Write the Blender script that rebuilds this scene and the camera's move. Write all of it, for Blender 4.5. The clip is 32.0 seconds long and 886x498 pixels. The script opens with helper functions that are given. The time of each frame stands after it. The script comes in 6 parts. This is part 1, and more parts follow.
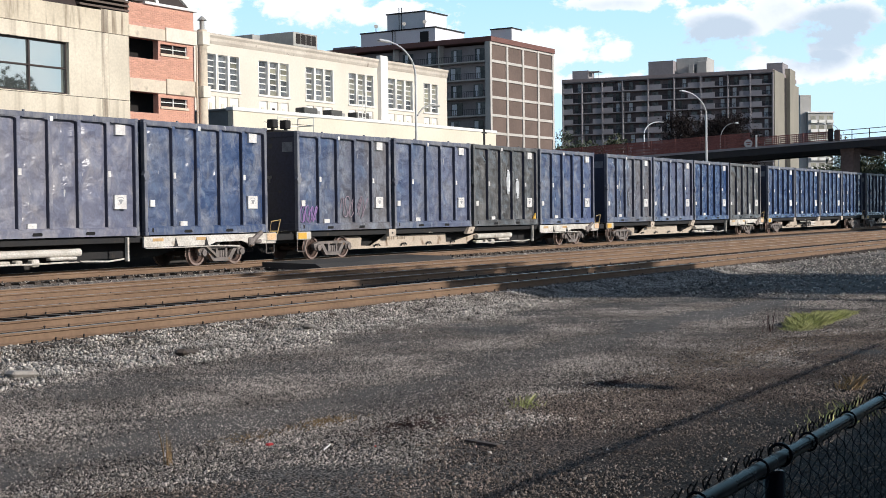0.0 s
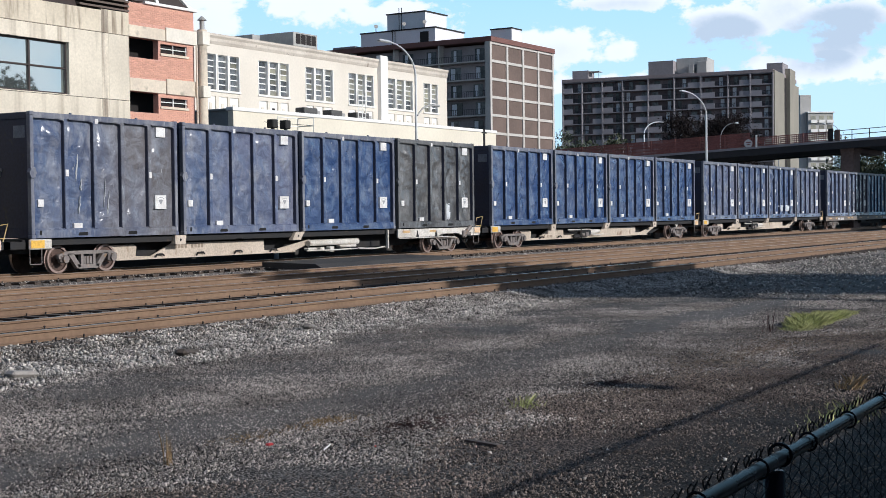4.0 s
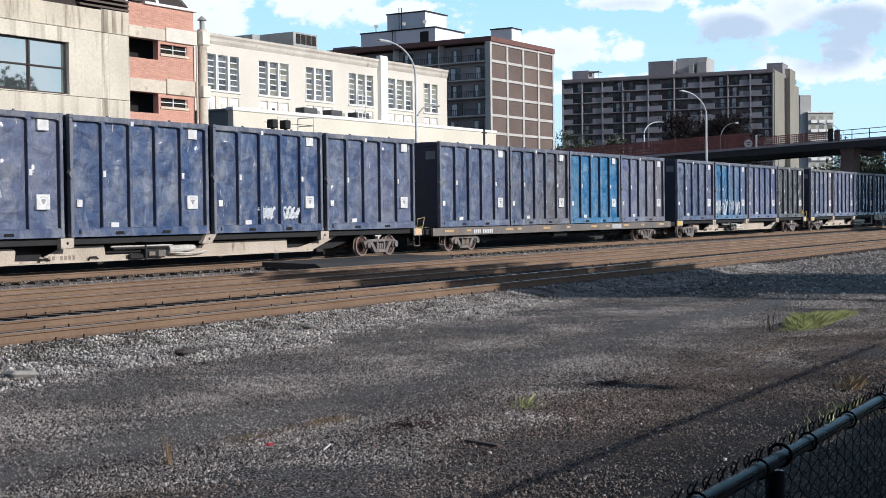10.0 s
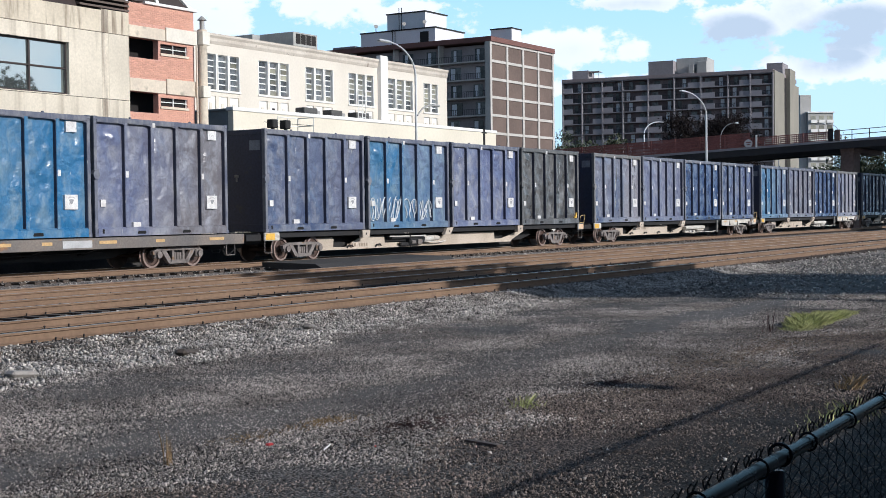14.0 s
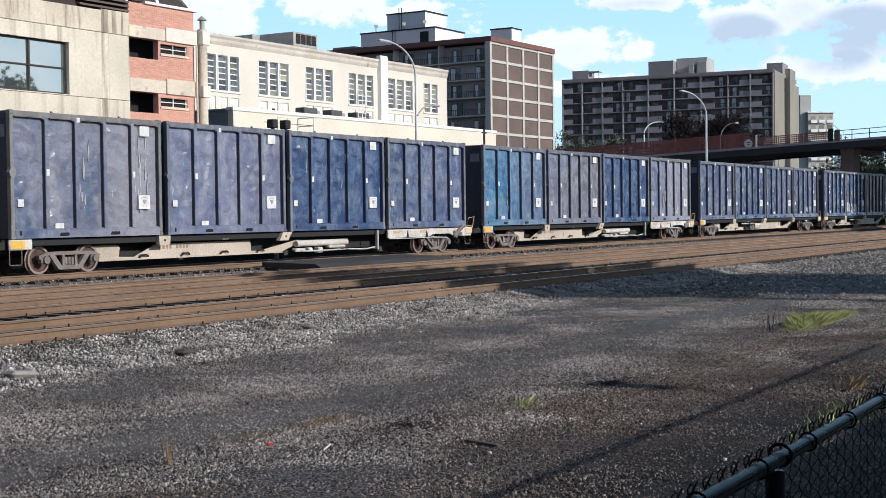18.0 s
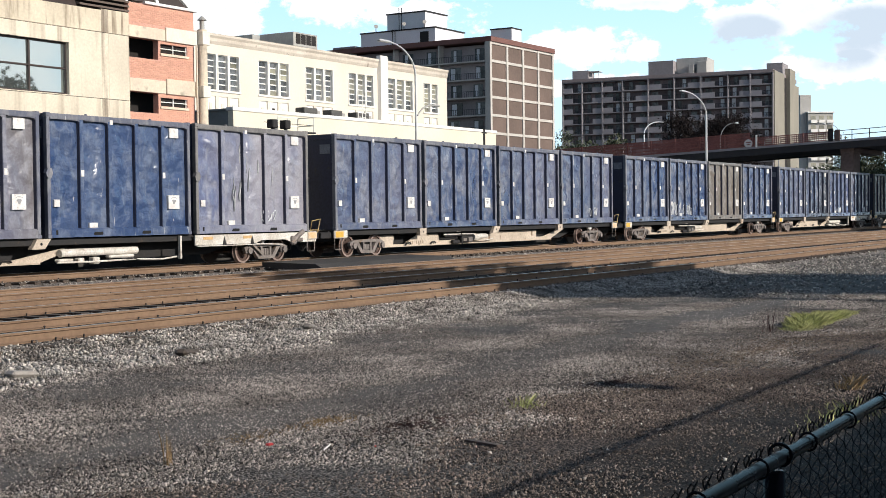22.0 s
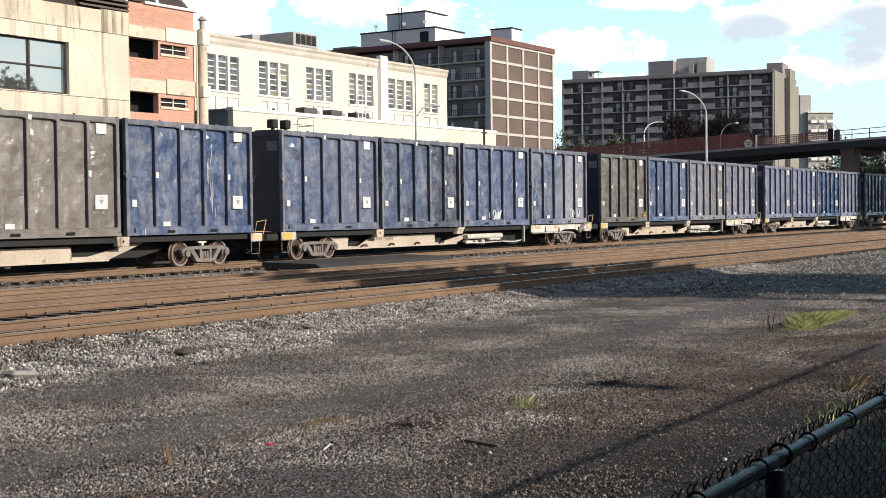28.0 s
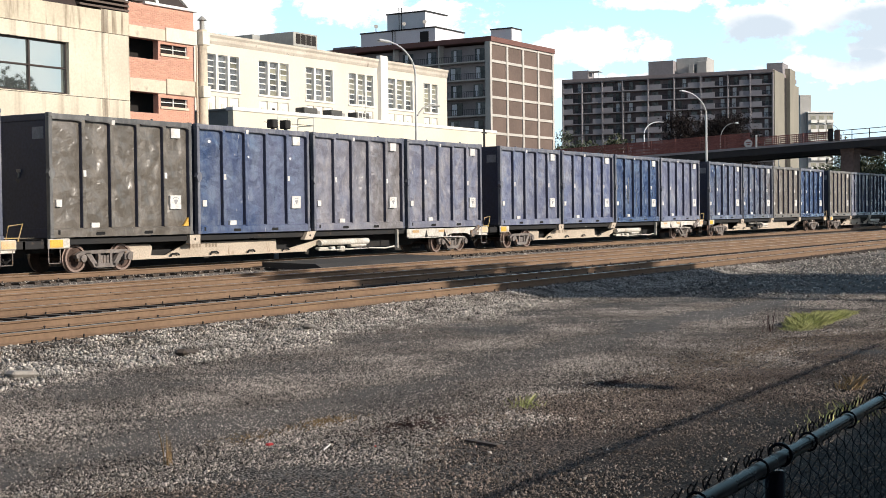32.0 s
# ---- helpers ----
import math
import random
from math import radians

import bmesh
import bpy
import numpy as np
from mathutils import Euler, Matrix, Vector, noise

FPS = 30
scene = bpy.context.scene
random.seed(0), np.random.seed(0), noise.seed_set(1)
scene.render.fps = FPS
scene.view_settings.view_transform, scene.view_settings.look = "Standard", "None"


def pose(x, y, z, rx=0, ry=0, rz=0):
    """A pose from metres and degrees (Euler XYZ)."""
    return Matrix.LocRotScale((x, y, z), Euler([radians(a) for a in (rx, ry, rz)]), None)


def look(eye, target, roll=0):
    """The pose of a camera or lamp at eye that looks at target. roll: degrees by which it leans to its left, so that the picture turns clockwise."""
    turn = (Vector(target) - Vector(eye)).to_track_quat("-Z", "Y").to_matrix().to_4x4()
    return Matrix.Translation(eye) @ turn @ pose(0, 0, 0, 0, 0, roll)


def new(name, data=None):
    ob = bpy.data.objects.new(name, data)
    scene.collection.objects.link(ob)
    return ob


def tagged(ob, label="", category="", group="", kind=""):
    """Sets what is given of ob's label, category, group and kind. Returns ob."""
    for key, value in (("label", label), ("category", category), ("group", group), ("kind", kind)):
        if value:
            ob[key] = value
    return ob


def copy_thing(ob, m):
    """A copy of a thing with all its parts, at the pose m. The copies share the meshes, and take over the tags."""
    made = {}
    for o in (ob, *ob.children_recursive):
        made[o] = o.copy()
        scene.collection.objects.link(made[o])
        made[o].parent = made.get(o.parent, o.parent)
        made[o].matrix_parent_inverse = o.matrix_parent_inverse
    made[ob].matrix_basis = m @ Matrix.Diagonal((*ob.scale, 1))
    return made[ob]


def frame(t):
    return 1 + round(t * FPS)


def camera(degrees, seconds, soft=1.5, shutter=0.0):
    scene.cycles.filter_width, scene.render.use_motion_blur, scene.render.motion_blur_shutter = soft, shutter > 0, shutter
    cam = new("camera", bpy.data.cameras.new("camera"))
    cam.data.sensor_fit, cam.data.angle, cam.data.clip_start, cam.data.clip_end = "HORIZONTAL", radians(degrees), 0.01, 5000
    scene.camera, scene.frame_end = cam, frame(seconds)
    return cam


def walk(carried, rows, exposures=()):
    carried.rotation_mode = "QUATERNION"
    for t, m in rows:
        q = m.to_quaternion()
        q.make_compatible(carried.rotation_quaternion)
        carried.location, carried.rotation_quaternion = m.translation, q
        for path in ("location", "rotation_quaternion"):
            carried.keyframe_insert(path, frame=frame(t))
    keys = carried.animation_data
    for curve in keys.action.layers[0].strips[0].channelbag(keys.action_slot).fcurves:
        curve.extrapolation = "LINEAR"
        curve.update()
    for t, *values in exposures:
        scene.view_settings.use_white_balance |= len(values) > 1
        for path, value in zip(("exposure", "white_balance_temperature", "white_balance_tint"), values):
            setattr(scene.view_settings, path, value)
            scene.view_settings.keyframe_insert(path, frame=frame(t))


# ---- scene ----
EXPO = [(0, -0.13, 6000, 10), (5, -0.25, 5620, 10), (12, -0.2, 5620, 10), (18, -0.2, 5680, 10), (21, -0.05, 6050, 10), (24, 0.06, 6350, 10), (32, 0.06, 6400, 10)]
CLOUD_GLOW = 1.18
EYE = Vector((0.0, 0.0, 1.712))
YAW, PITCH = 0.55455, 0.0257
cam = camera(35.78, 32.0, soft=0.75)
VIEW = look(EYE, EYE + Vector((math.cos(YAW) * math.cos(PITCH), math.sin(YAW) * math.cos(PITCH), -math.sin(PITCH))), -0.695)
walk(cam, [(0, VIEW), (32, VIEW)], exposures=EXPO)

# ---- world, sun ----
SUN_EL, SUN_SIDE = radians(21), 0.03
world = bpy.data.worlds.new("sky")
scene.world = world
world.use_nodes = True
wn, wl = world.node_tree.nodes, world.node_tree.links
sky = wn.new("ShaderNodeTexSky")
sky.sky_type, sky.sun_disc = "NISHITA", False
sky.sun_elevation, sky.sun_rotation = SUN_EL, radians(180)
sky.dust_density, sky.ozone_density = 1.2, 1.5
wl.new(sky.outputs[0], wn["Background"].inputs[0])
wn["Background"].inputs[1].default_value = 0.085
sun = new("sun", bpy.data.lights.new("sun", "SUN"))
sun.data.energy, sun.data.angle, sun.data.color = 4.7, radians(0.7), (1.0, 0.9, 0.77)
sun.matrix_world = look(Vector((SUN_SIDE * 50, -50, 50 * math.tan(SUN_EL))), Vector((0, 0, 0)))


# ---- mesh helpers ----
class Form:
    """Gathers vertices and faces of one piece."""

    def __init__(self):
        self.v, self.f = [], []

    def box(self, x0, x1, y0, y1, z0, z1):
        n = len(self.v)
        self.v += [(x, y, z) for z in (z0, z1) for y in (y0, y1) for x in (x0, x1)]
        self.f += [tuple(n + i for i in q) for q in ((0, 2, 3, 1), (4, 5, 7, 6), (0, 1, 5, 4), (2, 6, 7, 3), (0, 4, 6, 2), (1, 3, 7, 5))]
        return self

    def slab(self, x0, x1, y0, y1, z0, z1, c=0.01):
        """A box with chamfered edges along x, y and z."""
        n = len(self.v)
        X, Y, Z = (x0, x1), (y0, y1), (z0, z1)
        s = (1, -1)
        for k in range(2):
            for j in range(2):
                for i in range(2):
                    x, y, z = X[i], Y[j], Z[k]
                    dx, dy, dz = s[i] * c, s[j] * c, s[k] * c
                    self.v += [(x, y + dy, z + dz), (x + dx, y, z + dz), (x + dx, y + dy, z)]
        idx = lambda i, j, k, a: n + (k * 4 + j * 2 + i) * 3 + a
        for i in range(2):
            q = [idx(i, 0, 0, 0), idx(i, 1, 0, 0), idx(i, 1, 1, 0), idx(i, 0, 1, 0)]
            self.f.append(tuple(q if i else q[::-1]))
            q = [idx(0, i, 0, 1), idx(1, i, 0, 1), idx(1, i, 1, 1), idx(0, i, 1, 1)]
            self.f.append(tuple(q[::-1] if i else q))
            q = [idx(0, 0, i, 2), idx(1, 0, i, 2), idx(1, 1, i, 2), idx(0, 1, i, 2)]
            self.f.append(tuple(q if i else q[::-1]))
        for u in range(2):
            for w in range(2):
                self.f.append((idx(0, u, w, 1), idx(1, u, w, 1), idx(1, u, w, 2), idx(0, u, w, 2)))
                self.f.append((idx(u, 0, w, 0), idx(u, 1, w, 0), idx(u, 1, w, 2), idx(u, 0, w, 2)))
                self.f.append((idx(u, w, 0, 0), idx(u, w, 1, 0), idx(u, w, 1, 1), idx(u, w, 0, 1)))
        for k in range(2):
            for j in range(2):
                for i in range(2):
                    self.f.append(tuple(idx(i, j, k, a) for a in range(3)))
        return self

    def prism(self, pts, a, b, axis="y"):
        """An outline of (u, w) pairs pushed from a to b along an axis: y (u=x, w=z), x (u=y, w=z) or z (u=x, w=y)."""
        n, m = len(self.v), len(pts)
        for d in (a, b):
            for u, w in pts:
                self.v.append({"y": (u, d, w), "x": (d, u, w), "z": (u, w, d)}[axis])
        self.f += [tuple(n + i for i in range(m)), tuple(n + m + i for i in reversed(range(m)))]
        self.f += [(n + i, n + m + i, n + m + (i + 1) % m, n + (i + 1) % m) for i in range(m)]
        return self

    def tube(self, path, r, k=6, r2=None):
        """A round bar along a path of points."""
        path = [Vector(p) for p in path]
        n = len(self.v)
        for i, p in enumerate(path):
            d = (path[min(i + 1, len(path) - 1)] - path[max(i - 1, 0)]).normalized()
            s = d.cross(Vector((0, 0, 1)) if abs(d.z) < 0.9 else Vector((1, 0, 0))).normalized()
            t = d.cross(s)
            rr = r if r2 is None else r + (r2 - r) * i / (len(path) - 1)
            self.v += [tuple(p + rr * (math.cos(2 * math.pi * j / k) * s + math.sin(2 * math.pi * j / k) * t)) for j in range(k)]
        for i in range(len(path) - 1):
            for j in range(k):
                a, b = n + i * k + j, n + i * k + (j + 1) % k
                self.f.append((a, b, b + k, a + k))
        self.f += [tuple(n + j for j in reversed(range(k))), tuple(n + (len(path) - 1) * k + j for j in range(k))]
        return self

    def grid(self, x0, x1, z0, z1, nx, nz, fn):
        """A sheet over x and z whose depth y comes from fn(u, w)."""
        n = len(self.v)
        for j in range(nz + 1):
            for i in range(nx + 1):
                u, w = i / nx, j / nz
                self.v.append((x0 + (x1 - x0) * u, fn(u, w), z0 + (z1 - z0) * w))
        for j in range(nz):
            for i in range(nx):
                a = n + j * (nx + 1) + i
                self.f.append((a, a + 1, a + nx + 2, a + nx + 1))
        return self

    def mesh(self, name, smooth=False):
        me = bpy.data.meshes.new(name)
        me.from_pydata(self.v, [], self.f)
        bm = bmesh.new()
        bm.from_mesh(me)
        bmesh.ops.recalc_face_normals(bm, faces=bm.faces)
        bm.to_mesh(me)
        bm.free()
        if smooth:
            me.polygons.foreach_set("use_smooth", [True] * len(me.polygons))
        return me


def part(name, form, material, parent=None, label="", smooth=False):
    """Links a form, or a mesh, as one mesh object under a thing or a part."""
    me = form.mesh(name, smooth) if isinstance(form, Form) else form
    if not me.materials:
        me.materials.append(material)
    ob = new(name, me)
    ob.parent = parent
    return tagged(ob, label)


def thing(name, label, category, group="", kind="", at=(0, 0, 0)):
    ob = new(name)
    ob.empty_display_size = 0.2
    ob.location = at
    return tagged(ob, label, category, group, kind)


def solid(name, form, material, label, category="", group="", kind="", smooth=False):
    return tagged(part(name, form, material, None, "", smooth), label, category, group, kind)


def paint_over(ob, material):
    """Gives one object its own material on a shared mesh."""
    ob.material_slots[0].link = "OBJECT"
    ob.material_slots[0].material = material


def soup(name, verts, faces, material, smooth=False):
    """A mesh from arrays of vertices and equal-sized faces."""
    me = bpy.data.meshes.new(name)
    nf, k = faces.shape
    me.vertices.add(len(verts))
    me.vertices.foreach_set("co", np.ascontiguousarray(verts, np.float32).ravel())
    me.loops.add(nf * k)
    me.loops.foreach_set("vertex_index", np.ascontiguousarray(faces, np.int32).ravel())
    me.polygons.add(nf)
    me.polygons.foreach_set("loop_start", np.arange(0, nf * k, k, dtype=np.int32))
    if smooth:
        me.polygons.foreach_set("use_smooth", np.ones(nf, bool))
    me.materials.append(material)
    me.update(calc_edges=True)
    return me


# ---- materials ----
def shader(name):
    m = bpy.data.materials.new(name)
    m.use_nodes = True
    nt = m.node_tree
    return m, nt, nt.nodes, nt.links, nt.nodes["Principled BSDF"]


def rgb(c):
    return (*c, 1.0)


def surf(name, c1, c2, rough=0.8, metal=0.0, s1=0.6, s2=25.0, bump=0.25, dist=0.01, stretch=(1, 1, 1), c3=None, s3=4.0, t3=0.62, soft3=0.08,
         stretch3=None, c4=None, s4=2.0, t4=0.7, stretch4=(1, 1, 1), grain=0.25, lo=0.35, hi=0.65, island=0.0, piece=0.0, spec=0.5, spread=50.0, along=None, smear=None, wrinkle=0.0):
    """A worn surface: two tones in large patches, fine grain and relief, and a third tone in spots or streaks."""
    m, nt, N, L, P = shader(name)
    tc, oi = N.new("ShaderNodeTexCoord"), N.new("ShaderNodeObjectInfo")
    add = N.new("ShaderNodeVectorMath")
    add.operation = "MULTIPLY_ADD"
    if along:
        L.new(oi.outputs["Color"], add.inputs[0])
    else:
        comb = N.new("ShaderNodeCombineXYZ")
        for i in range(3):
            L.new(oi.outputs["Random"], comb.inputs[i])
        L.new(comb.outputs[0], add.inputs[0])
    add.inputs[1].default_value = (spread, spread * 0.7, spread * 1.3)
    L.new(tc.outputs["Object"], add.inputs[2])

    def noisy(scale, st, detail):
        mp = N.new("ShaderNodeMapping")
        mp.inputs["Scale"].default_value = st
        L.new(add.outputs[0], mp.inputs[0])
        nz = N.new("ShaderNodeTexNoise")
        nz.inputs["Scale"].default_value, nz.inputs["Detail"].default_value = scale, detail
        L.new(mp.outputs[0], nz.inputs["Vector"])
        return nz

    def ramp(out, a, b):
        r = N.new("ShaderNodeMapRange")
        r.inputs["From Min"].default_value, r.inputs["From Max"].default_value = a, b
        L.new(out, r.inputs["Value"])
        return r.outputs[0]

    def mix(fac, a, b, mode="MIX"):
        x = N.new("ShaderNodeMix")
        x.data_type, x.blend_type = "RGBA", mode
        for sock, val in ((x.inputs["Factor"], fac), (x.inputs["A"], a), (x.inputs["B"], b)):
            if isinstance(val, bpy.types.NodeSocket):
                L.new(val, sock)
            else:
                sock.default_value = val
        return x.outputs["Result"]

    big, fine = noisy(s1, stretch, 5), noisy(s2, (1, 1, 1), 4)
    col = mix(ramp(big.outputs[0], lo, hi), rgb(c1), rgb(c2))
    if along:
        # the far end of the piece has faded to another tone, with a ragged border
        sep, sums = N.new("ShaderNodeSeparateXYZ"), N.new("ShaderNodeMath")
        L.new(tc.outputs["Object"], sep.inputs[0])
        wide = noisy(0.5, (1, 1, 0.6), 6)
        sums.operation = "MULTIPLY_ADD"
        L.new(wide.outputs[0], sums.inputs[0])
        sums.inputs[1].default_value = 14.0
        L.new(sep.outputs[0], sums.inputs[2])
        col = mix(ramp(sums.outputs[0], 7.4, 12.6), col, rgb(along))
    if c3:
        spot = noisy(s3, stretch3 or stretch, 6)
        col = mix(ramp(spot.outputs[0], t3, t3 + soft3), col, rgb(c3))
    if smear:
        wipe = noisy(1.5, (1.3, 1, 0.7), 9)
        wipe.inputs["Roughness"].default_value, wipe.inputs["Distortion"].default_value = 0.64, 0.5
        soft = N.new("ShaderNodeMapRange")
        soft.inputs["From Min"].default_value, soft.inputs["From Max"].default_value, soft.inputs["To Max"].default_value = 0.46, 0.66, 0.75
        L.new(wipe.outputs[0], soft.inputs["Value"])
        col = mix(soft.outputs[0], col, rgb(smear))
    if c4:
        mark = noisy(s4, stretch4, 8)
        col = mix(ramp(mark.outputs[0], t4, t4 + 0.03), col, rgb(c4))
    g = ramp(fine.outputs[0], 0.25, 0.75)
    lift = N.new("ShaderNodeMapRange")
    lift.inputs["To Min"].default_value, lift.inputs["To Max"].default_value = 1 - grain, 1 + grain
    L.new(g, lift.inputs["Value"])
    val = lift.outputs[0]

    def times(v, out, amount):
        r = N.new("ShaderNodeMapRange")
        r.inputs["To Min"].default_value, r.inputs["To Max"].default_value = 1 - amount, 1 + amount
        L.new(out, r.inputs["Value"])
        w = N.new("ShaderNodeMath")
        w.operation = "MULTIPLY"
        L.new(v, w.inputs[0]), L.new(r.outputs[0], w.inputs[1])
        return w.outputs[0]

    if island:
        geo = N.new("ShaderNodeNewGeometry")
        val = times(val, geo.outputs["Random Per Island"], island)
    if piece:
        val = times(val, oi.outputs["Random"], piece)
    hsv = N.new("ShaderNodeHueSaturation")
    L.new(col, hsv.inputs["Color"]), L.new(val, hsv.inputs["Value"])
    L.new(hsv.outputs[0], P.inputs["Base Color"])
    rr = N.new("ShaderNodeMapRange")
    rr.inputs["To Min"].default_value, rr.inputs["To Max"].default_value = max(0.05, rough - 0.12), min(1, rough + 0.12)
    L.new(big.outputs[0], rr.inputs["Value"]), L.new(rr.outputs[0], P.inputs["Roughness"])
    P.inputs["Metallic"].default_value = metal
    P.inputs["Specular IOR Level"].default_value = spec
    if bump:
        bp = N.new("ShaderNodeBump")
        bp.inputs["Strength"].default_value, bp.inputs["Distance"].default_value = bump, dist
        L.new(fine.outputs[0], bp.inputs["Height"]), L.new(bp.outputs[0], P.inputs["Normal"])
    if wrinkle:
        crease = noisy(1.6, (0.9, 1, 1.25), 3)
        crease.inputs["Distortion"].default_value = 0.35
        bw = N.new("ShaderNodeBump")
        bw.inputs["Strength"].default_value, bw.inputs["Distance"].default_value = 1.0, wrinkle
        L.new(crease.outputs[0], bw.inputs["Height"]), L.new(bw.outputs[0], bp.inputs["Normal"])
    return m


def plain(name, c, rough=0.5, metal=0.0):
    return surf(name, c, tuple(x * 0.8 for x in c), rough, metal, s1=3, s2=40, bump=0.1, dist=0.003, grain=0.12)


def glassy(name, tint):
    m, nt, N, L, P = shader(name)
    P.inputs["Base Color"].default_value = rgb(tint)
    P.inputs["Roughness"].default_value = 0.02
    P.inputs["Specular IOR Level"].default_value = 0.9
    return m
STEEL_DARK = surf("black_steel", (0.012, 0.012, 0.014), (0.02, 0.018, 0.017), 0.75, s1=1.5, s2=20, c3=(0.05, 0.035, 0.025), t3=0.64)
TRUCK = surf("cast_truck_steel", (0.23, 0.2, 0.185), (0.15, 0.13, 0.118), 0.7, 0.1, s1=3, s2=30, c3=(0.2, 0.13, 0.08), t3=0.6)
WHEEL = surf("wheel_steel", (0.13, 0.085, 0.07), (0.075, 0.05, 0.04), 0.55, 0.4, s1=3, s2=30)
TYRE = surf("worn_wheel_rim", (0.36, 0.27, 0.235), (0.27, 0.2, 0.17), 0.5, 0.4, s1=3, s2=30)
CREAM = surf("cream_sill_paint", (0.54, 0.46, 0.375), (0.43, 0.36, 0.285), 0.7, s1=0.7, s2=18, c3=(0.22, 0.15, 0.1), s3=2.5, t3=0.63, stretch=(1, 1, 0.5))
WHITE_SILL = surf("white_sill_paint", (0.66, 0.63, 0.58), (0.48, 0.44, 0.38), 0.65, s1=1.6, s2=18, c3=(0.3, 0.22, 0.16), s3=2.6, t3=0.6, soft3=0.14)
YELLOW = surf("safety_yellow", (0.78, 0.46, 0.07), (0.62, 0.36, 0.06), 0.55, s1=3, s2=30, c3=(0.3, 0.2, 0.1), t3=0.66)
DECK = surf("weathered_deck_paint", (0.13, 0.12, 0.115), (0.2, 0.17, 0.145), 0.75, s1=0.8, s2=18, c3=(0.26, 0.14, 0.07), s3=2, t3=0.62)
FADED_ORANGE = surf("faded_orange_plate", (0.72, 0.45, 0.22), (0.66, 0.5, 0.36), 0.6, s1=3, s2=30)
GRAB = surf("tan_grab_rail_paint", (0.5, 0.36, 0.12), (0.34, 0.25, 0.15), 0.6, s1=3, s2=30)
ORANGE = surf("orange_reflector", (0.6, 0.4, 0.18), (0.48, 0.31, 0.14), 0.5, s1=5, s2=30)
PLACARD = surf("white_placard", (0.76, 0.75, 0.73), (0.6, 0.57, 0.55), 0.5, s1=4, s2=30, grain=0.12, c3=(0.4, 0.36, 0.35), s3=9, t3=0.6, soft3=0.15)
INK = plain("grey_ink", (0.33, 0.33, 0.34), 0.6)
GREY_MARK = surf("grey_letter_plate", (0.22, 0.24, 0.27), (0.16, 0.17, 0.2), 0.6, s1=5, s2=30)


def coat_of(name, c, fade, rough=0.42, t3=0.62, along=None, wrinkle=0.11):
    """Weathered container paint with dusty streaks running down and pale scrapes."""
    return surf(name, c, tuple(0.6 * a + 0.4 * b for a, b in zip(c, fade)), rough, s1=0.9, s2=14, bump=0.3, dist=0.012, stretch=(1, 1, 0.5), c3=fade, s3=3.4, t3=t3, soft3=0.22,
                stretch3=(1.6, 1, 0.35), c4=tuple(0.28 + 0.5 * a for a in fade), s4=3.0, t4=0.7, stretch4=(3.0, 1, 0.5), grain=0.14, piece=0.05, lo=0.3, hi=0.7, spec=0.75, along=along or c, smear=tuple(0.02 + 0.95 * a for a in fade), wrinkle=wrinkle)


# tone, dust tone and gloss of each paint
TONES = {
    "b": ((0.044, 0.07, 0.148), (0.21, 0.22, 0.255), 0.25), "r": ((0.028, 0.055, 0.138), (0.13, 0.16, 0.23), 0.21), "t": ((0.03, 0.13, 0.27), (0.18, 0.26, 0.32), 0.3),
    "g": ((0.132, 0.14, 0.198), (0.3, 0.285, 0.3), 0.34), "l": ((0.095, 0.115, 0.21), (0.28, 0.285, 0.32), 0.34), "k": ((0.055, 0.055, 0.056), (0.2, 0.198, 0.195), 0.3), "c": ((0.102, 0.091, 0.078), (0.22, 0.196, 0.172), 0.32),
    "n": ((0.145, 0.128, 0.112), (0.25, 0.225, 0.2), 0.36), "w": ((0.3, 0.285, 0.305), (0.43, 0.395, 0.39), 0.48),
}
NAMES = {"b": "blue", "r": "royal_blue", "t": "teal", "g": "blue_grey", "l": "pale_blue", "k": "charcoal", "c": "dusty_charcoal", "n": "taupe", "w": "chalk"}
PAINTS = {}


def paint_for(code):
    """The paint of a container: its first tone, faded along the side to its last."""
    key = code[0] + code[-1]
    if key not in PAINTS:
        c, fade, gloss = TONES[key[0]]
        c, fade = tuple(1.08 * a for a in c), tuple(1.1 * a for a in fade)
        PAINTS[key] = coat_of(NAMES[key[0]] + "_to_" + NAMES[key[1]] + "_paint", c, fade, gloss, along=tuple(0.86 * a + 0.25 * b for a, b in zip(TONES[key[1]][0], c)))
    return PAINTS[key]


FRAMES = {
    "b": coat_of("blue_frame_paint", (0.085, 0.095, 0.14), (0.22, 0.22, 0.235), 0.55, 0.5, wrinkle=0),
    "k": coat_of("charcoal_frame_paint", (0.075, 0.075, 0.076), (0.17, 0.168, 0.165), 0.55, 0.5, wrinkle=0),
    "n": coat_of("grey_frame_paint", (0.13, 0.125, 0.125), (0.22, 0.21, 0.2), 0.55, 0.5, wrinkle=0),
}
# near-black plates carry the shadow inside pockets and holes
HOLE_SHADOW = plain("painted_hole_shadow", (0.006, 0.006, 0.007), 0.9)
TAG_WHITE = plain("white_spray_paint", (0.7, 0.72, 0.74), 0.7)
RESIDUE = plain("dried_pale_residue", (0.44, 0.45, 0.46), 0.8)
TAG_PURPLE = plain("violet_spray_paint", (0.34, 0.21, 0.46), 0.7)
TAG_FADED = plain("faded_mauve_spray_paint", (0.3, 0.24, 0.29), 0.75)

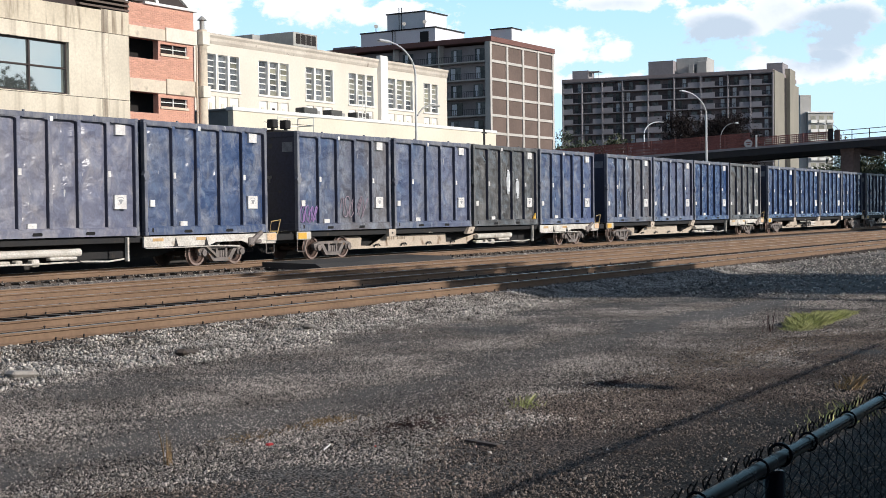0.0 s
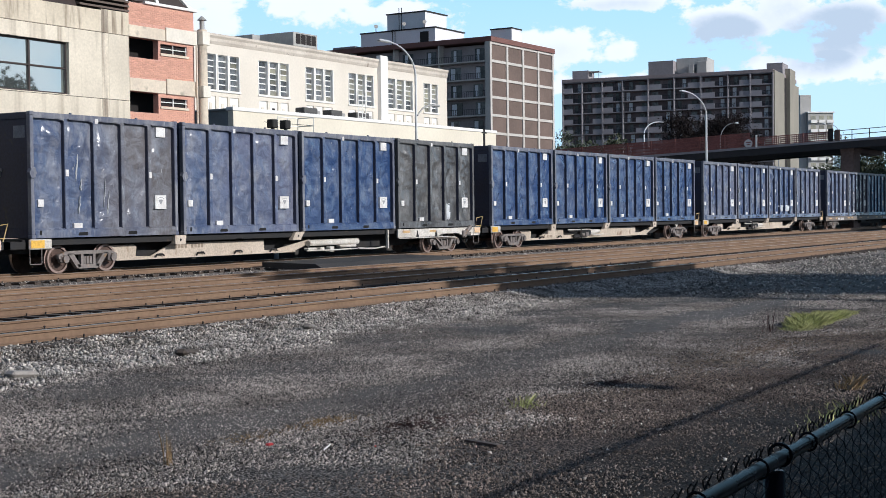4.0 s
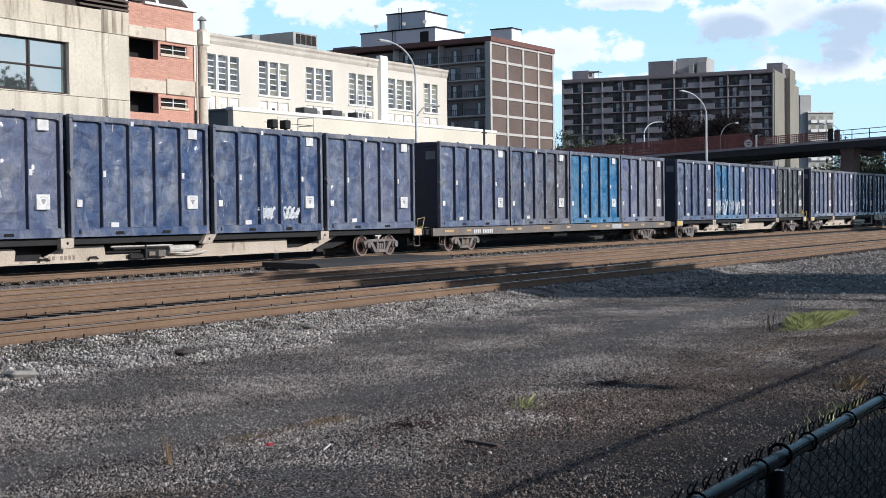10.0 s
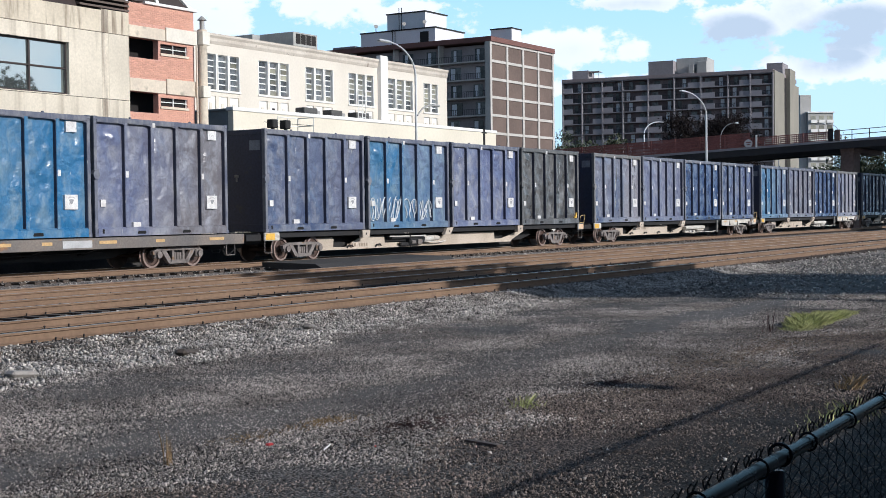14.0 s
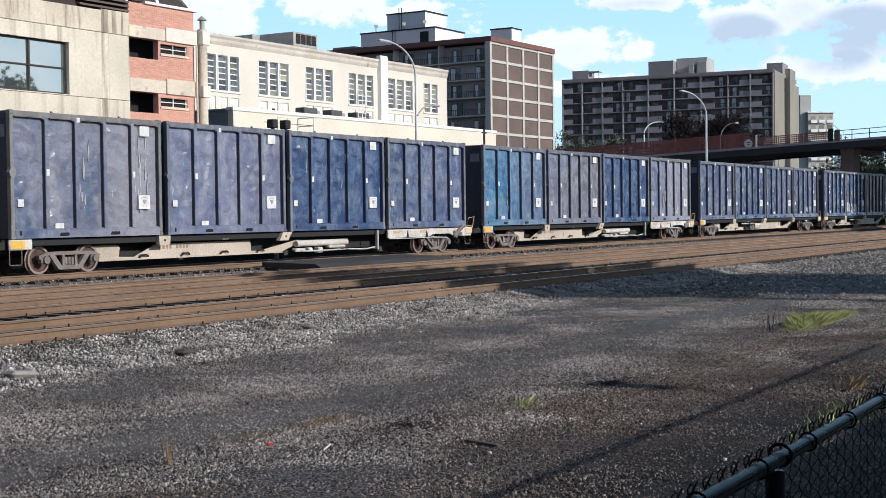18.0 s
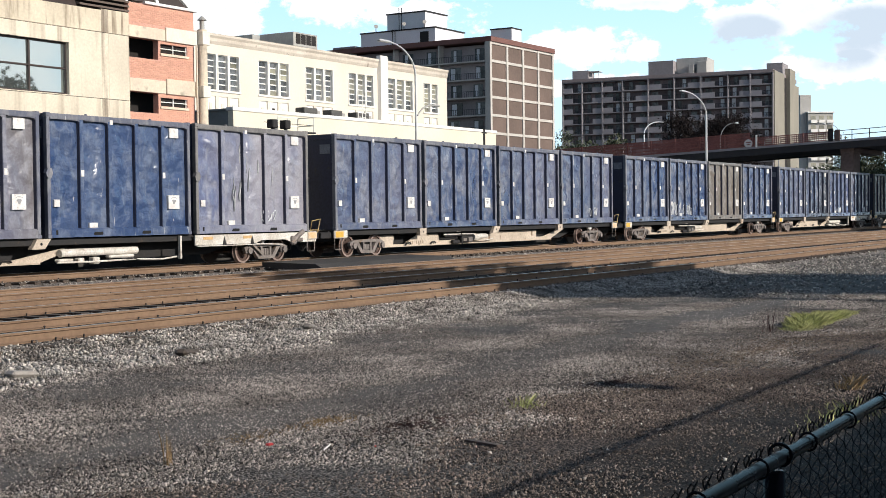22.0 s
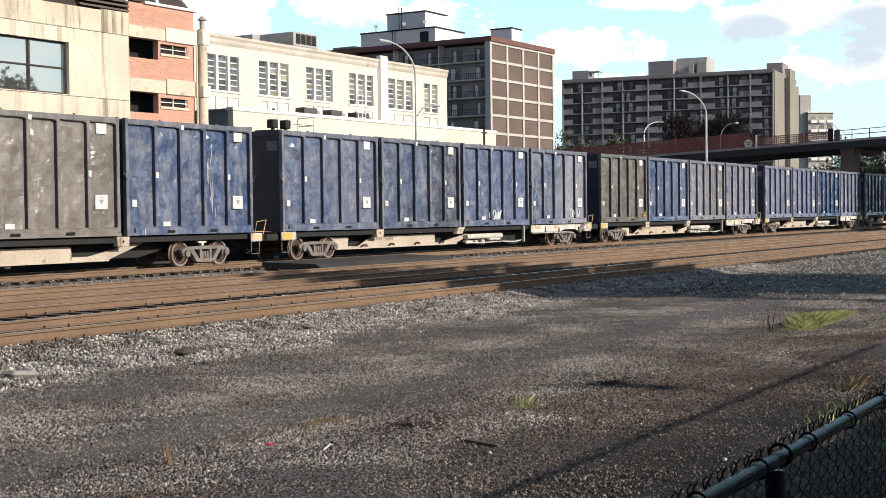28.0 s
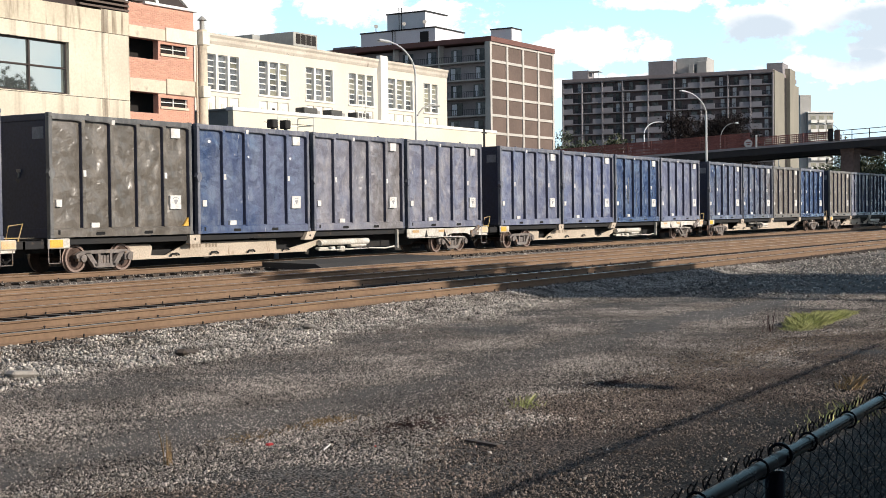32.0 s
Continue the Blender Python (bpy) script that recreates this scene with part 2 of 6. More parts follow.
CONCRETE = surf("stained_concrete", (0.70, 0.63, 0.51), (0.58, 0.52, 0.42), 0.9, s1=0.35, s2=9, bump=0.2, c3=(0.3, 0.245, 0.18), s3=1.1, t3=0.525, soft3=0.2,
                stretch3=(1.5, 1, 0.06), grain=0.1)
STREAK = surf("moss_streaked_concrete", (0.68, 0.61, 0.49), (0.54, 0.47, 0.38), 0.9, s1=0.5, s2=9, bump=0.2, c3=(0.2, 0.16, 0.12), s3=1.5, t3=0.47, soft3=0.22,
              stretch3=(1.9, 1, 0.09), grain=0.15)
BAND = surf("precast_concrete_band", (0.70, 0.61, 0.48), (0.58, 0.5, 0.4), 0.9, s1=0.8, s2=9, bump=0.2, c3=(0.24, 0.22, 0.17), s3=1.2, t3=0.6, soft3=0.15, grain=0.1)
BAND_PALE = surf("pale_precast_band", (0.78, 0.73, 0.63), (0.68, 0.63, 0.54), 0.9, s1=0.8, s2=9, bump=0.2, c3=(0.4, 0.36, 0.3), s3=1.2, t3=0.66, soft3=0.15, grain=0.08)
TOP_COURSE = surf("rain_stained_top_course", (0.68, 0.6, 0.47), (0.56, 0.49, 0.38), 0.9, s1=0.5, s2=9, bump=0.2, c3=(0.22, 0.17, 0.12), s3=1.3, t3=0.56, soft3=0.16, stretch3=(2.2, 1, 0.22), grain=0.1)
BRICK = surf("red_brick_wall", (0.61, 0.335, 0.24), (0.54, 0.29, 0.21), 0.9, s1=1.2, s2=14, bump=0.3, grain=0.12, piece=0.1, stretch=(1, 1, 3))
MORTAR = surf("mortar", (0.6, 0.335, 0.26), (0.54, 0.3, 0.235), 0.95, s1=2, s2=20)
WHITE_WALL = surf("cream_white_wall_paint", (0.72, 0.66, 0.565), (0.65, 0.59, 0.5), 0.85, s1=0.2, s2=6, bump=0.12, c3=(0.55, 0.5, 0.42), s3=0.6, t3=0.66, soft3=0.2,
                  stretch3=(1, 1, 0.2), grain=0.05)
CORNICE = surf("weathered_cornice", (0.62, 0.56, 0.48), (0.5, 0.44, 0.37), 0.9, s1=0.6, s2=8, c3=(0.3, 0.25, 0.2), s3=1.4, t3=0.62, grain=0.1)
WHITE_TRIM = surf("white_trim_paint", (0.84, 0.83, 0.8), (0.78, 0.76, 0.72), 0.7, s1=0.8, s2=10, grain=0.05)
CREAM_WALL = surf("pale_yellow_wall", (0.76, 0.70, 0.57), (0.70, 0.64, 0.52), 0.85, s1=0.2, s2=6, bump=0.1, grain=0.05)
GREY_WALL = surf("grey_wall_and_end_shade", (0.24, 0.25, 0.25), (0.2, 0.21, 0.21), 0.9, s1=0.5, s2=8, grain=0.08)
GLASS = glassy("coated_window_glass", (0.54, 0.6, 0.59))
GLASS.node_tree.nodes["Principled BSDF"].inputs["Metallic"].default_value = 0.9
GLASS_WARM = surf("dusty_wired_glass", (0.28, 0.27, 0.2), (0.16, 0.16, 0.14), 0.35, s1=1.5, s2=12, grain=0.1, piece=0.45)
# the paler blue-grey tone paints in the sky's reflection
GLASS_DARK = surf("dark_glass_sky_tone", (0.07, 0.074, 0.08), (0.16, 0.17, 0.178), 0.15, s1=1.5, s2=12, grain=0.1, piece=0.5)
MULLION = plain("bronze_window_frame", (0.05, 0.035, 0.03), 0.5)
# near-black paints in the shade behind openings, slots and grilles
VOID = plain("unlit_depth_paint", (0.02, 0.016, 0.015), 0.9)
CONDENSER = surf("dark_condenser_fins", (0.1, 0.096, 0.092), (0.07, 0.067, 0.064), 0.7, s1=1, s2=14, grain=0.15, stretch=(1, 1, 6))
HVAC = surf("rooftop_unit_metal", (0.44, 0.43, 0.4), (0.36, 0.35, 0.33), 0.6, 0.2, s1=1, s2=10, grain=0.1)
TOWER_BROWN = surf("brown_brick_panel", (0.16, 0.115, 0.095), (0.13, 0.095, 0.08), 0.9, s1=0.2, s2=3, grain=0.12, piece=0.12)
TOWER_GRID = surf("pale_concrete_frame", (0.56, 0.53, 0.49), (0.48, 0.45, 0.41), 0.9, s1=0.3, s2=4, grain=0.08)
PARAPET = surf("maroon_roof_edge", (0.19, 0.085, 0.07), (0.16, 0.075, 0.06), 0.7, s1=0.5, s2=4, grain=0.1)
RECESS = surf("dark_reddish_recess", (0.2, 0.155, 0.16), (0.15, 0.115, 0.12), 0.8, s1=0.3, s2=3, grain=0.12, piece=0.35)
PARAPET_GREY = surf("grey_balcony_parapet", (0.345, 0.325, 0.345), (0.3, 0.28, 0.3), 0.85, s1=0.3, s2=3, grain=0.08, piece=0.12)
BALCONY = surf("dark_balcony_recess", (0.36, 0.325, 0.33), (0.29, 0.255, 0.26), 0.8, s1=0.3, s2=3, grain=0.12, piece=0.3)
RAILING = plain("dark_balcony_rail", (0.03, 0.035, 0.04), 0.5)
PENTHOUSE = surf("pale_metal_cladding", (0.76, 0.77, 0.8), (0.7, 0.71, 0.74), 0.7, s1=0.2, s2=4, grain=0.05)
ROOF_EDGE = surf("brown_roof_edge", (0.3, 0.25, 0.25), (0.25, 0.21, 0.21), 0.85, s1=0.2, s2=3, grain=0.1)
SLAB = surf("taupe_concrete", (0.335, 0.31, 0.322), (0.28, 0.26, 0.272), 0.9, s1=0.15, s2=2, grain=0.1, piece=0.15)
ENDWALL = surf("olive_beige_render", (0.29, 0.265, 0.215), (0.25, 0.23, 0.19), 0.9, s1=0.1, s2=2, grain=0.06)
BRIDGE = surf("dark_bridge_girder", (0.04, 0.037, 0.04), (0.03, 0.028, 0.03), 0.8, s1=0.3, s2=4, grain=0.15, c3=(0.1, 0.06, 0.05), s3=0.5, t3=0.62)
PIER = surf("brown_bridge_pier", (0.16, 0.11, 0.095), (0.12, 0.085, 0.075), 0.9, s1=0.3, s2=4)
RED_MESH = plain("red_fence_steel", (0.27, 0.09, 0.075), 0.7)
GALV = surf("galvanised_steel", (0.62, 0.63, 0.63), (0.54, 0.55, 0.56), 0.45, 0.25, s1=1, s2=20, grain=0.08)
BLACK_VINYL = surf("black_vinyl_coat", (0.004, 0.004, 0.006), (0.008, 0.008, 0.01), 0.27, s1=4, s2=60, bump=0.15, dist=0.001, grain=0.2, spec=0.05)
RAIL_RUST = surf("rusty_rail_side", (0.22, 0.143, 0.09), (0.165, 0.105, 0.066), 0.85, 0.0, s1=0.5, s2=14, bump=0.2, stretch=(1, 1, 1), c3=(0.16, 0.1, 0.07), s3=1.2, t3=0.62, grain=0.15)
RAIL_TOP = surf("polished_rail_head", (0.5, 0.46, 0.42), (0.42, 0.37, 0.33), 0.35, 0.7, s1=0.6, s2=20, grain=0.1)
TIE = surf("old_timber_tie", (0.055, 0.042, 0.034), (0.09, 0.07, 0.055), 0.95, s1=2, s2=25, bump=0.5, grain=0.3, piece=0.25, stretch=(2, 0.3, 1))
STONE = surf("crushed_ballast", (0.5, 0.46, 0.415), (0.17, 0.15, 0.134), 0.95, s1=1.5, s2=30, bump=0.3, grain=0.15, island=0.8)
GRAVEL = surf("dark_crushed_gravel", (0.4, 0.355, 0.322), (0.14, 0.122, 0.11), 0.95, s1=0.6, s2=30, bump=0.3, grain=0.15, island=0.95)
BROWN_GRAVEL = surf("brown_dirty_gravel", (0.25, 0.2, 0.17), (0.09, 0.07, 0.059), 0.95, s1=0.6, s2=30, bump=0.3, grain=0.15, island=0.9)
BED = surf("ballast_bed", (0.2, 0.18, 0.165), (0.12, 0.105, 0.095), 0.95, s1=14, s2=30, bump=0.8, dist=0.05, grain=0.5, lo=0.3, hi=0.7)


def yard_ground(name):
    """Cinder ground packed with small crushed stones, smooth along the wheel ruts, with brown and bare dark patches,
    and shade painted dark along the fence.
    """
    m, nt, N, L, P = shader(name)
    tc = N.new("ShaderNodeTexCoord")

    def maths(op, a, b=None, c=None, clamp=False):
        n = N.new("ShaderNodeMath")
        n.operation, n.use_clamp = op, clamp
        for i, v in enumerate((a, b, c)):
            if isinstance(v, bpy.types.NodeSocket):
                L.new(v, n.inputs[i])
            elif v is not None:
                n.inputs[i].default_value = v
        return n.outputs[0]

    def noisy(scale, detail, stretch=(1, 1, 1)):
        mp = N.new("ShaderNodeMapping")
        mp.inputs["Scale"].default_value = stretch
        L.new(tc.outputs["Object"], mp.inputs[0])
        n = N.new("ShaderNodeTexNoise")
        n.inputs["Scale"].default_value, n.inputs["Detail"].default_value = scale, detail
        L.new(mp.outputs[0], n.inputs["Vector"])
        return n.outputs[0]

    def span(v, a, b, lo=0.0, hi=1.0):
        r = N.new("ShaderNodeMapRange")
        for k, x in (("From Min", a), ("From Max", b), ("To Min", lo), ("To Max", hi)):
            r.inputs[k].default_value = x
        L.new(v, r.inputs["Value"])
        return r.outputs[0]

    def mix(fac, a, b):
        x = N.new("ShaderNodeMix")
        x.data_type = "RGBA"
        for sock, v in ((x.inputs["Factor"], fac), (x.inputs["A"], a), (x.inputs["B"], b)):
            if isinstance(v, bpy.types.NodeSocket):
                L.new(v, sock)
            else:
                sock.default_value = v
        return x.outputs["Result"]

    sep = N.new("ShaderNodeSeparateXYZ")
    L.new(tc.outputs["Object"], sep.inputs[0])
    x, y = sep.outputs[0], sep.outputs[1]
    wob = noisy(0.5, 4, (0.5, 1, 1))

    def rut(centre, slope, wide):
        off = maths("SUBTRACT", y, maths("ADD", maths("MULTIPLY_ADD", x, slope, centre - 0.6), maths("MULTIPLY", wob, 1.2)))
        return maths("POWER", 2.718, maths("MULTIPLY", maths("MULTIPLY", off, off), -1 / (wide * wide)))

    ruts = maths("MAXIMUM", rut(8.2, 0.05, 0.6), maths("MULTIPLY", rut(11.5, 0.0, 0.6), 0.5))
    bare = maths("MULTIPLY", span(noisy(0.7, 5, (0.6, 1.3, 1)), 0.52, 0.64), 0.6)
    stony = maths("SUBTRACT", 1.0, maths("MAXIMUM", ruts, bare), clamp=True)
    cells = N.new("ShaderNodeTexVoronoi")
    cells.inputs["Scale"].default_value = 48.0
    L.new(tc.outputs["Object"], cells.inputs["Vector"])
    pick = N.new("ShaderNodeSeparateColor")
    L.new(cells.outputs["Color"], pick.inputs[0])
    tone = maths("MULTIPLY", span(pick.outputs[0], 0.0, 1.0, 0.3, 2.5), span(cells.outputs["Distance"], 0.3, 0.7, 1.2, 0.1))
    fine = noisy(70, 3)
    value = maths("MULTIPLY", maths("ADD", maths("MULTIPLY", tone, stony), maths("SUBTRACT", 1.0, stony)), span(fine, 0.25, 0.75, 0.75, 1.25))
    col = mix(span(noisy(0.35, 5, (0.4, 1, 1)), 0.35, 0.65), (0.088, 0.079, 0.072, 1), (0.13, 0.116, 0.105, 1))
    brown = maths("MULTIPLY", span(y, 8.6, 6.4), span(noisy(0.55, 6, (0.5, 1, 1)), 0.4, 0.6))
    col = mix(brown, col, (0.1, 0.072, 0.057, 1))
    # bare soil plus the fence's shade, painted dark towards the fence
    soil_and_shade = maths("MULTIPLY", span(y, 5.4, 4.2), span(noisy(0.8, 5), 0.25, 0.42))
    col = mix(soil_and_shade, col, (0.03, 0.024, 0.02, 1))
    hsv = N.new("ShaderNodeHueSaturation")
    L.new(col, hsv.inputs["Color"]), L.new(value, hsv.inputs["Value"])
    L.new(hsv.outputs[0], P.inputs["Base Color"])
    P.inputs["Roughness"].default_value, P.inputs["Specular IOR Level"].default_value = 0.95, 0.25
    bp = N.new("ShaderNodeBump")
    bp.inputs["Strength"].default_value, bp.inputs["Distance"].default_value = 1.0, 0.011
    L.new(maths("ADD", maths("MULTIPLY", maths("SUBTRACT", 1.0, cells.outputs["Distance"]), stony), maths("MULTIPLY", fine, 0.25)), bp.inputs["Height"])
    L.new(bp.outputs[0], P.inputs["Normal"])
    return m


EARTH = yard_ground("cinder_gravel_ground")
ASPHALT = surf("worn_crossing_asphalt", (0.04, 0.037, 0.036), (0.055, 0.05, 0.046), 0.9, s1=0.8, s2=25, bump=0.4, grain=0.25)
LEAF = surf("dull_green_leaves", (0.035, 0.05, 0.022), (0.055, 0.06, 0.03), 0.6, s1=0.4, s2=6, grain=0.2, island=0.45)
LEAF_DARK = surf("dark_purple_leaves", (0.017, 0.013, 0.013), (0.024, 0.018, 0.017), 0.85, spec=0.15, s1=0.3, s2=4, grain=0.2, island=0.4)
BARK = surf("grey_bark", (0.09, 0.07, 0.055), (0.06, 0.048, 0.04), 0.95, s1=2, s2=15, bump=0.6, stretch=(1, 1, 0.2))
GRASS = surf("bright_weed_grass", (0.34, 0.36, 0.13), (0.4, 0.39, 0.17), 0.7, s1=2, s2=20, island=0.4)
DRY = surf("dry_straw", (0.30, 0.24, 0.18), (0.2, 0.15, 0.115), 0.85, s1=2, s2=20, island=0.4)
WEED = surf("amber_weed", (0.26, 0.17, 0.08), (0.2, 0.14, 0.07), 0.8, s1=2, s2=20, island=0.4)
DARK_TWIG = surf("dark_dead_stems", (0.062, 0.034, 0.031), (0.038, 0.022, 0.02), 0.9, s1=2, s2=20, island=0.4)
RED_LITTER = plain("red_plastic", (0.55, 0.05, 0.05), 0.4)
WOOD = surf("weathered_board", (0.10, 0.075, 0.06), (0.07, 0.05, 0.042), 0.9, s1=2, s2=30, bump=0.4, stretch=(0.2, 3, 3))
BRONZE = plain("bronze_louvre_paint", (0.13, 0.095, 0.075), 0.6)
WALL_DARK = surf("dark_added_wall_concrete", (0.06, 0.055, 0.05), (0.04, 0.037, 0.035), 0.95, s1=0.6, s2=10)
# navy darkened to carry the shade on container ends and rib sides
SHADE_NAVY = surf("dark_navy_end_paint", (0.028, 0.034, 0.068), (0.036, 0.04, 0.066), 0.6, s1=1.2, s2=12, c3=(0.05, 0.05, 0.055), s3=2.5, t3=0.64)
BED_RUST = surf("rust_stained_ballast", (0.16, 0.118, 0.088), (0.1, 0.074, 0.058), 0.95, s1=9, s2=30, bump=0.8, dist=0.05, grain=0.45, lo=0.3, hi=0.7)
PALE_BLOCK = surf("pale_grey_render", (0.46, 0.45, 0.43), (0.4, 0.39, 0.37), 0.9, s1=0.1, s2=2, grain=0.06)
WIRE = surf("dull_black_wire", (0.006, 0.006, 0.007), (0.01, 0.01, 0.011), 0.65, s1=4, s2=60, bump=0.0, grain=0.2, spec=0.12)
# ---- ground and tracks ----
GROUND = -0.30
f = Form()
N_G = 40
f.v = [(-900 + 4900 * (i / N_G) ** 1.0, -900 + 4900 * (j / N_G), GROUND) for j in range(N_G + 1) for i in range(N_G + 1)]
f.f = [(j * (N_G + 1) + i, j * (N_G + 1) + i + 1, (j + 1) * (N_G + 1) + i + 1, (j + 1) * (N_G + 1) + i) for j in range(N_G) for i in range(N_G)]
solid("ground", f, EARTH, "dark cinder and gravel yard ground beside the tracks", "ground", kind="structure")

# rails: near and far rail of four tracks (distance, height of the head); the last carries the train
TRACKS = [(16.1, 0.04, 17.6, 0.075), (21.05, 0.0, 22.55, 0.03), (24.75, 0.02, 26.25, 0.03), (31.85, 0.04, 33.35, 0.04)]
TRAIN_Y, TRAIN_Z = 32.6, 0.04
X_A, X_B = -40.0, 330.0
# the tracks run at a small angle to the x axis
BEND = 0.00706
BEND_AT = Matrix.Translation((30, 31.35, 0)) @ Matrix.Rotation(math.atan(BEND), 4, "Z") @ Matrix.Translation((-30, -31.35, 0))


def bed(y0, y1, z, name, material):
    """A ballast bed with sloping shoulders."""
    b = Form()
    b.prism([(y0 - 0.95, GROUND - 0.05), (y0 - 0.5, z - 0.25), (y1 + 0.5, z - 0.25), (y1 + 0.95, GROUND - 0.05)], X_A, X_B, "x")
    ob = solid(name, b, material, "grey crushed stone ballast bed under the rails", "ballast", kind="structure")
    ob.matrix_basis = BEND_AT
    return ob


def rail_form(y, z):
    h = 0.171
    pts = [(-0.07, 0), (0.07, 0), (0.07, 0.012), (0.012, 0.03), (0.009, 0.12), (0.036, 0.135), (0.036, h - 0.004), (-0.036, h - 0.004), (-0.036, 0.135), (-0.009, 0.12),
           (-0.012, 0.03), (-0.07, 0.012)]
    return Form().prism([(y + a, z - h + b) for a, b in pts], X_A, X_B, "x")


for k, (ya, za, yb, zb) in enumerate(TRACKS):
    bed(ya, yb, (za + zb) / 2, "ballast_bed", BED_RUST if k in (1, 2) else BED)
    tr = thing("railway_track", "rusty steel rails spiked to dark timber ties in grey ballast", "railway track", "parallel tracks", kind="structure", at=(0, 0, 0))
    tr.matrix_basis = BEND_AT
    for y, z in ((ya, za), (yb, zb)):
        part("rail", rail_form(y, z), RAIL_RUST, tr, "brown rusted steel rail")
        part("rail_head", Form().box(X_A, X_B, y - 0.03, y + 0.03, z - 0.005, z), RAIL_TOP, tr, "polished running surface")
    # ties
    rng = random.Random(5 + k)
    if k == 0:
        tie_mesh = Form().slab(-0.115, 0.115, -1.3, 1.3, -0.14, 0, 0.012).mesh("tie")
        x = 9.0
        for i in range(150):
            t = part("tie", tie_mesh, TIE, tr)
            t.matrix_basis = Matrix.Translation((x, (ya + yb) / 2 + rng.uniform(-0.05, 0.05), (za + zb) / 2 - 0.172)) @ Euler((math.atan2(zb - za, yb - ya), 0, rng.uniform(-0.02, 0.02))).to_matrix().to_4x4()
            x += 0.545 + rng.uniform(-0.03, 0.03)
        x0 = x
    else:
        x0 = 5.0
    more = Form()
    x = x0
    while x < 200:
        more.box(x, x + 0.23, ya - 0.55, yb + 0.55, za - 0.32, za - 0.172)
        x += 0.545 + rng.uniform(-0.03, 0.03)
    tagged(part("ties", more, TIE, tr, "dark timber ties"), kind="stuff")
    spikes = Form()
    x = 9.0
    while x < 70:
        for y, z in ((ya, za), (yb, zb)):
            for s in (-1, 1):
                if rng.random() < 0.5:
                    xx, yy = x + rng.uniform(-0.06, 0.06), y + s * rng.uniform(0.08, 0.12)
                    spikes.box(xx - 0.009, xx + 0.009, yy - 0.009, yy + 0.009, z - 0.18, z - 0.135 + rng.uniform(-0.015, 0.02))
                    spikes.box(xx - 0.012, xx + 0.012, yy - 0.02, yy + 0.012, z - 0.14, z - 0.13)
        x += 0.545
    tagged(part("rail_spikes", spikes, STEEL_DARK, tr, "rail spikes and clips"), kind="stuff")


def stones(n, xr, yr, size, material, zf, seed, keep=None, sharp=False, blocky=True):
    """Loose broken stones as one mesh."""
    rg = np.random.default_rng(seed)
    base = np.array([(1, 0, 0), (-1, 0, 0), (0, 1, 0), (0, -1, 0), (0, 0, 1), (0, 0, -1)], float)
    tri = np.array([(0, 2, 4), (2, 1, 4), (1, 3, 4), (3, 0, 4), (2, 0, 5), (1, 2, 5), (3, 1, 5), (0, 3, 5)])
    if sharp:
        base = np.array([(1, 0.1, -0.4), (-0.6, 0.8, -0.4), (-0.5, -0.9, -0.3), (0.1, 0, 0.9)])
        tri = np.array([(0, 1, 3), (1, 2, 3), (2, 0, 3), (0, 2, 1)])
    elif blocky:
        # a broken wedge: a triangle below, a shifted triangle above
        base = np.array([(1, -0.3, -0.5), (-0.5, 1, -0.6), (-0.8, -0.8, -0.5), (0.75, 0.15, 0.7), (-0.45, 0.75, 0.55), (-0.35, -0.75, 0.75)])
        tri = np.array([(0, 2, 1), (3, 4, 5), (0, 1, 4), (0, 4, 3), (1, 2, 5), (1, 5, 4), (2, 0, 3), (2, 3, 5)])
    k = len(base)
    x, y = rg.uniform(*xr, n), rg.uniform(*yr, n)
    if keep is not None:
        ok = keep(x, y, rg.random(n))
        x, y = x[ok], y[ok]
    n = len(x)
    q = rg.normal(size=(n, 4))
    q /= np.linalg.norm(q, axis=1)[:, None]
    w, a, b, c = q.T
    R = np.stack([1 - 2 * (b * b + c * c), 2 * (a * b - c * w), 2 * (a * c + b * w), 2 * (a * b + c * w), 1 - 2 * (a * a + c * c), 2 * (b * c - a * w), 2 * (a * c - b * w),
                  2 * (b * c + a * w), 1 - 2 * (a * a + b * b)], 1).reshape(n, 3, 3)
    s = size * np.minimum(np.exp(rg.normal(0, 0.42, n)), 2.3)
    v = base[None] * rg.uniform(0.5, 1.15, (n, k, 1)) * s[:, None, None] * np.array([1.0, 0.8, 0.6])
    v = np.einsum("nij,nkj->nki", R, v)
    v[..., 0] += x[:, None]
    v[..., 1] += y[:, None]
    v[..., 2] += (zf(x, y) + s * rg.uniform(0.1, 0.8, n))[:, None]
    faces = (tri[None] + k * np.arange(n)[:, None, None]).reshape(-1, 3)
    return soup("stones", v.reshape(-1, 3), faces, material)


def in_view(x, y, margin=1.2):
    ang = np.degrees(np.arctan2(y, x))
    return (ang > 12.5 - margin) & (ang < 51 + margin)


def shoulder_z(x, y):
    return np.where(y < 14.95, GROUND, np.where(y < 15.55, GROUND + (y - 14.95) / 0.6 * 0.14, -0.16))


me = stones(170000, (9, 46), (12.6, 16.02), 0.0185, STONE, shoulder_z, 11,
            lambda x, y, r: in_view(x, y) & (r < np.clip((y - 12.55 - 0.05 * (x - 11) + 0.25 * np.sin(x * 0.9) + 0.2 * np.sin(x * 2.3)) / 0.9, 0, 1) * np.where(y > 15.7, 0.6, 1) * np.clip(42 / x, 0.5, 1)))
tagged(new("ballast_stones", me), "pale grey loose ballast stones on the track shoulder", "ballast", kind="stuff")
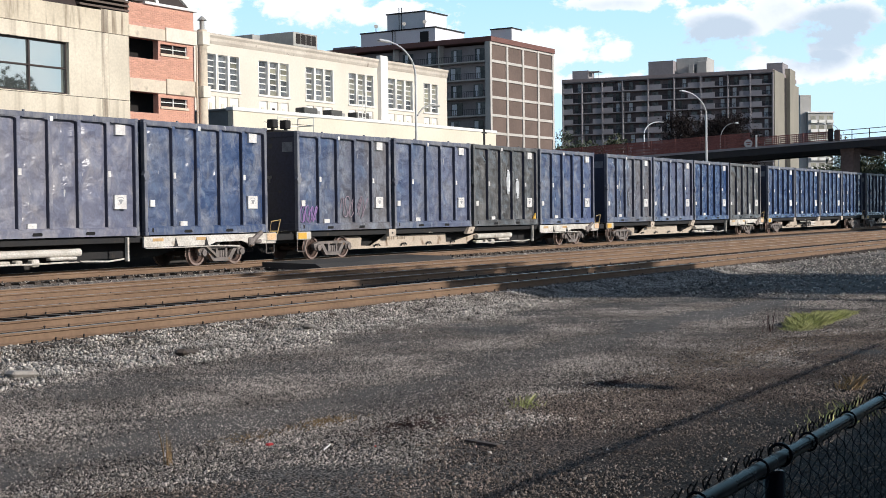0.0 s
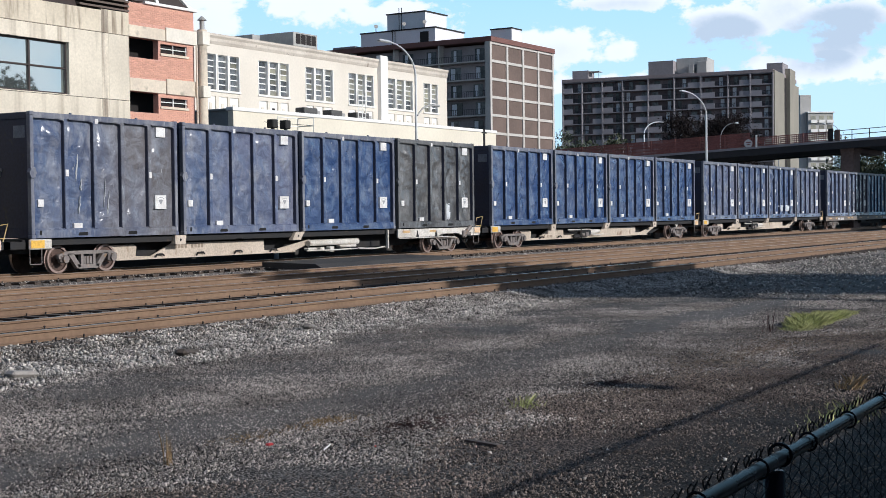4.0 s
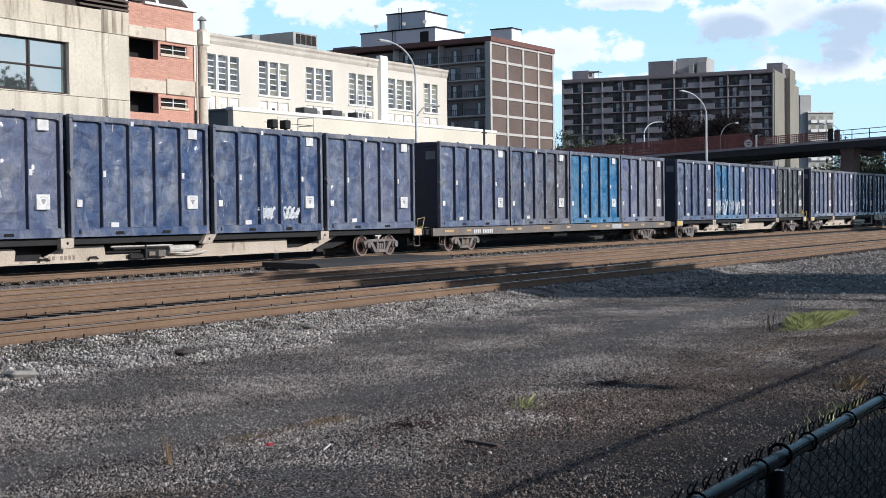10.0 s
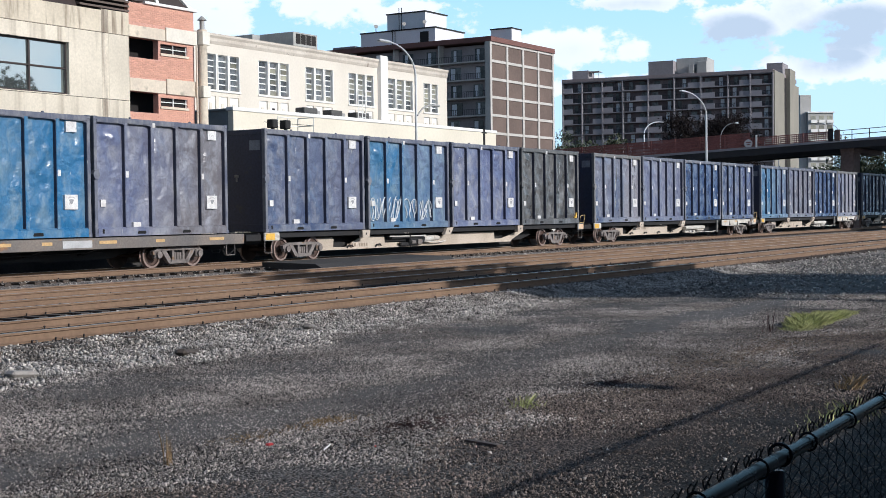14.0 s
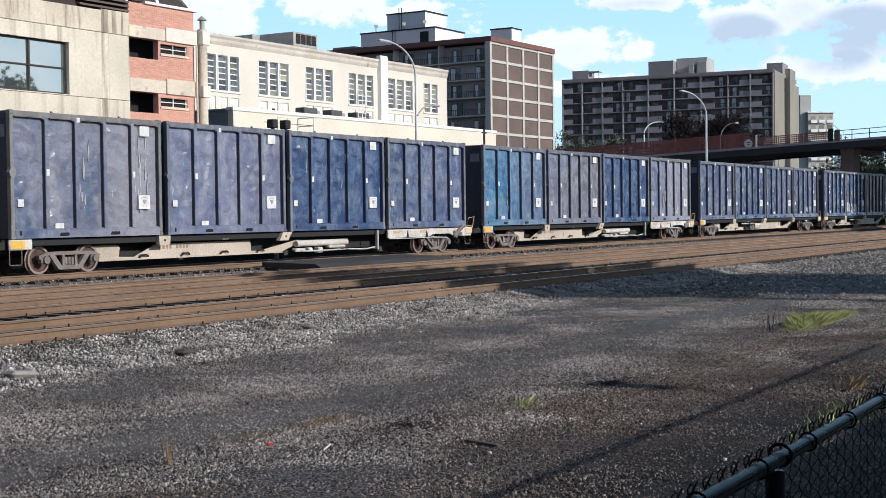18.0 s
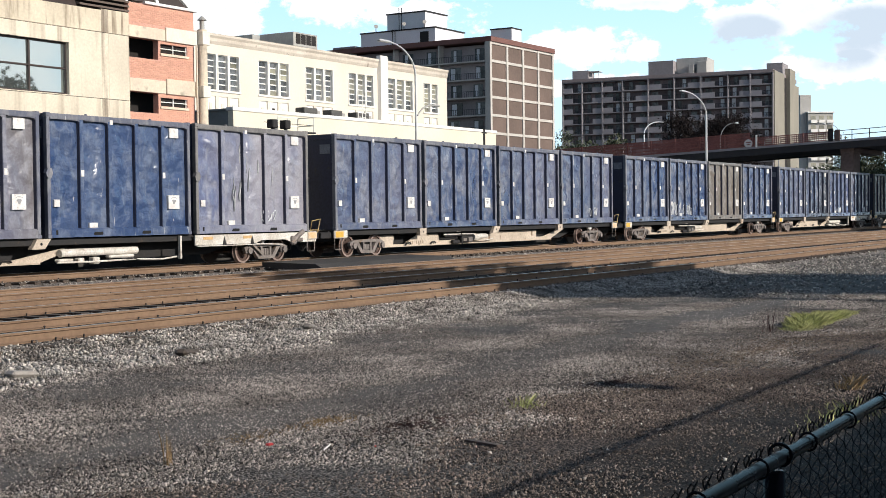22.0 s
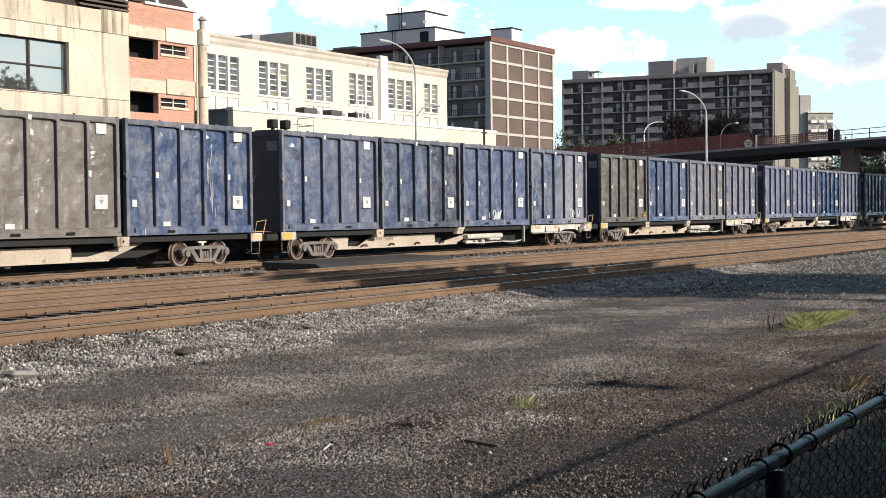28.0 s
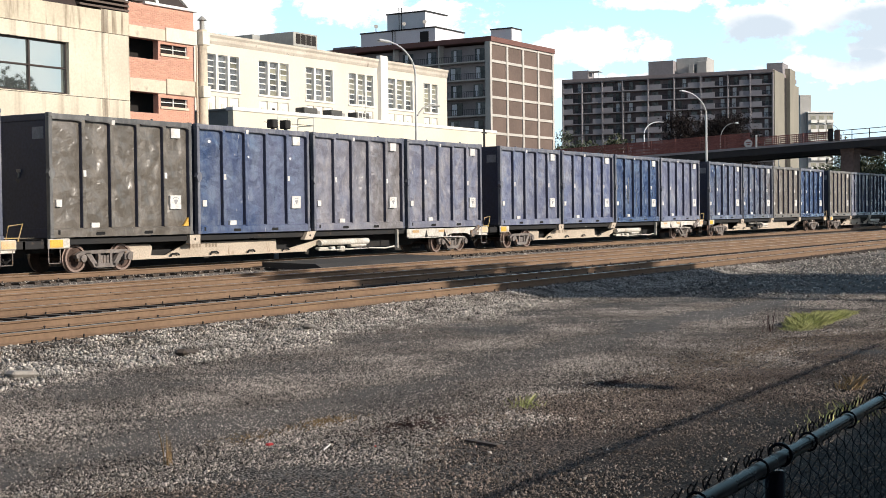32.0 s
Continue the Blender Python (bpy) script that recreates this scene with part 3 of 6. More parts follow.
me = stones(36000, (12, 80), (16.2, 31.8), 0.022, STONE, lambda x, y: np.where(y > 31.0, -0.15, -0.215), 12,
            lambda x, y, r: in_view(x, y) & (((y > 18.0) & (y < 20.8)) | ((y > 28.5) & (y < 31.77))))
tagged(new("track_stones", me), "grey ballast stones between the rails", "ballast", kind="stuff")
# foreground gravel, denser in uneven drifts, bare along the wheel ruts
def drift(x, y, r):
    d = 0.62 + 0.25 * np.sin(0.8 * x + 1.7 * y) + 0.22 * np.sin(2.1 * x - 1.3 * y + 2) + 0.18 * np.sin(5.1 * x + 3.7 * y)
    for yc, wd, less in ((11.5, 0.6, 0.45), (8.75 + 0.05 * (x - 11), 0.55, 0.95), (12.6, 0.35, 0.4)):
        d -= less * np.exp(-(((y - yc - 0.2 * np.sin(x * 0.35)) / wd) ** 2))
    d *= np.clip((y - 3.2 - 0.4 * np.sin(x * 0.7)) / 1.6, 0.08, 1)
    return in_view(x, y) & (r < np.clip(d, 0.05, 1) * np.clip(16 / np.hypot(x, y), 0.25, 1))


def near_fence(x, y):
    return y + 0.06 * (x - 9) + 0.5 * np.sin(x * 0.8) + 0.35 * np.sin(x * 2.3 + y) < 6.7


me = stones(560000, (5.2, 34), (1.3, 8.4), 0.0112, BROWN_GRAVEL, lambda x, y: np.full_like(x, GROUND), 17, lambda x, y, r: drift(x, y, r) & near_fence(x, y), True)
tagged(new("brown_gravel", me), "brown dirty gravel beside the fence", "gravel", kind="stuff")
me = stones(1150000, (5.2, 34), (3.5, 14.2), 0.0112, GRAVEL, lambda x, y: np.full_like(x, GROUND), 13, lambda x, y, r: drift(x, y, r) & ~near_fence(x, y + 0.5 * r), True)
tagged(new("gravel", me), "dark crushed gravel scattered over the yard", "gravel", kind="stuff")
me = stones(9000, (5.2, 34), (3.6, 14.4), 0.0125, STONE, lambda x, y: np.full_like(x, GROUND), 14, drift)
tagged(new("pale_stones", me), "paler stray stones among the dark gravel", "gravel", kind="stuff")

me = stones(40000, (30, 95), (5, 15.6), 0.027, STONE, shoulder_z, 15, lambda x, y, r: in_view(x, y) & (r < np.clip(0.25 + (y - 9) / 6, 0.2, 1) * np.clip(40 / x, 0.3, 1)))
tagged(new("far_stones", me), "grey loose stones farther along the yard", "ballast", kind="stuff")
# crumbs pressed into the wheel ruts
me = stones(110000, (6, 20), (7.5, 13.6), 0.0085, GRAVEL, lambda x, y: np.full_like(x, GROUND), 16,
            lambda x, y, r: in_view(x, y) & (r < 0.8 * np.clip(12 / np.hypot(x, y), 0.1, 1)), True)
tagged(new("fine_gravel", me), "fine grey crumbs of gravel in the wheel ruts", "gravel", kind="stuff")
# dark wall added behind the train to deepen the shade under the cars
solid("retaining_wall", Form().slab(X_A, 250, 36.6, 37.0, GROUND - 0.1, 1.0, 0.03), WALL_DARK, "low dark wall added for the shade under the train", "wall", kind="structure")
# unseen wall, added so that its shadow darkens the fence foot
solid("kerb_wall", Form().slab(-3, 40, 0.55, 0.8, GROUND - 0.1, 0.7, 0.02), CONCRETE, "unseen low wall added to shade the fence foot", "wall", kind="structure")

# unseen walls, added to shade the near fence and cut low skylight
solid("street_house_wall", Form().slab(-60, 6.5, -12.4, -12, GROUND - 0.1, 6.25, 0.03), WALL_DARK, "unseen wall behind the camera, added to shade the fence", "wall", kind="structure")
solid("street_wall", Form().slab(6.5, 90, -12.4, -12, GROUND - 0.1, 4.6, 0.03), WALL_DARK, "unseen wall behind the camera, added to block low skylight", "wall", kind="structure")

# low asphalt crossing pad beside the train's track
b = Form()
b.prism([(28.7, -0.2), (29.1, 0.0), (31.5, 0.05), (31.5, -0.2)], 38.5, 47.5, "x")
solid("crossing_pad", b, ASPHALT, "dark worn asphalt crossing pad beside the rail", "crossing pad", kind="structure")
# ---- train ----
CL, CG, CW, CH = 6.26, 0.27, 2.50, 3.75
FLAT_CG = 0.15
# where the front container of each car stands at the start, along the track
STARTS = [12.91, 40.56, 68.02, 95.5, 122.89, 150.78, 178.35, 206.12, 233.63, 261.2, 288.81, 316.37, 344.0, 371.6, 399.2, 426.8, 454.4]
DECK_Z = 1.115
rng = random.Random(3)


def dented(x0, x1, z0, z1, y, seed, fold):
    """A pressed steel sheet with soft dents and a folded border; the first bay also has a diagonal fold at its top."""
    o = Vector((seed * 7.3, seed * 3.1, 0))
    W, H = x1 - x0, z1 - z0

    def depth(u, w):
        x, z = u * W, w * H
        e = min(1, min(u, 1 - u) * 7) * min(1, min(w, 1 - w) * 14)
        d = noise.noise(Vector((x * 1.0, 0, z * 0.55)) + o) * 0.05 + noise.noise(Vector((x * 2.4 + z * 0.5, 3, z * 1.5 - x * 0.5)) + o) * 0.05
        d -= abs(noise.noise(Vector((x * 2.6 - z, 6, z * 2.2 + x)) + o)) * 0.06
        d -= 0.03 * max(0, noise.noise(Vector((x * 1.2, 9, z * 3.4 + x * 0.8)) + o)) + 0.02 * noise.noise(Vector((x * 4.5, 12, z * 2.5)) + o)
        if fold:
            along = (x - 0.1) * 0.86 + (H - 0.1 - z) * 0.5
            n = (x - 0.12) * 0.5 - (H - 0.15 - z) * 0.86 + 0.25
            if 0 < along < 1.5:
                d -= 0.1 * max(0, min(1, n / 0.3)) * (1 - abs(2 * along / 1.5 - 1)) * max(0, 1 - max(0, n - 0.3) / 0.6)
        return y + e * d

    return Form().grid(x0, x1, z0, z1, 16, 44, depth)


def make_container(seed):
    """One tall steel waste container: frame, ribs, recessed panels, placards, end wall."""
    c = thing("waste_container", "tall ribbed steel waste container on a rail car", "container", "containers on the train")
    col, fr = paint_for("bb"), FRAMES["b"]
    W2 = CW / 2
    rec = 0.15
    part("shell", Form().box(0.1, CL - 0.1, -W2 + 0.25, W2 - 0.02, 0.15, CH - 0.08), col, c)
    for y in (-W2, W2 - 0.16):
        for x in (0, CL - 0.13):
            part("corner_post", Form().slab(x, x + 0.13, y, y + 0.16, 0.12, CH - 0.12, 0.012), fr, c)
            for z in (0, CH - 0.12) if y < 0 else ():
                part("corner_casting", Form().slab(x - 0.008, x + 0.15, y - 0.008, y + 0.168, z, z + 0.12, 0.015), fr, c)
        top = Form()
        top.prism([(y, CH - 0.17), (y, CH - 0.05), (y + 0.02, CH - 0.02), (y + 0.14, CH - 0.02), (y + 0.16, CH - 0.05), (y + 0.16, CH - 0.17)], 0.13, CL - 0.13, "x")
        part("top_rail", top, fr, c)
        part("bottom_rail", Form().prism([(y, 0.02), (y, 0.25), (y + 0.06, 0.3), (y + 0.16, 0.3), (y + 0.16, 0.02)], 0.13, CL - 0.13, "x"), col if y < 0 else fr, c)
    for x in (1.84, 3.95):
        part("fork_pocket", Form().prism([(x, 0.07), (x + 0.34, 0.07), (x + 0.38, 0.1), (x + 0.36, 0.17), (x + 0.02, 0.17), (x - 0.02, 0.1)], -W2 - 0.004, -W2 + 0.1), HOLE_SHADOW, c, "near-black plate as fork pocket shadow")
    part("drain_hole", Form().slab(0.29, 0.39, -W2 - 0.004, -W2 + 0.05, 0.1, 0.25, 0.01), HOLE_SHADOW, c)
    ribs = [1.33, 2.52, 3.69, 4.9, CL - 0.13]
    x0 = 0.13
    for i, x1 in enumerate(ribs):
        pn = dented(x0, x1 + 0.004, 0.27, CH - 0.17, -W2 + rec, i + 1 + seed, i == 0)
        part("panel", pn, col, c, smooth=True)
        if i < 4:
            r = Form().prism([(x1, -W2 + 0.25), (x1, -W2 + 0.02), (x1 + 0.012, -W2 + 0.008), (x1 + 0.13, -W2 + 0.008), (x1 + 0.19, -W2 + rec + 0.02), (x1 + 0.19, -W2 + 0.25)], 0.28, CH - 0.17, "z")
            part("rib", r, col, c)
        # dark strip on the rib's left side stands in for its shade
        part("rib_web", Form().box(x1 - 0.008, x1 - 0.002, -W2 + 0.03, -W2 + 0.25, 0.3, CH - 0.18), SHADE_NAVY, c, "dark painted web of the rib")
        # folded hood over each panel
        h = Form().prism([(x0 + 0.02, CH - 0.168), (x0 + 0.02, CH - 0.19), (x1 - 0.16, CH - 0.195), (x1 - 0.05, CH - 0.215), (x1, CH - 0.25), (x1, CH - 0.168)], -W2 + 0.015, -W2 + 0.24)
        part("hood", h, fr, c)
        x0 = x1 + 0.185
    # bulged latch lug half way up the leading post
    part("latch_lug", Form().prism([(-0.04, 1.86), (-0.07, 1.95), (0.0, 2.08), (0.14, 2.1), (0.2, 1.93), (0.12, 1.78), (0.0, 1.78)], -W2 - 0.03, -W2 + 0.1), fr, c)
    # placards
    yp = -W2 + 0.07
    big = part("placard", Form().slab(5.24, 5.76, yp - 0.012, yp + 0.09, 0.86, 1.31, 0.006), PLACARD, c, "white placard with a small grey mark")
    part("mark", Form().prism([(5.4, 1.15), (5.45, 1.17), (5.55, 1.17), (5.6, 1.15), (5.52, 1.02), (5.48, 1.02)], yp - 0.016, yp - 0.01), INK, big)
    part("text_bar", Form().prism([(5.36, 1.19), (5.43, 1.225), (5.57, 1.225), (5.64, 1.19), (5.64, 1.205), (5.57, 1.245), (5.43, 1.245), (5.36, 1.205)], yp - 0.016, yp - 0.01), INK, big)
    part("placard", Form().slab(5.33, 5.76, yp - 0.012, yp + 0.09, 3.2, 3.52, 0.006), PLACARD, c, "white square number placard")
    for x, z, a, b2 in ((1.35, 1.86, 0.12, 0.2), (4.92, 1.86, 0.12, 0.19), (0.31, 0.94, 0.22, 0.22), (1.72, 0.3, 0.34, 0.15), (2.58, CH - 0.26, 0.13, 0.15)):
        yq = -W2 if x > 1.3 and z > 1 else yp
        part("sticker", Form().slab(x, x + a, yq - 0.006, yq + 0.1, z, z + b2, 0.005), PLACARD, c)
    # leading end wall: flush panel, header, letter plate; its shade is in the paint
    part("end_panel", Form().box(0.05, 0.1, -W2 + 0.16, W2 - 0.16, 0.3, CH - 0.2), SHADE_NAVY, c, "end wall in navy darkened for shade")
    part("end_sill", Form().slab(0.0, 0.12, -W2 + 0.16, W2 - 0.16, 0.02, 0.3, 0.01), SHADE_NAVY, c)
    part("end_header", Form().slab(0.0, 0.12, -W2 + 0.16, W2 - 0.16, CH - 0.22, CH - 0.02, 0.01), SHADE_NAVY, c)
    part("letter_plate", Form().box(0.03, 0.046, -0.98, -0.5, 2.98, 3.34), GREY_MARK, c, "grey letter plate")
    part("end_bracket", Form().slab(0.0, 0.05, 0.02, 0.2, 2.0, 2.1, 0.01).slab(0.0, 0.05, 0.08, 0.14, 1.84, 2.0, 0.01), FRAMES["n"], c)
    part("lid", Form().slab(0.12, CL - 0.12, -W2 + 0.1, W2 - 0.1, CH - 0.1, CH - 0.035, 0.02), fr, c)
    for x in (1.6, 4.4):
        part("lid_latch", Form().slab(x, x + 0.07, -W2 + 0.03, -W2 + 0.1, CH - 0.03, CH + 0.03, 0.01), fr, c)
    return c


MULLION_INK = plain("faded_brown_letter", (0.3, 0.24, 0.18), 0.7)
surf_grey = plain("pale_grey_ink", (0.5, 0.5, 0.5), 0.6)


def scribble(x0, x1, z0, z1, seed, y, loops=5, r=0.02):
    """Rounded spray-can letters: an outer curl and an inner stroke each, flat on the side."""
    rg = random.Random(seed)
    s = Form()
    w, h = (x1 - x0) / loops, z1 - z0
    for i in range(loops):
        cx, cz = x0 + (i + 0.5) * w, (z0 + z1) / 2 + rg.uniform(-0.05, 0.05) * h
        a0, turn, k = rg.uniform(0, 6.28), rg.uniform(4.2, 6.6), rg.choice((1, 1, 2))
        path = []
        for j in range(30):
            a = a0 + turn * j / 29
            path.append((cx + w * 0.56 * math.cos(a), y, cz + h * 0.5 * math.sin(k * a + 0.4 * i)))
        s.tube(path, r, 4)
        b0, lean = rg.uniform(-0.2, 0.2) * w, rg.uniform(-0.25, 0.25) * w
        s.tube([(cx + b0 + lean * q + 0.16 * w * math.sin(5 * q + i), y, z0 + h * (0.08 + 0.84 * q)) for q in [j / 10 for j in range(11)]], r, 4)
    return s


WR = 0.43


def make_truck(car, x, flip):
    """A two-axle freight truck: cast side frames, springs, bolster, wheelsets that turn."""
    t = part("truck", Form().slab(-0.2, 0.2, -0.93, 0.93, 0.36, 0.66, 0.02), STEEL_DARK, car, "cast steel truck with rusty wheels")
    t.location = (x, 0, 0)
    for s in (-1, 1):
        yy = s * 1.02
        fr = Form()
        a, b = yy - 0.07, yy + 0.07
        fr.prism([(-1.2, 0.44), (-1.22, 0.56), (-0.95, 0.66), (-0.5, 0.68), (0.5, 0.68), (0.95, 0.66), (1.22, 0.56), (1.2, 0.44), (0.85, 0.57), (-0.85, 0.57)], a, b)
        for m in (-1, 1):
            fr.prism([(m * 0.84, 0.6), (m * 0.62, 0.6), (m * 0.3, 0.2), (m * 0.46, 0.14)], a, b)
            fr.prism([(m * 0.2, 0.58), (m * 0.3, 0.58), (m * 0.3, 0.2), (m * 0.2, 0.2)], a + 0.01, b - 0.01)
        fr.prism([(-0.46, 0.26), (0.46, 0.26), (0.4, 0.13), (-0.4, 0.13)], a, b)
        part("side_frame", fr, TRUCK, t, "pitted grey-brown cast side frame")
        for m in (-1, 1):
            part("journal_box", Form().slab(m * 0.99 - 0.15, m * 0.99 + 0.15, yy - 0.1, yy + 0.1, 0.32, 0.57, 0.04), TRUCK, t)
            cap = Form()
            cap.tube([(m * 0.99, yy + s * 0.08, 0.44), (m * 0.99, yy + s * 0.17, 0.44)], 0.12, 10)
            part("bearing_cap", cap, TRUCK, t, smooth=False)
        for k in range(3):
            spring = Form()
            xs = -0.13 + 0.13 * k
            spring.tube([(xs, yy, 0.27), (xs, yy, 0.34), (xs, yy, 0.42), (xs, yy, 0.5)], 0.055, 8)
            part("spring", spring, TRUCK, t)
    if flip:
        part("side_bearing", Form().prism([(-0.3, 0.84), (0.1, 0.86), (0.16, 0.8), (0.02, 0.76), (-0.02, 0.68), (-0.1, 0.68), (-0.12, 0.78), (-0.28, 0.8)], -1.0, -0.88), WHITE_SILL, t, "pale side bearing bracket")
    for m in (-1, 1):
        ax = part("wheelset", AXLE, WHEEL, t, "rusty steel wheels on an axle")
        ax.location = (m * 0.99, 0, WR)


def wheel_profile(s, y):
    """A wheel as rings round the axle: flange, tread, web, hub."""
    k = 28
    rings = [(0.455, y + s * -0.03), (0.455, y + s * -0.005), (WR, y), (WR - 0.005, y + s * 0.1), (0.355, y + s * 0.1), (0.34, y + s * 0.05), (0.17, y + s * 0.04), (0.14, y + s * 0.11), (0.0, y + s * 0.11)]
    n = len(s_form.v)
    for r, yy in rings:
        for j in range(k):
            a = 2 * math.pi * j / k
            s_form.v.append((r * math.cos(a), yy, r * math.sin(a)))
    for i in range(len(rings) - 1):
        for j in range(k):
            p, q = n + i * k + j, n + i * k + (j + 1) % k
            s_form.f.append((p, q, q + k, p + k))
    s_form.f.append(tuple(n + j for j in range(k)))


s_form = Form()
s_form.tube([(0, -0.72, 0), (0, 0.72, 0)], 0.08, 10)
for s in (-1, 1):
    wheel_profile(s, s * 0.72)
for m in range(4):
    a = m * math.pi / 2
    s_form.box(0.25 * math.cos(a) - 0.03, 0.25 * math.cos(a) + 0.03, -0.785, -0.76, 0.25 * math.sin(a) - 0.03, 0.25 * math.sin(a) + 0.03)
AXLE = s_form.mesh("wheelset")
AXLE.materials.append(WHEEL)
AXLE.materials.append(TYRE)
for p in AXLE.polygons:
    if math.hypot(p.center.x, p.center.z) > 0.37:
        p.material_index = 1

JOINTS = [CL + CG / 2, 2 * CL + 1.5 * CG, 3 * CL + 2.5 * CG]


def make_car(kind):
    """A long container car; kind 1 has a white side sill at one end, 2 a full cream fish-belly sill, 3 a straight flat deck."""
    label = {1: "skeleton container car with cream sill and white end panel", 2: "skeleton container car with cream fish-belly sill", 3: "flat car with a weathered grey straight side sill"}[kind]
    car = thing("rail_car", label, "rail car", "cars of the train")
    top = DECK_Z - TRAIN_Z - 0.01
    LEN = 4 * CL + 3 * (FLAT_CG if kind == 3 else CG)
    part("deck_frame", Form().slab(-0.1, LEN + 0.1, -0.95, 0.95, top - 0.16, top, 0.02), STEEL_DARK, car)
    for s in (-1, 1):
        part("side_beam", Form().slab(0.0, LEN, s * 1.0 - 0.08, s * 1.0 + 0.08, top - 0.2, top - 0.004, 0.01), STEEL_DARK, car)
    part("centre_sill", Form().prism([(-0.9, 0.62), (3.6, 0.62), (4.8, 0.36), (LEN - 4.8, 0.36), (LEN - 3.6, 0.62), (LEN + 0.9, 0.62), (LEN + 0.9, top - 0.17), (-0.9, top - 0.17)], -0.35, 0.35), STEEL_DARK, car)
    if kind == 3:
        for s in (-1, 1):
            sill = part("side_sill", Form().slab(-0.75, LEN + 0.75, s * 1.27 - 0.06, s * 1.27 + 0.06, top - 0.36, top - 0.01, 0.012), DECK, car, "weathered grey straight side sill")
            if s < 0:
                for i, x in enumerate((0.2, 2.1, 5.7, 6.9, 9.6, 12.2, 15.1, 17.0, 19.3, 21.8, 24.4)):
                    part("reflector", Form().box(x, x + (0.75 if i % 2 == 0 else 0.4), -1.336, -1.32, top - 0.2, top - 0.1), ORANGE, sill)
                for j in range(11):
                    if j != 4:
                        part("letter_bar", Form().box(2.75 + j * 0.16, 2.86 + j * 0.16, -1.336, -1.32, top - 0.3, top - 0.12), PLACARD, sill, "white letter bar")
                part("side_patch", Form().box(17.8, 19.0, -1.336, -1.32, top - 0.3, top - 0.08), surf_grey, sill)
        for i in range(9):
            part("cross_bearer", Form().prism([(-1.2, top - 0.36), (1.2, top - 0.36), (0.4, 0.5), (-0.4, 0.5)], 3.9 + i * 2.2, 4.05 + i * 2.2, "x"), STEEL_DARK, car)
        part("brake_tank", Form().tube([(11.5, -0.8, 0.6), (13.0, -0.8, 0.6)], 0.17, 12), STEEL_DARK, car)
        part("brake_rod", Form().tube([(4.5, -0.7, 0.62), (11.4, -0.75, 0.5), (20, -0.7, 0.6)], 0.03, 6), STEEL_DARK, car)
    else:
        for s in (-1, 1):
            y0 = s * 0.72
            w = 0.03
            box_end = [(3.2, 0.62), (3.2, 0.8), (4.68, 0.8), (4.8, 0.72), (4.75, 0.42)]
            if kind == 2:
                plate = box_end + [(5.6, 0.4), (6.65, 0.8), (8.35, 0.8), (8.4, 0.5), (11.9, 0.5), (13.4, 0.8), (17.66, 0.8), (17.7, 0.47), (18.4, 0.47), (20.5, 0.86), (20.9, 0.86), (19.2, 0.33), (3.85, 0.33)]
                stop = 19.2
            else:
                plate = box_end + [(5.45, 0.4), (6.5, 0.8), (11.32, 0.8), (11.36, 0.42), (11.9, 0.42), (14.1, 0.76), (14.4, 0.7), (13.1, 0.33), (3.85, 0.33)]
                stop = 13.1
            part("sill_plate", Form().prism(plate, y0 - w, y0 + w), CREAM, car, "cream painted fish-belly sill plate")
            part("sill_flange", Form().slab(3.8, stop, y0 - 0.12, y0 + 0.12, 0.3, 0.345, 0.008), CREAM, car)
            for xj in (5.6, 7.6, 9.6, 11.6):
                if kind == 1 or xj < 8:
                    part("tie_down", Form().tube([(xj, y0 + s * 0.1, 0.35), (xj + 0.05, y0 + s * 0.13, 0.45), (xj + 0.3, y0 + s * 0.13, 0.46), (xj + 0.42, y0 + s * 0.1, 0.4)], 0.03, 6), STEEL_DARK, car)
            if s < 0:
                for q in range(9):
                    if q != 4:
                        xq, zq = (6.6 + q * 0.165, 0.62) if kind == 1 else (5.7 + q * 0.165, 0.4)
                        part("letter_bar", Form().box(xq, xq + 0.1, y0 - 0.036, y0 - 0.026, zq, zq + 0.13), MULLION_INK, car, "faded letter bar")
            for q, xj in enumerate(JOINTS):
                if kind == 1 and xj > 15:
                    continue
                lean = 0.22 if q == 1 else 0.0
                part("pedestal", Form().prism([(xj - 0.25 - lean, top - 0.3), (xj + 0.25 - lean, top - 0.3), (xj + 0.27, top), (xj - 0.27, top)], s * 1.12 - 0.09, s * 1.12 + 0.09), CREAM, car, "cream container pedestal")
                part("pedestal_hole", Form().tube([(xj - lean / 2, s * 1.2, top - 0.15), (xj - lean / 2, s * 1.216, top - 0.15)], 0.045, 8), HOLE_SHADOW, car)
            part("cable_tray", Form().slab(9.4, 9.75, s * 0.98 - 0.1, s * 0.98 + 0.1, top - 0.2, top - 0.16, 0.01), WHITE_SILL, car)
        if kind == 2:
            part("brake_cylinder", Form().tube([(11.0, -0.95, 0.6), (11.1, -0.95, 0.6), (11.9, -0.95, 0.63), (12.3, -0.95, 0.63)], 0.15, 12, 0.1), WHITE_SILL, car, "pale grey brake cylinder")
            part("brake_rig", Form().slab(9.9, 10.9, -1.0, -0.8, 0.36, 0.68, 0.04).slab(9.3, 9.9, -0.98, -0.8, 0.33, 0.5, 0.04).tube([(8.5, -1.0, 0.68), (9.6, -1.02, 0.7), (11.0, -1.0, 0.69)], 0.04, 6).tube([(9.9, -1.05, 0.3), (9.9, -1.05, 0.8)], 0.03, 6), STEEL_DARK, car, "black brake rigging")
            for xa, xb, za, zb_ in ((10.05, 10.35, 0.42, 0.56), (10.5, 10.85, 0.38, 0.6)):
                part("brake_valve", Form().slab(xa, xb, -1.06, -1.0, za, zb_, 0.02), DECK, car)
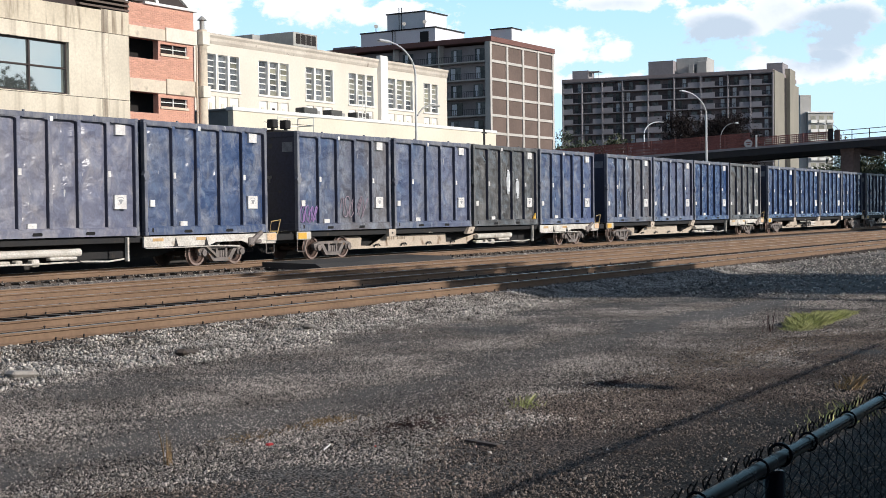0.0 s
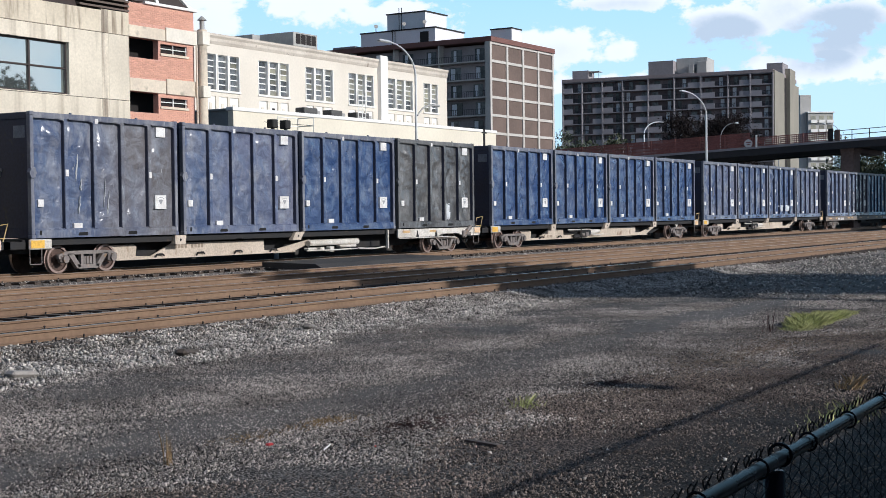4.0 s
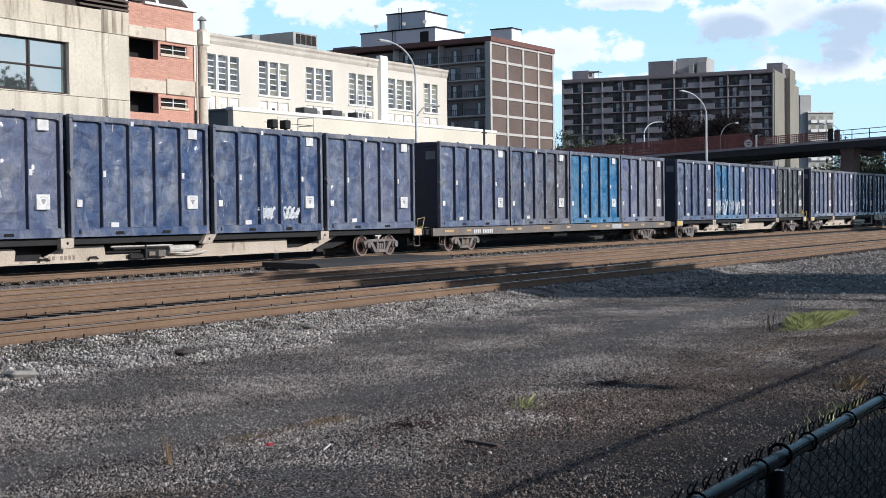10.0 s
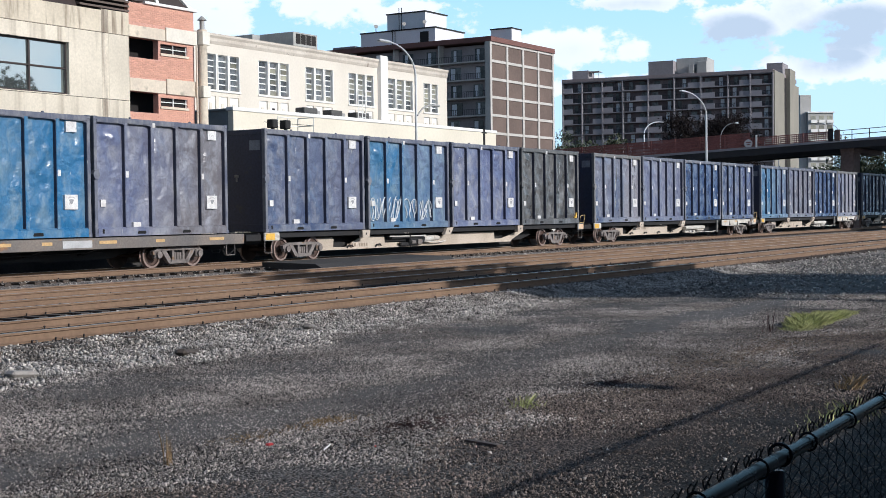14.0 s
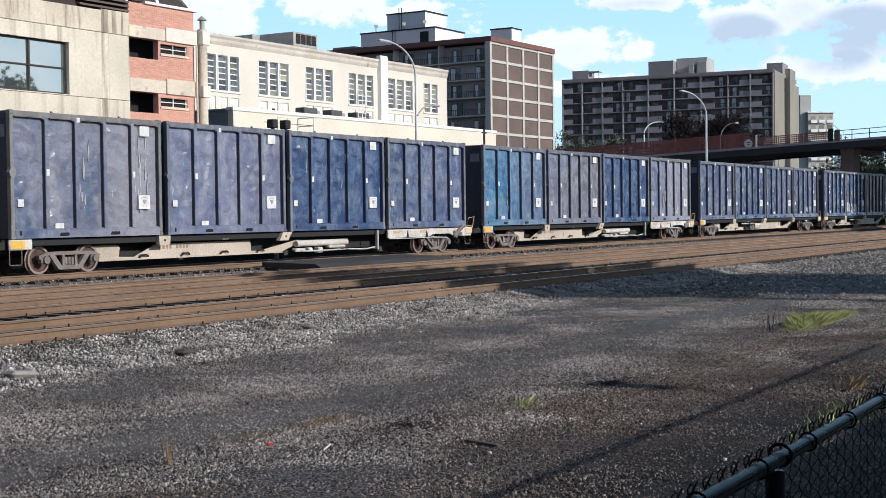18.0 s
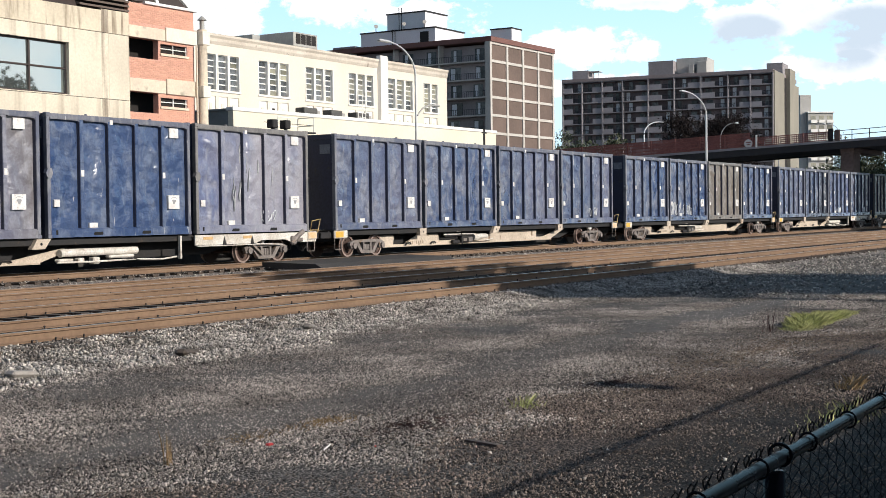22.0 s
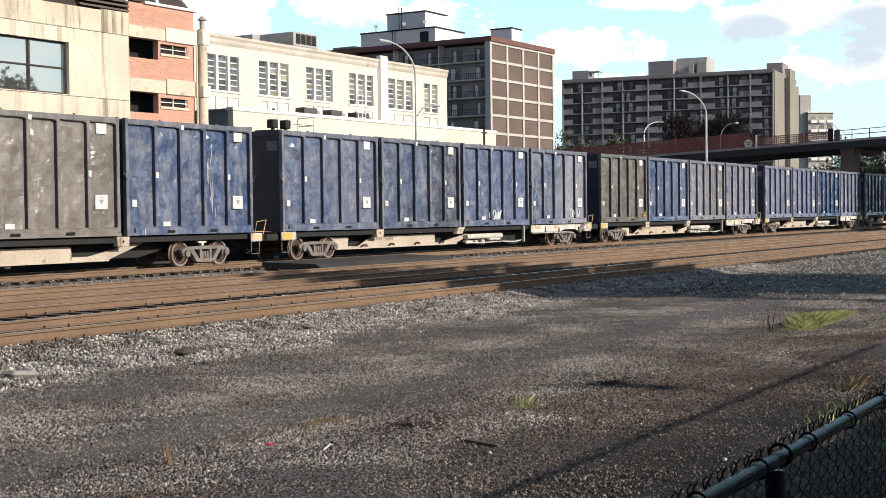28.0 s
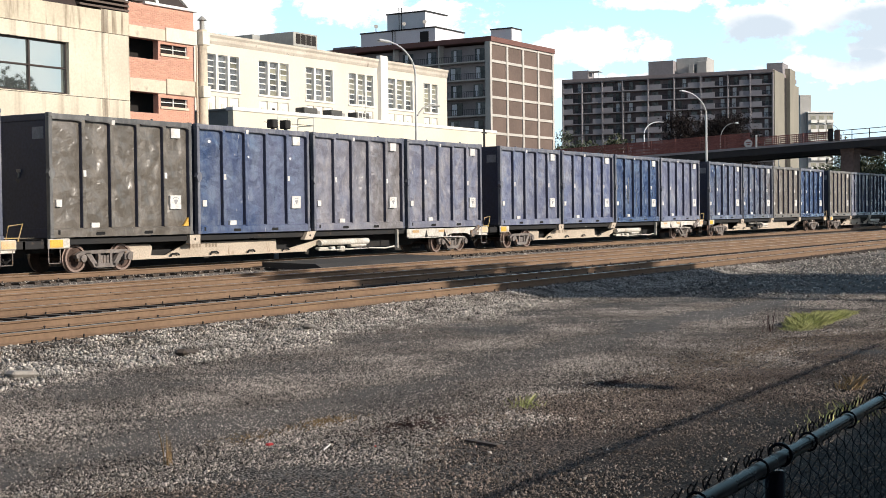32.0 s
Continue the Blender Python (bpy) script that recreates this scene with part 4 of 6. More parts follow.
            part("brake_pipe", Form().tube([(8.4, -1.0, 0.76), (9.5, -1.0, 0.75), (11.2, -1.0, 0.75)], 0.03, 6).tube([(11.1, -1.0, 0.5), (12.4, -1.0, 0.44), (13.0, -0.9, 0.5)], 0.03, 6), WHITE_SILL, car)
        else:
            part("air_tank", Form().tube([(13.8, -0.9, 0.6), (13.95, -0.9, 0.62), (16.9, -0.9, 0.62), (17.05, -0.9, 0.62)], 0.12, 12), WHITE_SILL, car, "white air tank")
            for xa, xb, za, zb_ in ((15.1, 15.4, 0.24, 0.46), (13.7, 14.3, 0.34, 0.44), (14.5, 14.75, 0.3, 0.45), (15.8, 16.9, 0.4, 0.5)):
                part("brake_valve", Form().slab(xa, xb, -1.0, -0.75, za, zb_, 0.04), WHITE_SILL, car, "white brake valve")
            part("brake_pipe", Form().tube([(13.6, -1.0, 0.34), (15.0, -1.02, 0.32), (17.0, -1.0, 0.34), (18.2, -1.0, 0.3), (18.8, -1.05, 0.36)], 0.03, 6), WHITE_SILL, car)
            part("hose", Form().tube([(16.2, -1.0, 0.3), (16.8, -1.02, 0.38), (17.1, -1.0, 0.3), (18.0, -1.0, 0.27)], 0.025, 6), STEEL_DARK, car)
            part("end_strut", Form().slab(18.8, 18.88, -1.22, -1.1, 0.28, top - 0.02, 0.01), WHITE_SILL, car)
            for s in (-1, 1):
                x0 = 19.5
                part("white_side_sill", Form().prism([(x0, top - 0.36), (x0, top - 0.02), (LEN + 0.42, top - 0.02), (LEN + 0.42, top - 0.38), (x0 + 5.3, top - 0.38), (x0 + 4.9, top - 0.26), (x0 + 3.5, top - 0.26), (x0 + 3.2, top - 0.36)], s * 1.22 - 0.03, s * 1.22 + 0.03), WHITE_SILL, car,
                     "white painted end side sill")
                part("sill_pipe", Form().tube([(x0 + 0.1, s * 1.24, top - 0.39), (x0 + 2.0, s * 1.26, top - 0.4), (x0 + 3.6, s * 1.24, top - 0.39), (x0 + 4.8, s * 1.2, top - 0.44)], 0.022, 6), WHITE_SILL, car)
                for xv in (x0 + 1.4, x0 + 2.9):
                    part("stiffener", Form().prism([(xv, top - 0.38), (xv + 0.2, top - 0.38), (xv + 0.08, top - 0.08)], s * 1.24 - 0.03, s * 1.24 + 0.03), STEEL_DARK, car)
                part("step_end", Form().prism([(x0 + 3.0, top - 0.38), (x0 + 3.16, top - 0.38), (x0 + 3.75, 0.28), (x0 + 3.6, 0.28)], s * 1.16 - 0.03, s * 1.16 + 0.03), DECK, car)
                for xv in (x0 + 0.4, x0 + 2.5):
                    part("reflector", Form().box(xv, xv + 0.5, s * 1.252 - 0.008, s * 1.252 + 0.008, top - 0.18, top - 0.08), ORANGE, car)
                part("hand_brake_rig", Form().tube([(24.75, s * 1.28, top - 0.42), (25.0, s * 1.3, top - 0.2), (25.4, s * 1.3, top + 0.02)], 0.09, 6).slab(24.7, 25.0, s * 1.28 - 0.06, s * 1.28 + 0.06, top - 0.46, top - 0.14, 0.04).slab(25.05, 25.4, s * 1.29 - 0.04, s * 1.29 + 0.04, top - 0.36, top - 0.22, 0.03), TRUCK, car, "grey cast hand brake rigging")
    # car ends: end platform, steps, rails, couplers
    for e, x, d in ((0, -0.1, -1), (1, LEN + 0.1, 1)):
        part("end_beam", Form().slab(min(x, x + d * 0.85), max(x, x + d * 0.85), -1.1, 1.1, top - 0.3, top - 0.06, 0.02), STEEL_DARK, car)
        part("draft_box", Form().slab(min(x, x + d * 0.9), max(x, x + d * 0.9), -0.22, 0.22, 0.5, 0.8, 0.02), STEEL_DARK, car)
        kn = x + d * 0.85
        part("coupler", Form().slab(min(kn, kn + d * 0.16), max(kn, kn + d * 0.16), -0.16, 0.14, 0.52, 0.82, 0.05), TRUCK, car)
        part("air_hose", Form().tube([(x + d * 0.5, -0.3, 0.7), (x + d * 0.65, -0.34, 0.45), (x + d * 0.8, -0.28, 0.32), (x + d * 0.9, -0.15, 0.45)], 0.025, 6), STEEL_DARK, car)
        for s in (-1, 1):
            yb = s * 1.24
            xa, xb = (x - 0.02, x + 0.84) if e == 0 else (x - 0.25, x + 0.36)
            pale = part("step_box", Form().slab(xa, xb, yb - 0.05, yb + 0.05, top - 0.3, top + 0.0, 0.03), WHITE_SILL if kind != 3 else DECK, car)
            if kind != 3 or e == 1:
                part("yellow_plate", Form().box(xa + 0.04, xa + 0.55, yb - 0.062, yb + 0.062, top - 0.26, top - 0.03), YELLOW if e == 0 else FADED_ORANGE, pale, "safety yellow reflector plate")
            part("step_iron", Form().tube([(xa + 0.03, yb, top - 0.3), (xa + 0.03, yb, 0.36), (xa + 0.05, yb, 0.33), (xa + 0.46, yb, 0.33), (xa + 0.48, yb, 0.36), (xa + 0.48, yb, top - 0.3)], 0.016, 6), TRUCK, car)
        if e == 1 and kind != 3:
            yb = -1.24
            part("grab_frame", Form().tube([(x - 0.02, yb, top - 0.05), (x + 0.1, yb, top + 0.4), (x + 0.62, yb, top + 0.46), (x + 0.44, yb, top - 0.05)], 0.022, 6).tube([(x + 0.0, yb, top + 0.05), (x + 0.47, yb, top + 0.05)], 0.018, 6), GRAB, car, "thin tan grab rail frame")
    for x, fl in ((2.37, 0), (LEN - 2.37, 1)):
        make_truck(car, x, fl)
    return car


# kinds of the cars and the paint of each container's five panels, first car leading
CARS = [
    (1, "bbggg ggbbb gbgng bbggb"), (1, "bbggn bbggg kkkkk blgll"), (1, "bbbbn bbbng rrrrr kkkkk"), (2, "rrrrr rrrrr rrrgb rrrrr"),
    (2, "bbgbg bbbbb bbbbb bbbgg"), (3, "bbbgg blggn ttttt lggnn"), (2, "bbggg tttgg lllll kkkkk"), (1, "bwgww lllgg rrrrb bllgl"),
    (1, "ttttg lgggn rrrrb lgwww"), (2, "bbbgg bbbgb bbbbg bbgng"), (2, "bgggb bbbgb nnnnn bbbbb"), (1, "bbggg bgggk bbgll blggw"),
    (1, "ccccc rrbgg ggngn gllgg"), (1, "lblgg lblll rblbb lbllg"), (2, "bllgg bgggn ngnnn rrbbr"), (1, "nnwnn gbbbb bbbbb bbggg"), (2, "bbbbb bbbgg ggggg bbbbb"),
]
WORDS = {"b": "blue", "r": "royal blue", "t": "teal blue", "g": "faded blue-grey", "l": "lavender blue", "k": "charcoal grey", "n": "taupe grey", "w": "chalky pale grey", "c": "dusty charcoal"}
proto_car = {k: make_car(k) for k in (1, 2, 3)}
proto_box = [make_container(q) for q in (0, 11, 23)]
used, fresh, MOVERS = set(), {0, 1, 2}, []
for k, (kind, paints) in enumerate(CARS):
    x = STARTS[k]
    m = Matrix.Translation((x, TRAIN_Y, TRAIN_Z))
    if kind in used:
        car = copy_thing(proto_car[kind], m)
    else:
        car = proto_car[kind]
        car.matrix_basis = m
        used.add(kind)
    MOVERS.append(car)
    for j, code in enumerate(paints.split()):
        m = Matrix.Translation((x + j * (CL + (FLAT_CG if kind == 3 else CG)), TRAIN_Y, DECK_Z))
        pick = (k * 7 + j * 2) % 3
        if pick in fresh:
            box = proto_box[pick]
            box.matrix_basis = m
            fresh.discard(pick)
        else:
            box = copy_thing(proto_box[pick], m)
        MOVERS.append(box)
        main = max(set(code), key=code.count)
        frame_paint = FRAMES["k" if main in "kc" else "n" if main in "nw" else "b"]
        shift = (rng.random(), rng.random(), rng.random(), 1.0)
        for o in box.children:
            o.color = shift
            stem = o.name.split(".")[0]
            if stem == "panel":
                paint_over(o, paint_for(code))
            elif stem in ("rib", "bottom_rail"):
                paint_over(o, paint_for(code))
            elif stem == "shell":
                paint_over(o, paint_for(code))
            elif stem in ("corner_post", "corner_casting", "top_rail", "hood", "latch_lug", "lid", "lid_latch"):
                paint_over(o, frame_paint)
        box["label"] = WORDS[main] + " ribbed steel waste container with white placards"
YS = -CW / 2 + 0.1


def tag_on(k, j, forms):
    box = MOVERS[k * 5 + 1 + j]
    for fm, mt, lb in forms:
        tagged(part("graffiti", fm, mt, box), lb, kind="stuff")


tag_on(6, 1, [(scribble(0.25, 2.5, 0.38, 1.3, 1, YS, 6, 0.022), TAG_WHITE, "white looping graffiti"), (scribble(2.7, 5.2, 0.38, 1.2, 2, YS, 5, 0.022), TAG_WHITE, "white looping graffiti")])
tag_on(4, 2, [(scribble(2.5, 3.4, 0.5, 0.9, 3, YS, 4, 0.05), TAG_WHITE, "white spray tag"), (scribble(3.9, 4.9, 0.5, 0.9, 4, YS, 4, 0.05), TAG_WHITE, "white spray tag")])
tag_on(10, 1, [(scribble(0.3, 1.9, 0.35, 1.1, 5, YS, 4), TAG_WHITE, "pale spray tag"), (scribble(2.3, 3.8, 0.35, 0.95, 6, YS, 4, 0.014), TAG_WHITE, "pale spray tag")])
tag_on(1, 0, [(scribble(0.25, 1.3, 0.35, 0.95, 7, YS, 4, 0.02), TAG_PURPLE, "violet spray tag"), (scribble(2.6, 4.7, 0.5, 1.3, 8, YS, 5, 0.02), TAG_FADED, "faded mauve spray tag")])
tag_on(2, 3, [(scribble(3.75, 4.2, 0.35, 1.0, 9, YS, 2, 0.06), TAG_WHITE, "white paint smear")])
tag_on(1, 2, [(scribble(3.3, 3.5, 1.5, 2.6, 10, YS, 1, 0.05), TAG_WHITE, "white paint smear"), (scribble(4.2, 4.4, 1.3, 2.2, 12, YS, 1, 0.05), TAG_WHITE, "white paint smear")])
tag_on(11, 2, [(scribble(2.5, 3.6, 0.3, 0.7, 13, YS, 4, 0.03), TAG_WHITE, "white spray tag")])
tag_on(9, 3, [(scribble(3.4, 4.4, 0.4, 0.8, 14, YS, 4, 0.014), TAG_WHITE, "white spray tag")])
def drips(x0, x1, z0, z1, seed, n):
    """Thin uneven runs of pale residue down a side."""
    rg = random.Random(seed)
    s = Form()
    for i in range(n):
        x, w = rg.uniform(x0, x1), rg.uniform(0.008, 0.026)
        a = rg.uniform(z0, z0 + 0.75 * (z1 - z0))
        b = min(z1, a + rg.uniform(0.12, 0.4) * (z1 - z0))
        pts = [(x + (b - a) * 0.08 * q + rg.uniform(-0.02, 0.02), a + (b - a) * q) for q in (0, 0.25, 0.5, 0.75, 1)]
        wide = [0.2, 1, rg.uniform(0.5, 1.2), rg.uniform(0.4, 1), 0.15]
        s.prism([(p[0] - w * q, p[1]) for p, q in zip(pts, wide)] + [(p[0] + w * q, p[1]) for p, q in list(zip(pts, wide))[::-1]], YS + 0.014, YS + 0.06)
    return s


for k, j, x0, x1, z0, z1, n in ((10, 3, 3.85, 4.5, 0.5, 3.2, 16), (7, 0, 5.05, 5.7, 0.6, 3.3, 16), (7, 0, 2.7, 3.2, 0.7, 3.0, 7), (6, 3, 4.0, 4.4, 1.5, 3.3, 8), (1, 0, 2.6, 2.75, 2.2, 3.3, 4), (8, 0, 2.3, 2.7, 0.7, 2.6, 6),
                           (8, 3, 2.0, 4.6, 0.7, 3.2, 14), (2, 0, 1.7, 3.4, 0.5, 3.0, 8), (7, 2, 0.5, 4.0, 1.6, 3.3, 9), (4, 0, 0.4, 2.2, 0.5, 2.6, 9), (13, 2, 1.5, 3.2, 0.6, 3.2, 9)):
    tag_on(k, j, [(drips(x0, x1, z0, z1, k * 7 + j, n), RESIDUE, "pale runs of dried residue")])
for k, j in ((1, 2), (6, 3), (12, 0)):
    part("yellow_mark", Form().prism([(5.82, 0.3), (6.06, 0.3), (6.06, 0.58)], -CW / 2 + 0.02, -CW / 2 + 0.09), YELLOW, MOVERS[k * 5 + 1 + j], "yellow corner triangle")
tag_on(11, 3, [(scribble(4.4, 5.6, 0.35, 0.75, 15, YS, 4, 0.025), TAG_WHITE, "white spray tag")])
tag_on(8, 3, [(scribble(3.6, 4.4, 0.4, 0.8, 16, YS, 3, 0.012), TAG_WHITE, "white spray tag")])
# ---- buildings ----
def wall_with_holes(parent, name, x0, x1, z0, z1, y, depth, holes, material, label=""):
    """A wall facing -y as one sheet with reveals round rectangular openings (x0, x1, z0, z1)."""
    xs = sorted({x0, x1, *[h[0] for h in holes], *[h[1] for h in holes]})
    zs = sorted({z0, z1, *[h[2] for h in holes], *[h[3] for h in holes]})
    w, seen = Form(), {}

    def at(i, k, j):
        key = (i, k, j)
        if key not in seen:
            seen[key] = len(w.v)
            w.v.append((xs[i], y + depth * j, zs[k]))
        return seen[key]

    def full(i, k):
        if not (0 <= i < len(xs) - 1 and 0 <= k < len(zs) - 1):
            return False
        return not any(h[0] <= xs[i] and h[1] >= xs[i + 1] and h[2] <= zs[k] and h[3] >= zs[k + 1] for h in holes)

    for i in range(len(xs) - 1):
        for k in range(len(zs) - 1):
            if full(i, k):
                for j in (0, 1):
                    w.f.append((at(i, k, j), at(i + 1, k, j), at(i + 1, k + 1, j), at(i, k + 1, j)))
                for di, dk, p, q in ((-1, 0, (0, 0), (0, 1)), (1, 0, (1, 0), (1, 1)), (0, -1, (0, 0), (1, 0)), (0, 1, (0, 1), (1, 1))):
                    if not full(i + di, k + dk):
                        w.f.append((at(i + p[0], k + p[1], 0), at(i + q[0], k + q[1], 0), at(i + q[0], k + q[1], 1), at(i + p[0], k + p[1], 1)))
    return part(name, w, material, parent, label)


# parking structure: concrete front, brick stair bay
Y0 = 48.0
g = thing("concrete_building", "stained concrete building with a brick parking stair bay", "building")
WIN = (36.2, 44.95, 7.42, 9.82)
wall_with_holes(g, "wall", 14, 47.0, 7.38, 10.49, Y0, 0.5, [WIN], CONCRETE, "stained pale concrete wall")
part("wall", Form().slab(14, 47.0, Y0, Y0 + 0.5, GROUND, 7.355, 0.01), CONCRETE, g)
for z in (7.3, 10.44):
    part("joint_bed", Form().box(14, 48.8, Y0 + 0.06, Y0 + 0.45, z, z + 0.1), VOID, g)
part("wall", Form().slab(14, 47.0, Y0 - 0.012, Y0 + 0.5, 10.515, 11.55, 0.012), TOP_COURSE, g, "stained top course")
for z0, z1 in ((GROUND, 7.355), (7.38, 10.49), (10.515, 11.62)):
    part("streaked_panel", Form().slab(47.002, 47.46, Y0 - 0.004, Y0 + 0.6, z0, z1, 0.006), STREAK, g, "dark rain-streaked concrete strip")
    part("pier", Form().slab(47.462, 48.82, Y0 - 0.006, Y0 + 0.6, z0, z1, 0.006), TOP_COURSE if z0 > 10 else CONCRETE, g, "pale concrete pier")
part("wall_body", Form().box(14, 48.7, Y0 + 1.2, Y0 + 24, GROUND, 11.5), CONCRETE, g)
w = part("window", Form().box(WIN[0], WIN[1], Y0 + 0.34, Y0 + 0.36, WIN[2], WIN[3]), MULLION, g, "large window with bronze frame reflecting the sky")
nx = 4
for i in range(nx):
    for j in range(2):
        a = WIN[0] + (WIN[1] - WIN[0]) * i / nx
        b = WIN[0] + (WIN[1] - WIN[0]) * (i + 1) / nx
        zm = 8.62
        z0, z1 = (WIN[2], zm) if j == 0 else (zm, WIN[3])
        part("pane", Form().box(a + 0.05, b - 0.05, Y0 + 0.27, Y0 + 0.3, z0 + 0.05, z1 - 0.05), GLASS, w)
for i in range(nx + 1):
    a = WIN[0] + (WIN[1] - WIN[0]) * i / nx
    part("mullion", Form().slab(a - 0.05, a + 0.05, Y0 + 0.18, Y0 + 0.33, WIN[2], WIN[3], 0.01), MULLION, w)
for z in (WIN[2] + 0.04, 8.62, WIN[3] - 0.04):
    part("transom", Form().slab(WIN[0], WIN[1], Y0 + 0.19, Y0 + 0.32, z - 0.04, z + 0.04, 0.01), MULLION, w)
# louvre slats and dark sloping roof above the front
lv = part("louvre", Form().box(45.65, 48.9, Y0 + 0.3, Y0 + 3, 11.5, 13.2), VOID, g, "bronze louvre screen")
for i in range(7):
    z = 11.66 + i * 0.22
    part("slat", Form().prism([(Y0 - 0.02, z), (Y0 + 0.28, z + 0.06), (Y0 + 0.28, z + 0.16), (Y0 - 0.02, z + 0.1)], 45.65, 48.85, "x"), BRONZE, lv)
part("dark_roof", Form().prism([(Y0 + 0.1, 11.55), (Y0 + 0.6, 12.6), (Y0 + 6, 13.4), (Y0 + 6, 11.5)], 14, 45.6, "x"), MULLION, g, "dark metal roof edge")
# brick stair bay
openings = [(48.85, 50.88, 9.53, 10.5), (51.04, 53.0, 9.9, 10.36), (48.85, 50.84, 6.87, 7.86), (51.0, 52.95, 7.26, 7.68), (48.85, 50.8, 4.3, 5.15), (51.1, 52.93, 4.7, 5.1)]
wall_with_holes(g, "brick_backing", 48.83, 53.5, GROUND, 12.2, Y0 + 0.05, 0.35, openings, MORTAR, "red brick stair bay")
# near-black backing and floors carry the shade inside the bay
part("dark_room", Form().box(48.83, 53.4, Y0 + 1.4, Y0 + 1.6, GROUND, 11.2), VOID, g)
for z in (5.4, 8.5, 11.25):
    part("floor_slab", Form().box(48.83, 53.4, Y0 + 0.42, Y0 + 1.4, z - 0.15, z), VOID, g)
for z0, z1 in ((10.51, 11.14), (7.88, 8.57), (5.2, 5.85)):
    part("band", Form().slab(48.83, 51.35, Y0 - 0.015, Y0 + 0.05, z0, z1 - 0.06, 0.01), BAND, g, "stained precast band")
    part("band", Form().slab(51.37, 53.64, Y0 - 0.06, Y0 + 0.05, z0 - 0.01, z1 + 0.06, 0.012), BAND_PALE if z0 > 9 else BAND, g, "stained precast band")
for x0, x1, z0, z1 in openings[1::2]:
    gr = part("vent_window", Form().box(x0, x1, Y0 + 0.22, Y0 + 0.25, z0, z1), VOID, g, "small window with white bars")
    for x in (x0 + 0.03, (x0 + x1) / 2, x1 - 0.03):
        part("bar", Form().box(x - 0.025, x + 0.025, Y0 + 0.12, Y0 + 0.17, z0, z1), WHITE_TRIM, gr)
    part("bar", Form().box(x0, x1, Y0 + 0.11, Y0 + 0.16, (z0 + z1) / 2 - 0.02, (z0 + z1) / 2 + 0.02), WHITE_TRIM, gr)
    part("sill", Form().slab(x0 - 0.05, x1 + 0.05, Y0 - 0.03, Y0 + 0.1, z0 - 0.14, z0 - 0.02, 0.01), BAND, gr)
# bricks of the bay
brick_mesh = Form().slab(-0.145, 0.145, 0, 0.05, -0.036, 0.036, 0.004).mesh("brick")
rest = Form()
count = 0
for row in range(82):
    z = 5.9 + row * 0.0885 - 0.0
    if any(a - 0.03 < z < b + 0.03 for a, b in ((10.5, 11.2), (7.86, 8.6))) or z > 12.15:
        continue
    for i in range(16):
        x = 49.0 + i * 0.302 + (row % 2) * 0.15
        if x > 53.34 or any(h[0] - 0.1 < x < h[1] + 0.1 and h[2] - 0.04 < z < h[3] + 0.04 for h in openings):
            continue
        if z > 8.5 and count < 300:
            o = part("brick", brick_mesh, BRICK, g)
            o.location = (x, Y0 + 0.042, z)
            count += 1
        else:
            rest.box(x - 0.145, x + 0.145, Y0 + 0.042, Y0 + 0.08, z - 0.036, z + 0.036)
tagged(part("bricks", rest, BRICK, g, "red brick courses"), kind="stuff")
part("coping", Form().slab(49.9, 53.65, Y0 - 0.08, Y0 + 0.5, 12.2, 12.34, 0.02), WHITE_TRIM, g, "white roof coping")
part("stair_roof", Form().prism([(49.3, 12.3), (53.2, 12.3), (51.6, 13.3), (49.3, 14.2)], Y0 + 0.1, Y0 + 0.5), MULLION, g, "dark sloping glazed stair roof")
part("roof_bar", Form().prism([(49.95, 13.85), (50.15, 13.85), (51.0, 12.33), (50.8, 12.33)], Y0 + 0.02, Y0 + 0.14), WHITE_TRIM, g)
part("roof_bar", Form().prism([(51.65, 13.35), (51.75, 13.25), (53.5, 12.33), (53.2, 12.33)], Y0 + 0.02, Y0 + 0.14), WHITE_TRIM, g)
# round concrete stack with collars and a vent cowl
st = thing("concrete_stack", "round tan concrete stack with square collars and a vent cowl", "chimney stack", at=(53.98, Y0 - 0.1, 0))
part("shaft", Form().tube([(0, 0, GROUND), (0, 0, 11.35)], 0.25, 20), BAND, st, smooth=False)
for z0, z1 in ((10.55, 11.25), (7.85, 8.45), (5.1, 5.7)):
    part("collar", Form().slab(-0.27, 0.28, -0.28, 0.28, z0, z1, 0.02), BAND_PALE, st)
part("vent_pipe", Form().tube([(0, 0, 11.2), (0, 0, 11.86)], 0.13, 14), HVAC, st)
part("cowl", Form().tube([(0, 0, 11.84), (0, 0, 12.04)], 0.26, 14, 0.05), HVAC, st)
part("downpipe", Form().tube([(-0.5, -0.05, GROUND), (-0.5, -0.05, 10.5)], 0.05, 8), BAND, st)

# long white industrial building
YW = 62.0
g = thing("white_building", "long cream-white industrial building with steel sash windows", "building")
SETS = [(70.1, 73.7, 3), (75.6, 79.2, 3), (81.05, 84.58, 3), (86.48, 90.0, 3), (91.85, 95.7, 3), (97.25, 99.6, 2)]
ZW0, ZW1 = 10.3, 12.68
holes = []
for x0, x1, n in SETS:
    w = (x1 - x0) / n
    for i in range(n):
        holes.append((x0 + i * w + 0.09, x0 + (i + 1) * w - 0.09, ZW0, ZW1))
low = [(h[0] + 0.05, h[1] - 0.05, 8.3, 9.85) for h in holes]
wall_with_holes(g, "wall", 63.5, 101.05, GROUND, 13.35, YW, 0.45, holes + low, WHITE_WALL, "cream-white painted wall")
part("wall_body", Form().box(63.6, 100.95, YW + 0.8, YW + 40, GROUND, 13.9), WHITE_WALL, g)
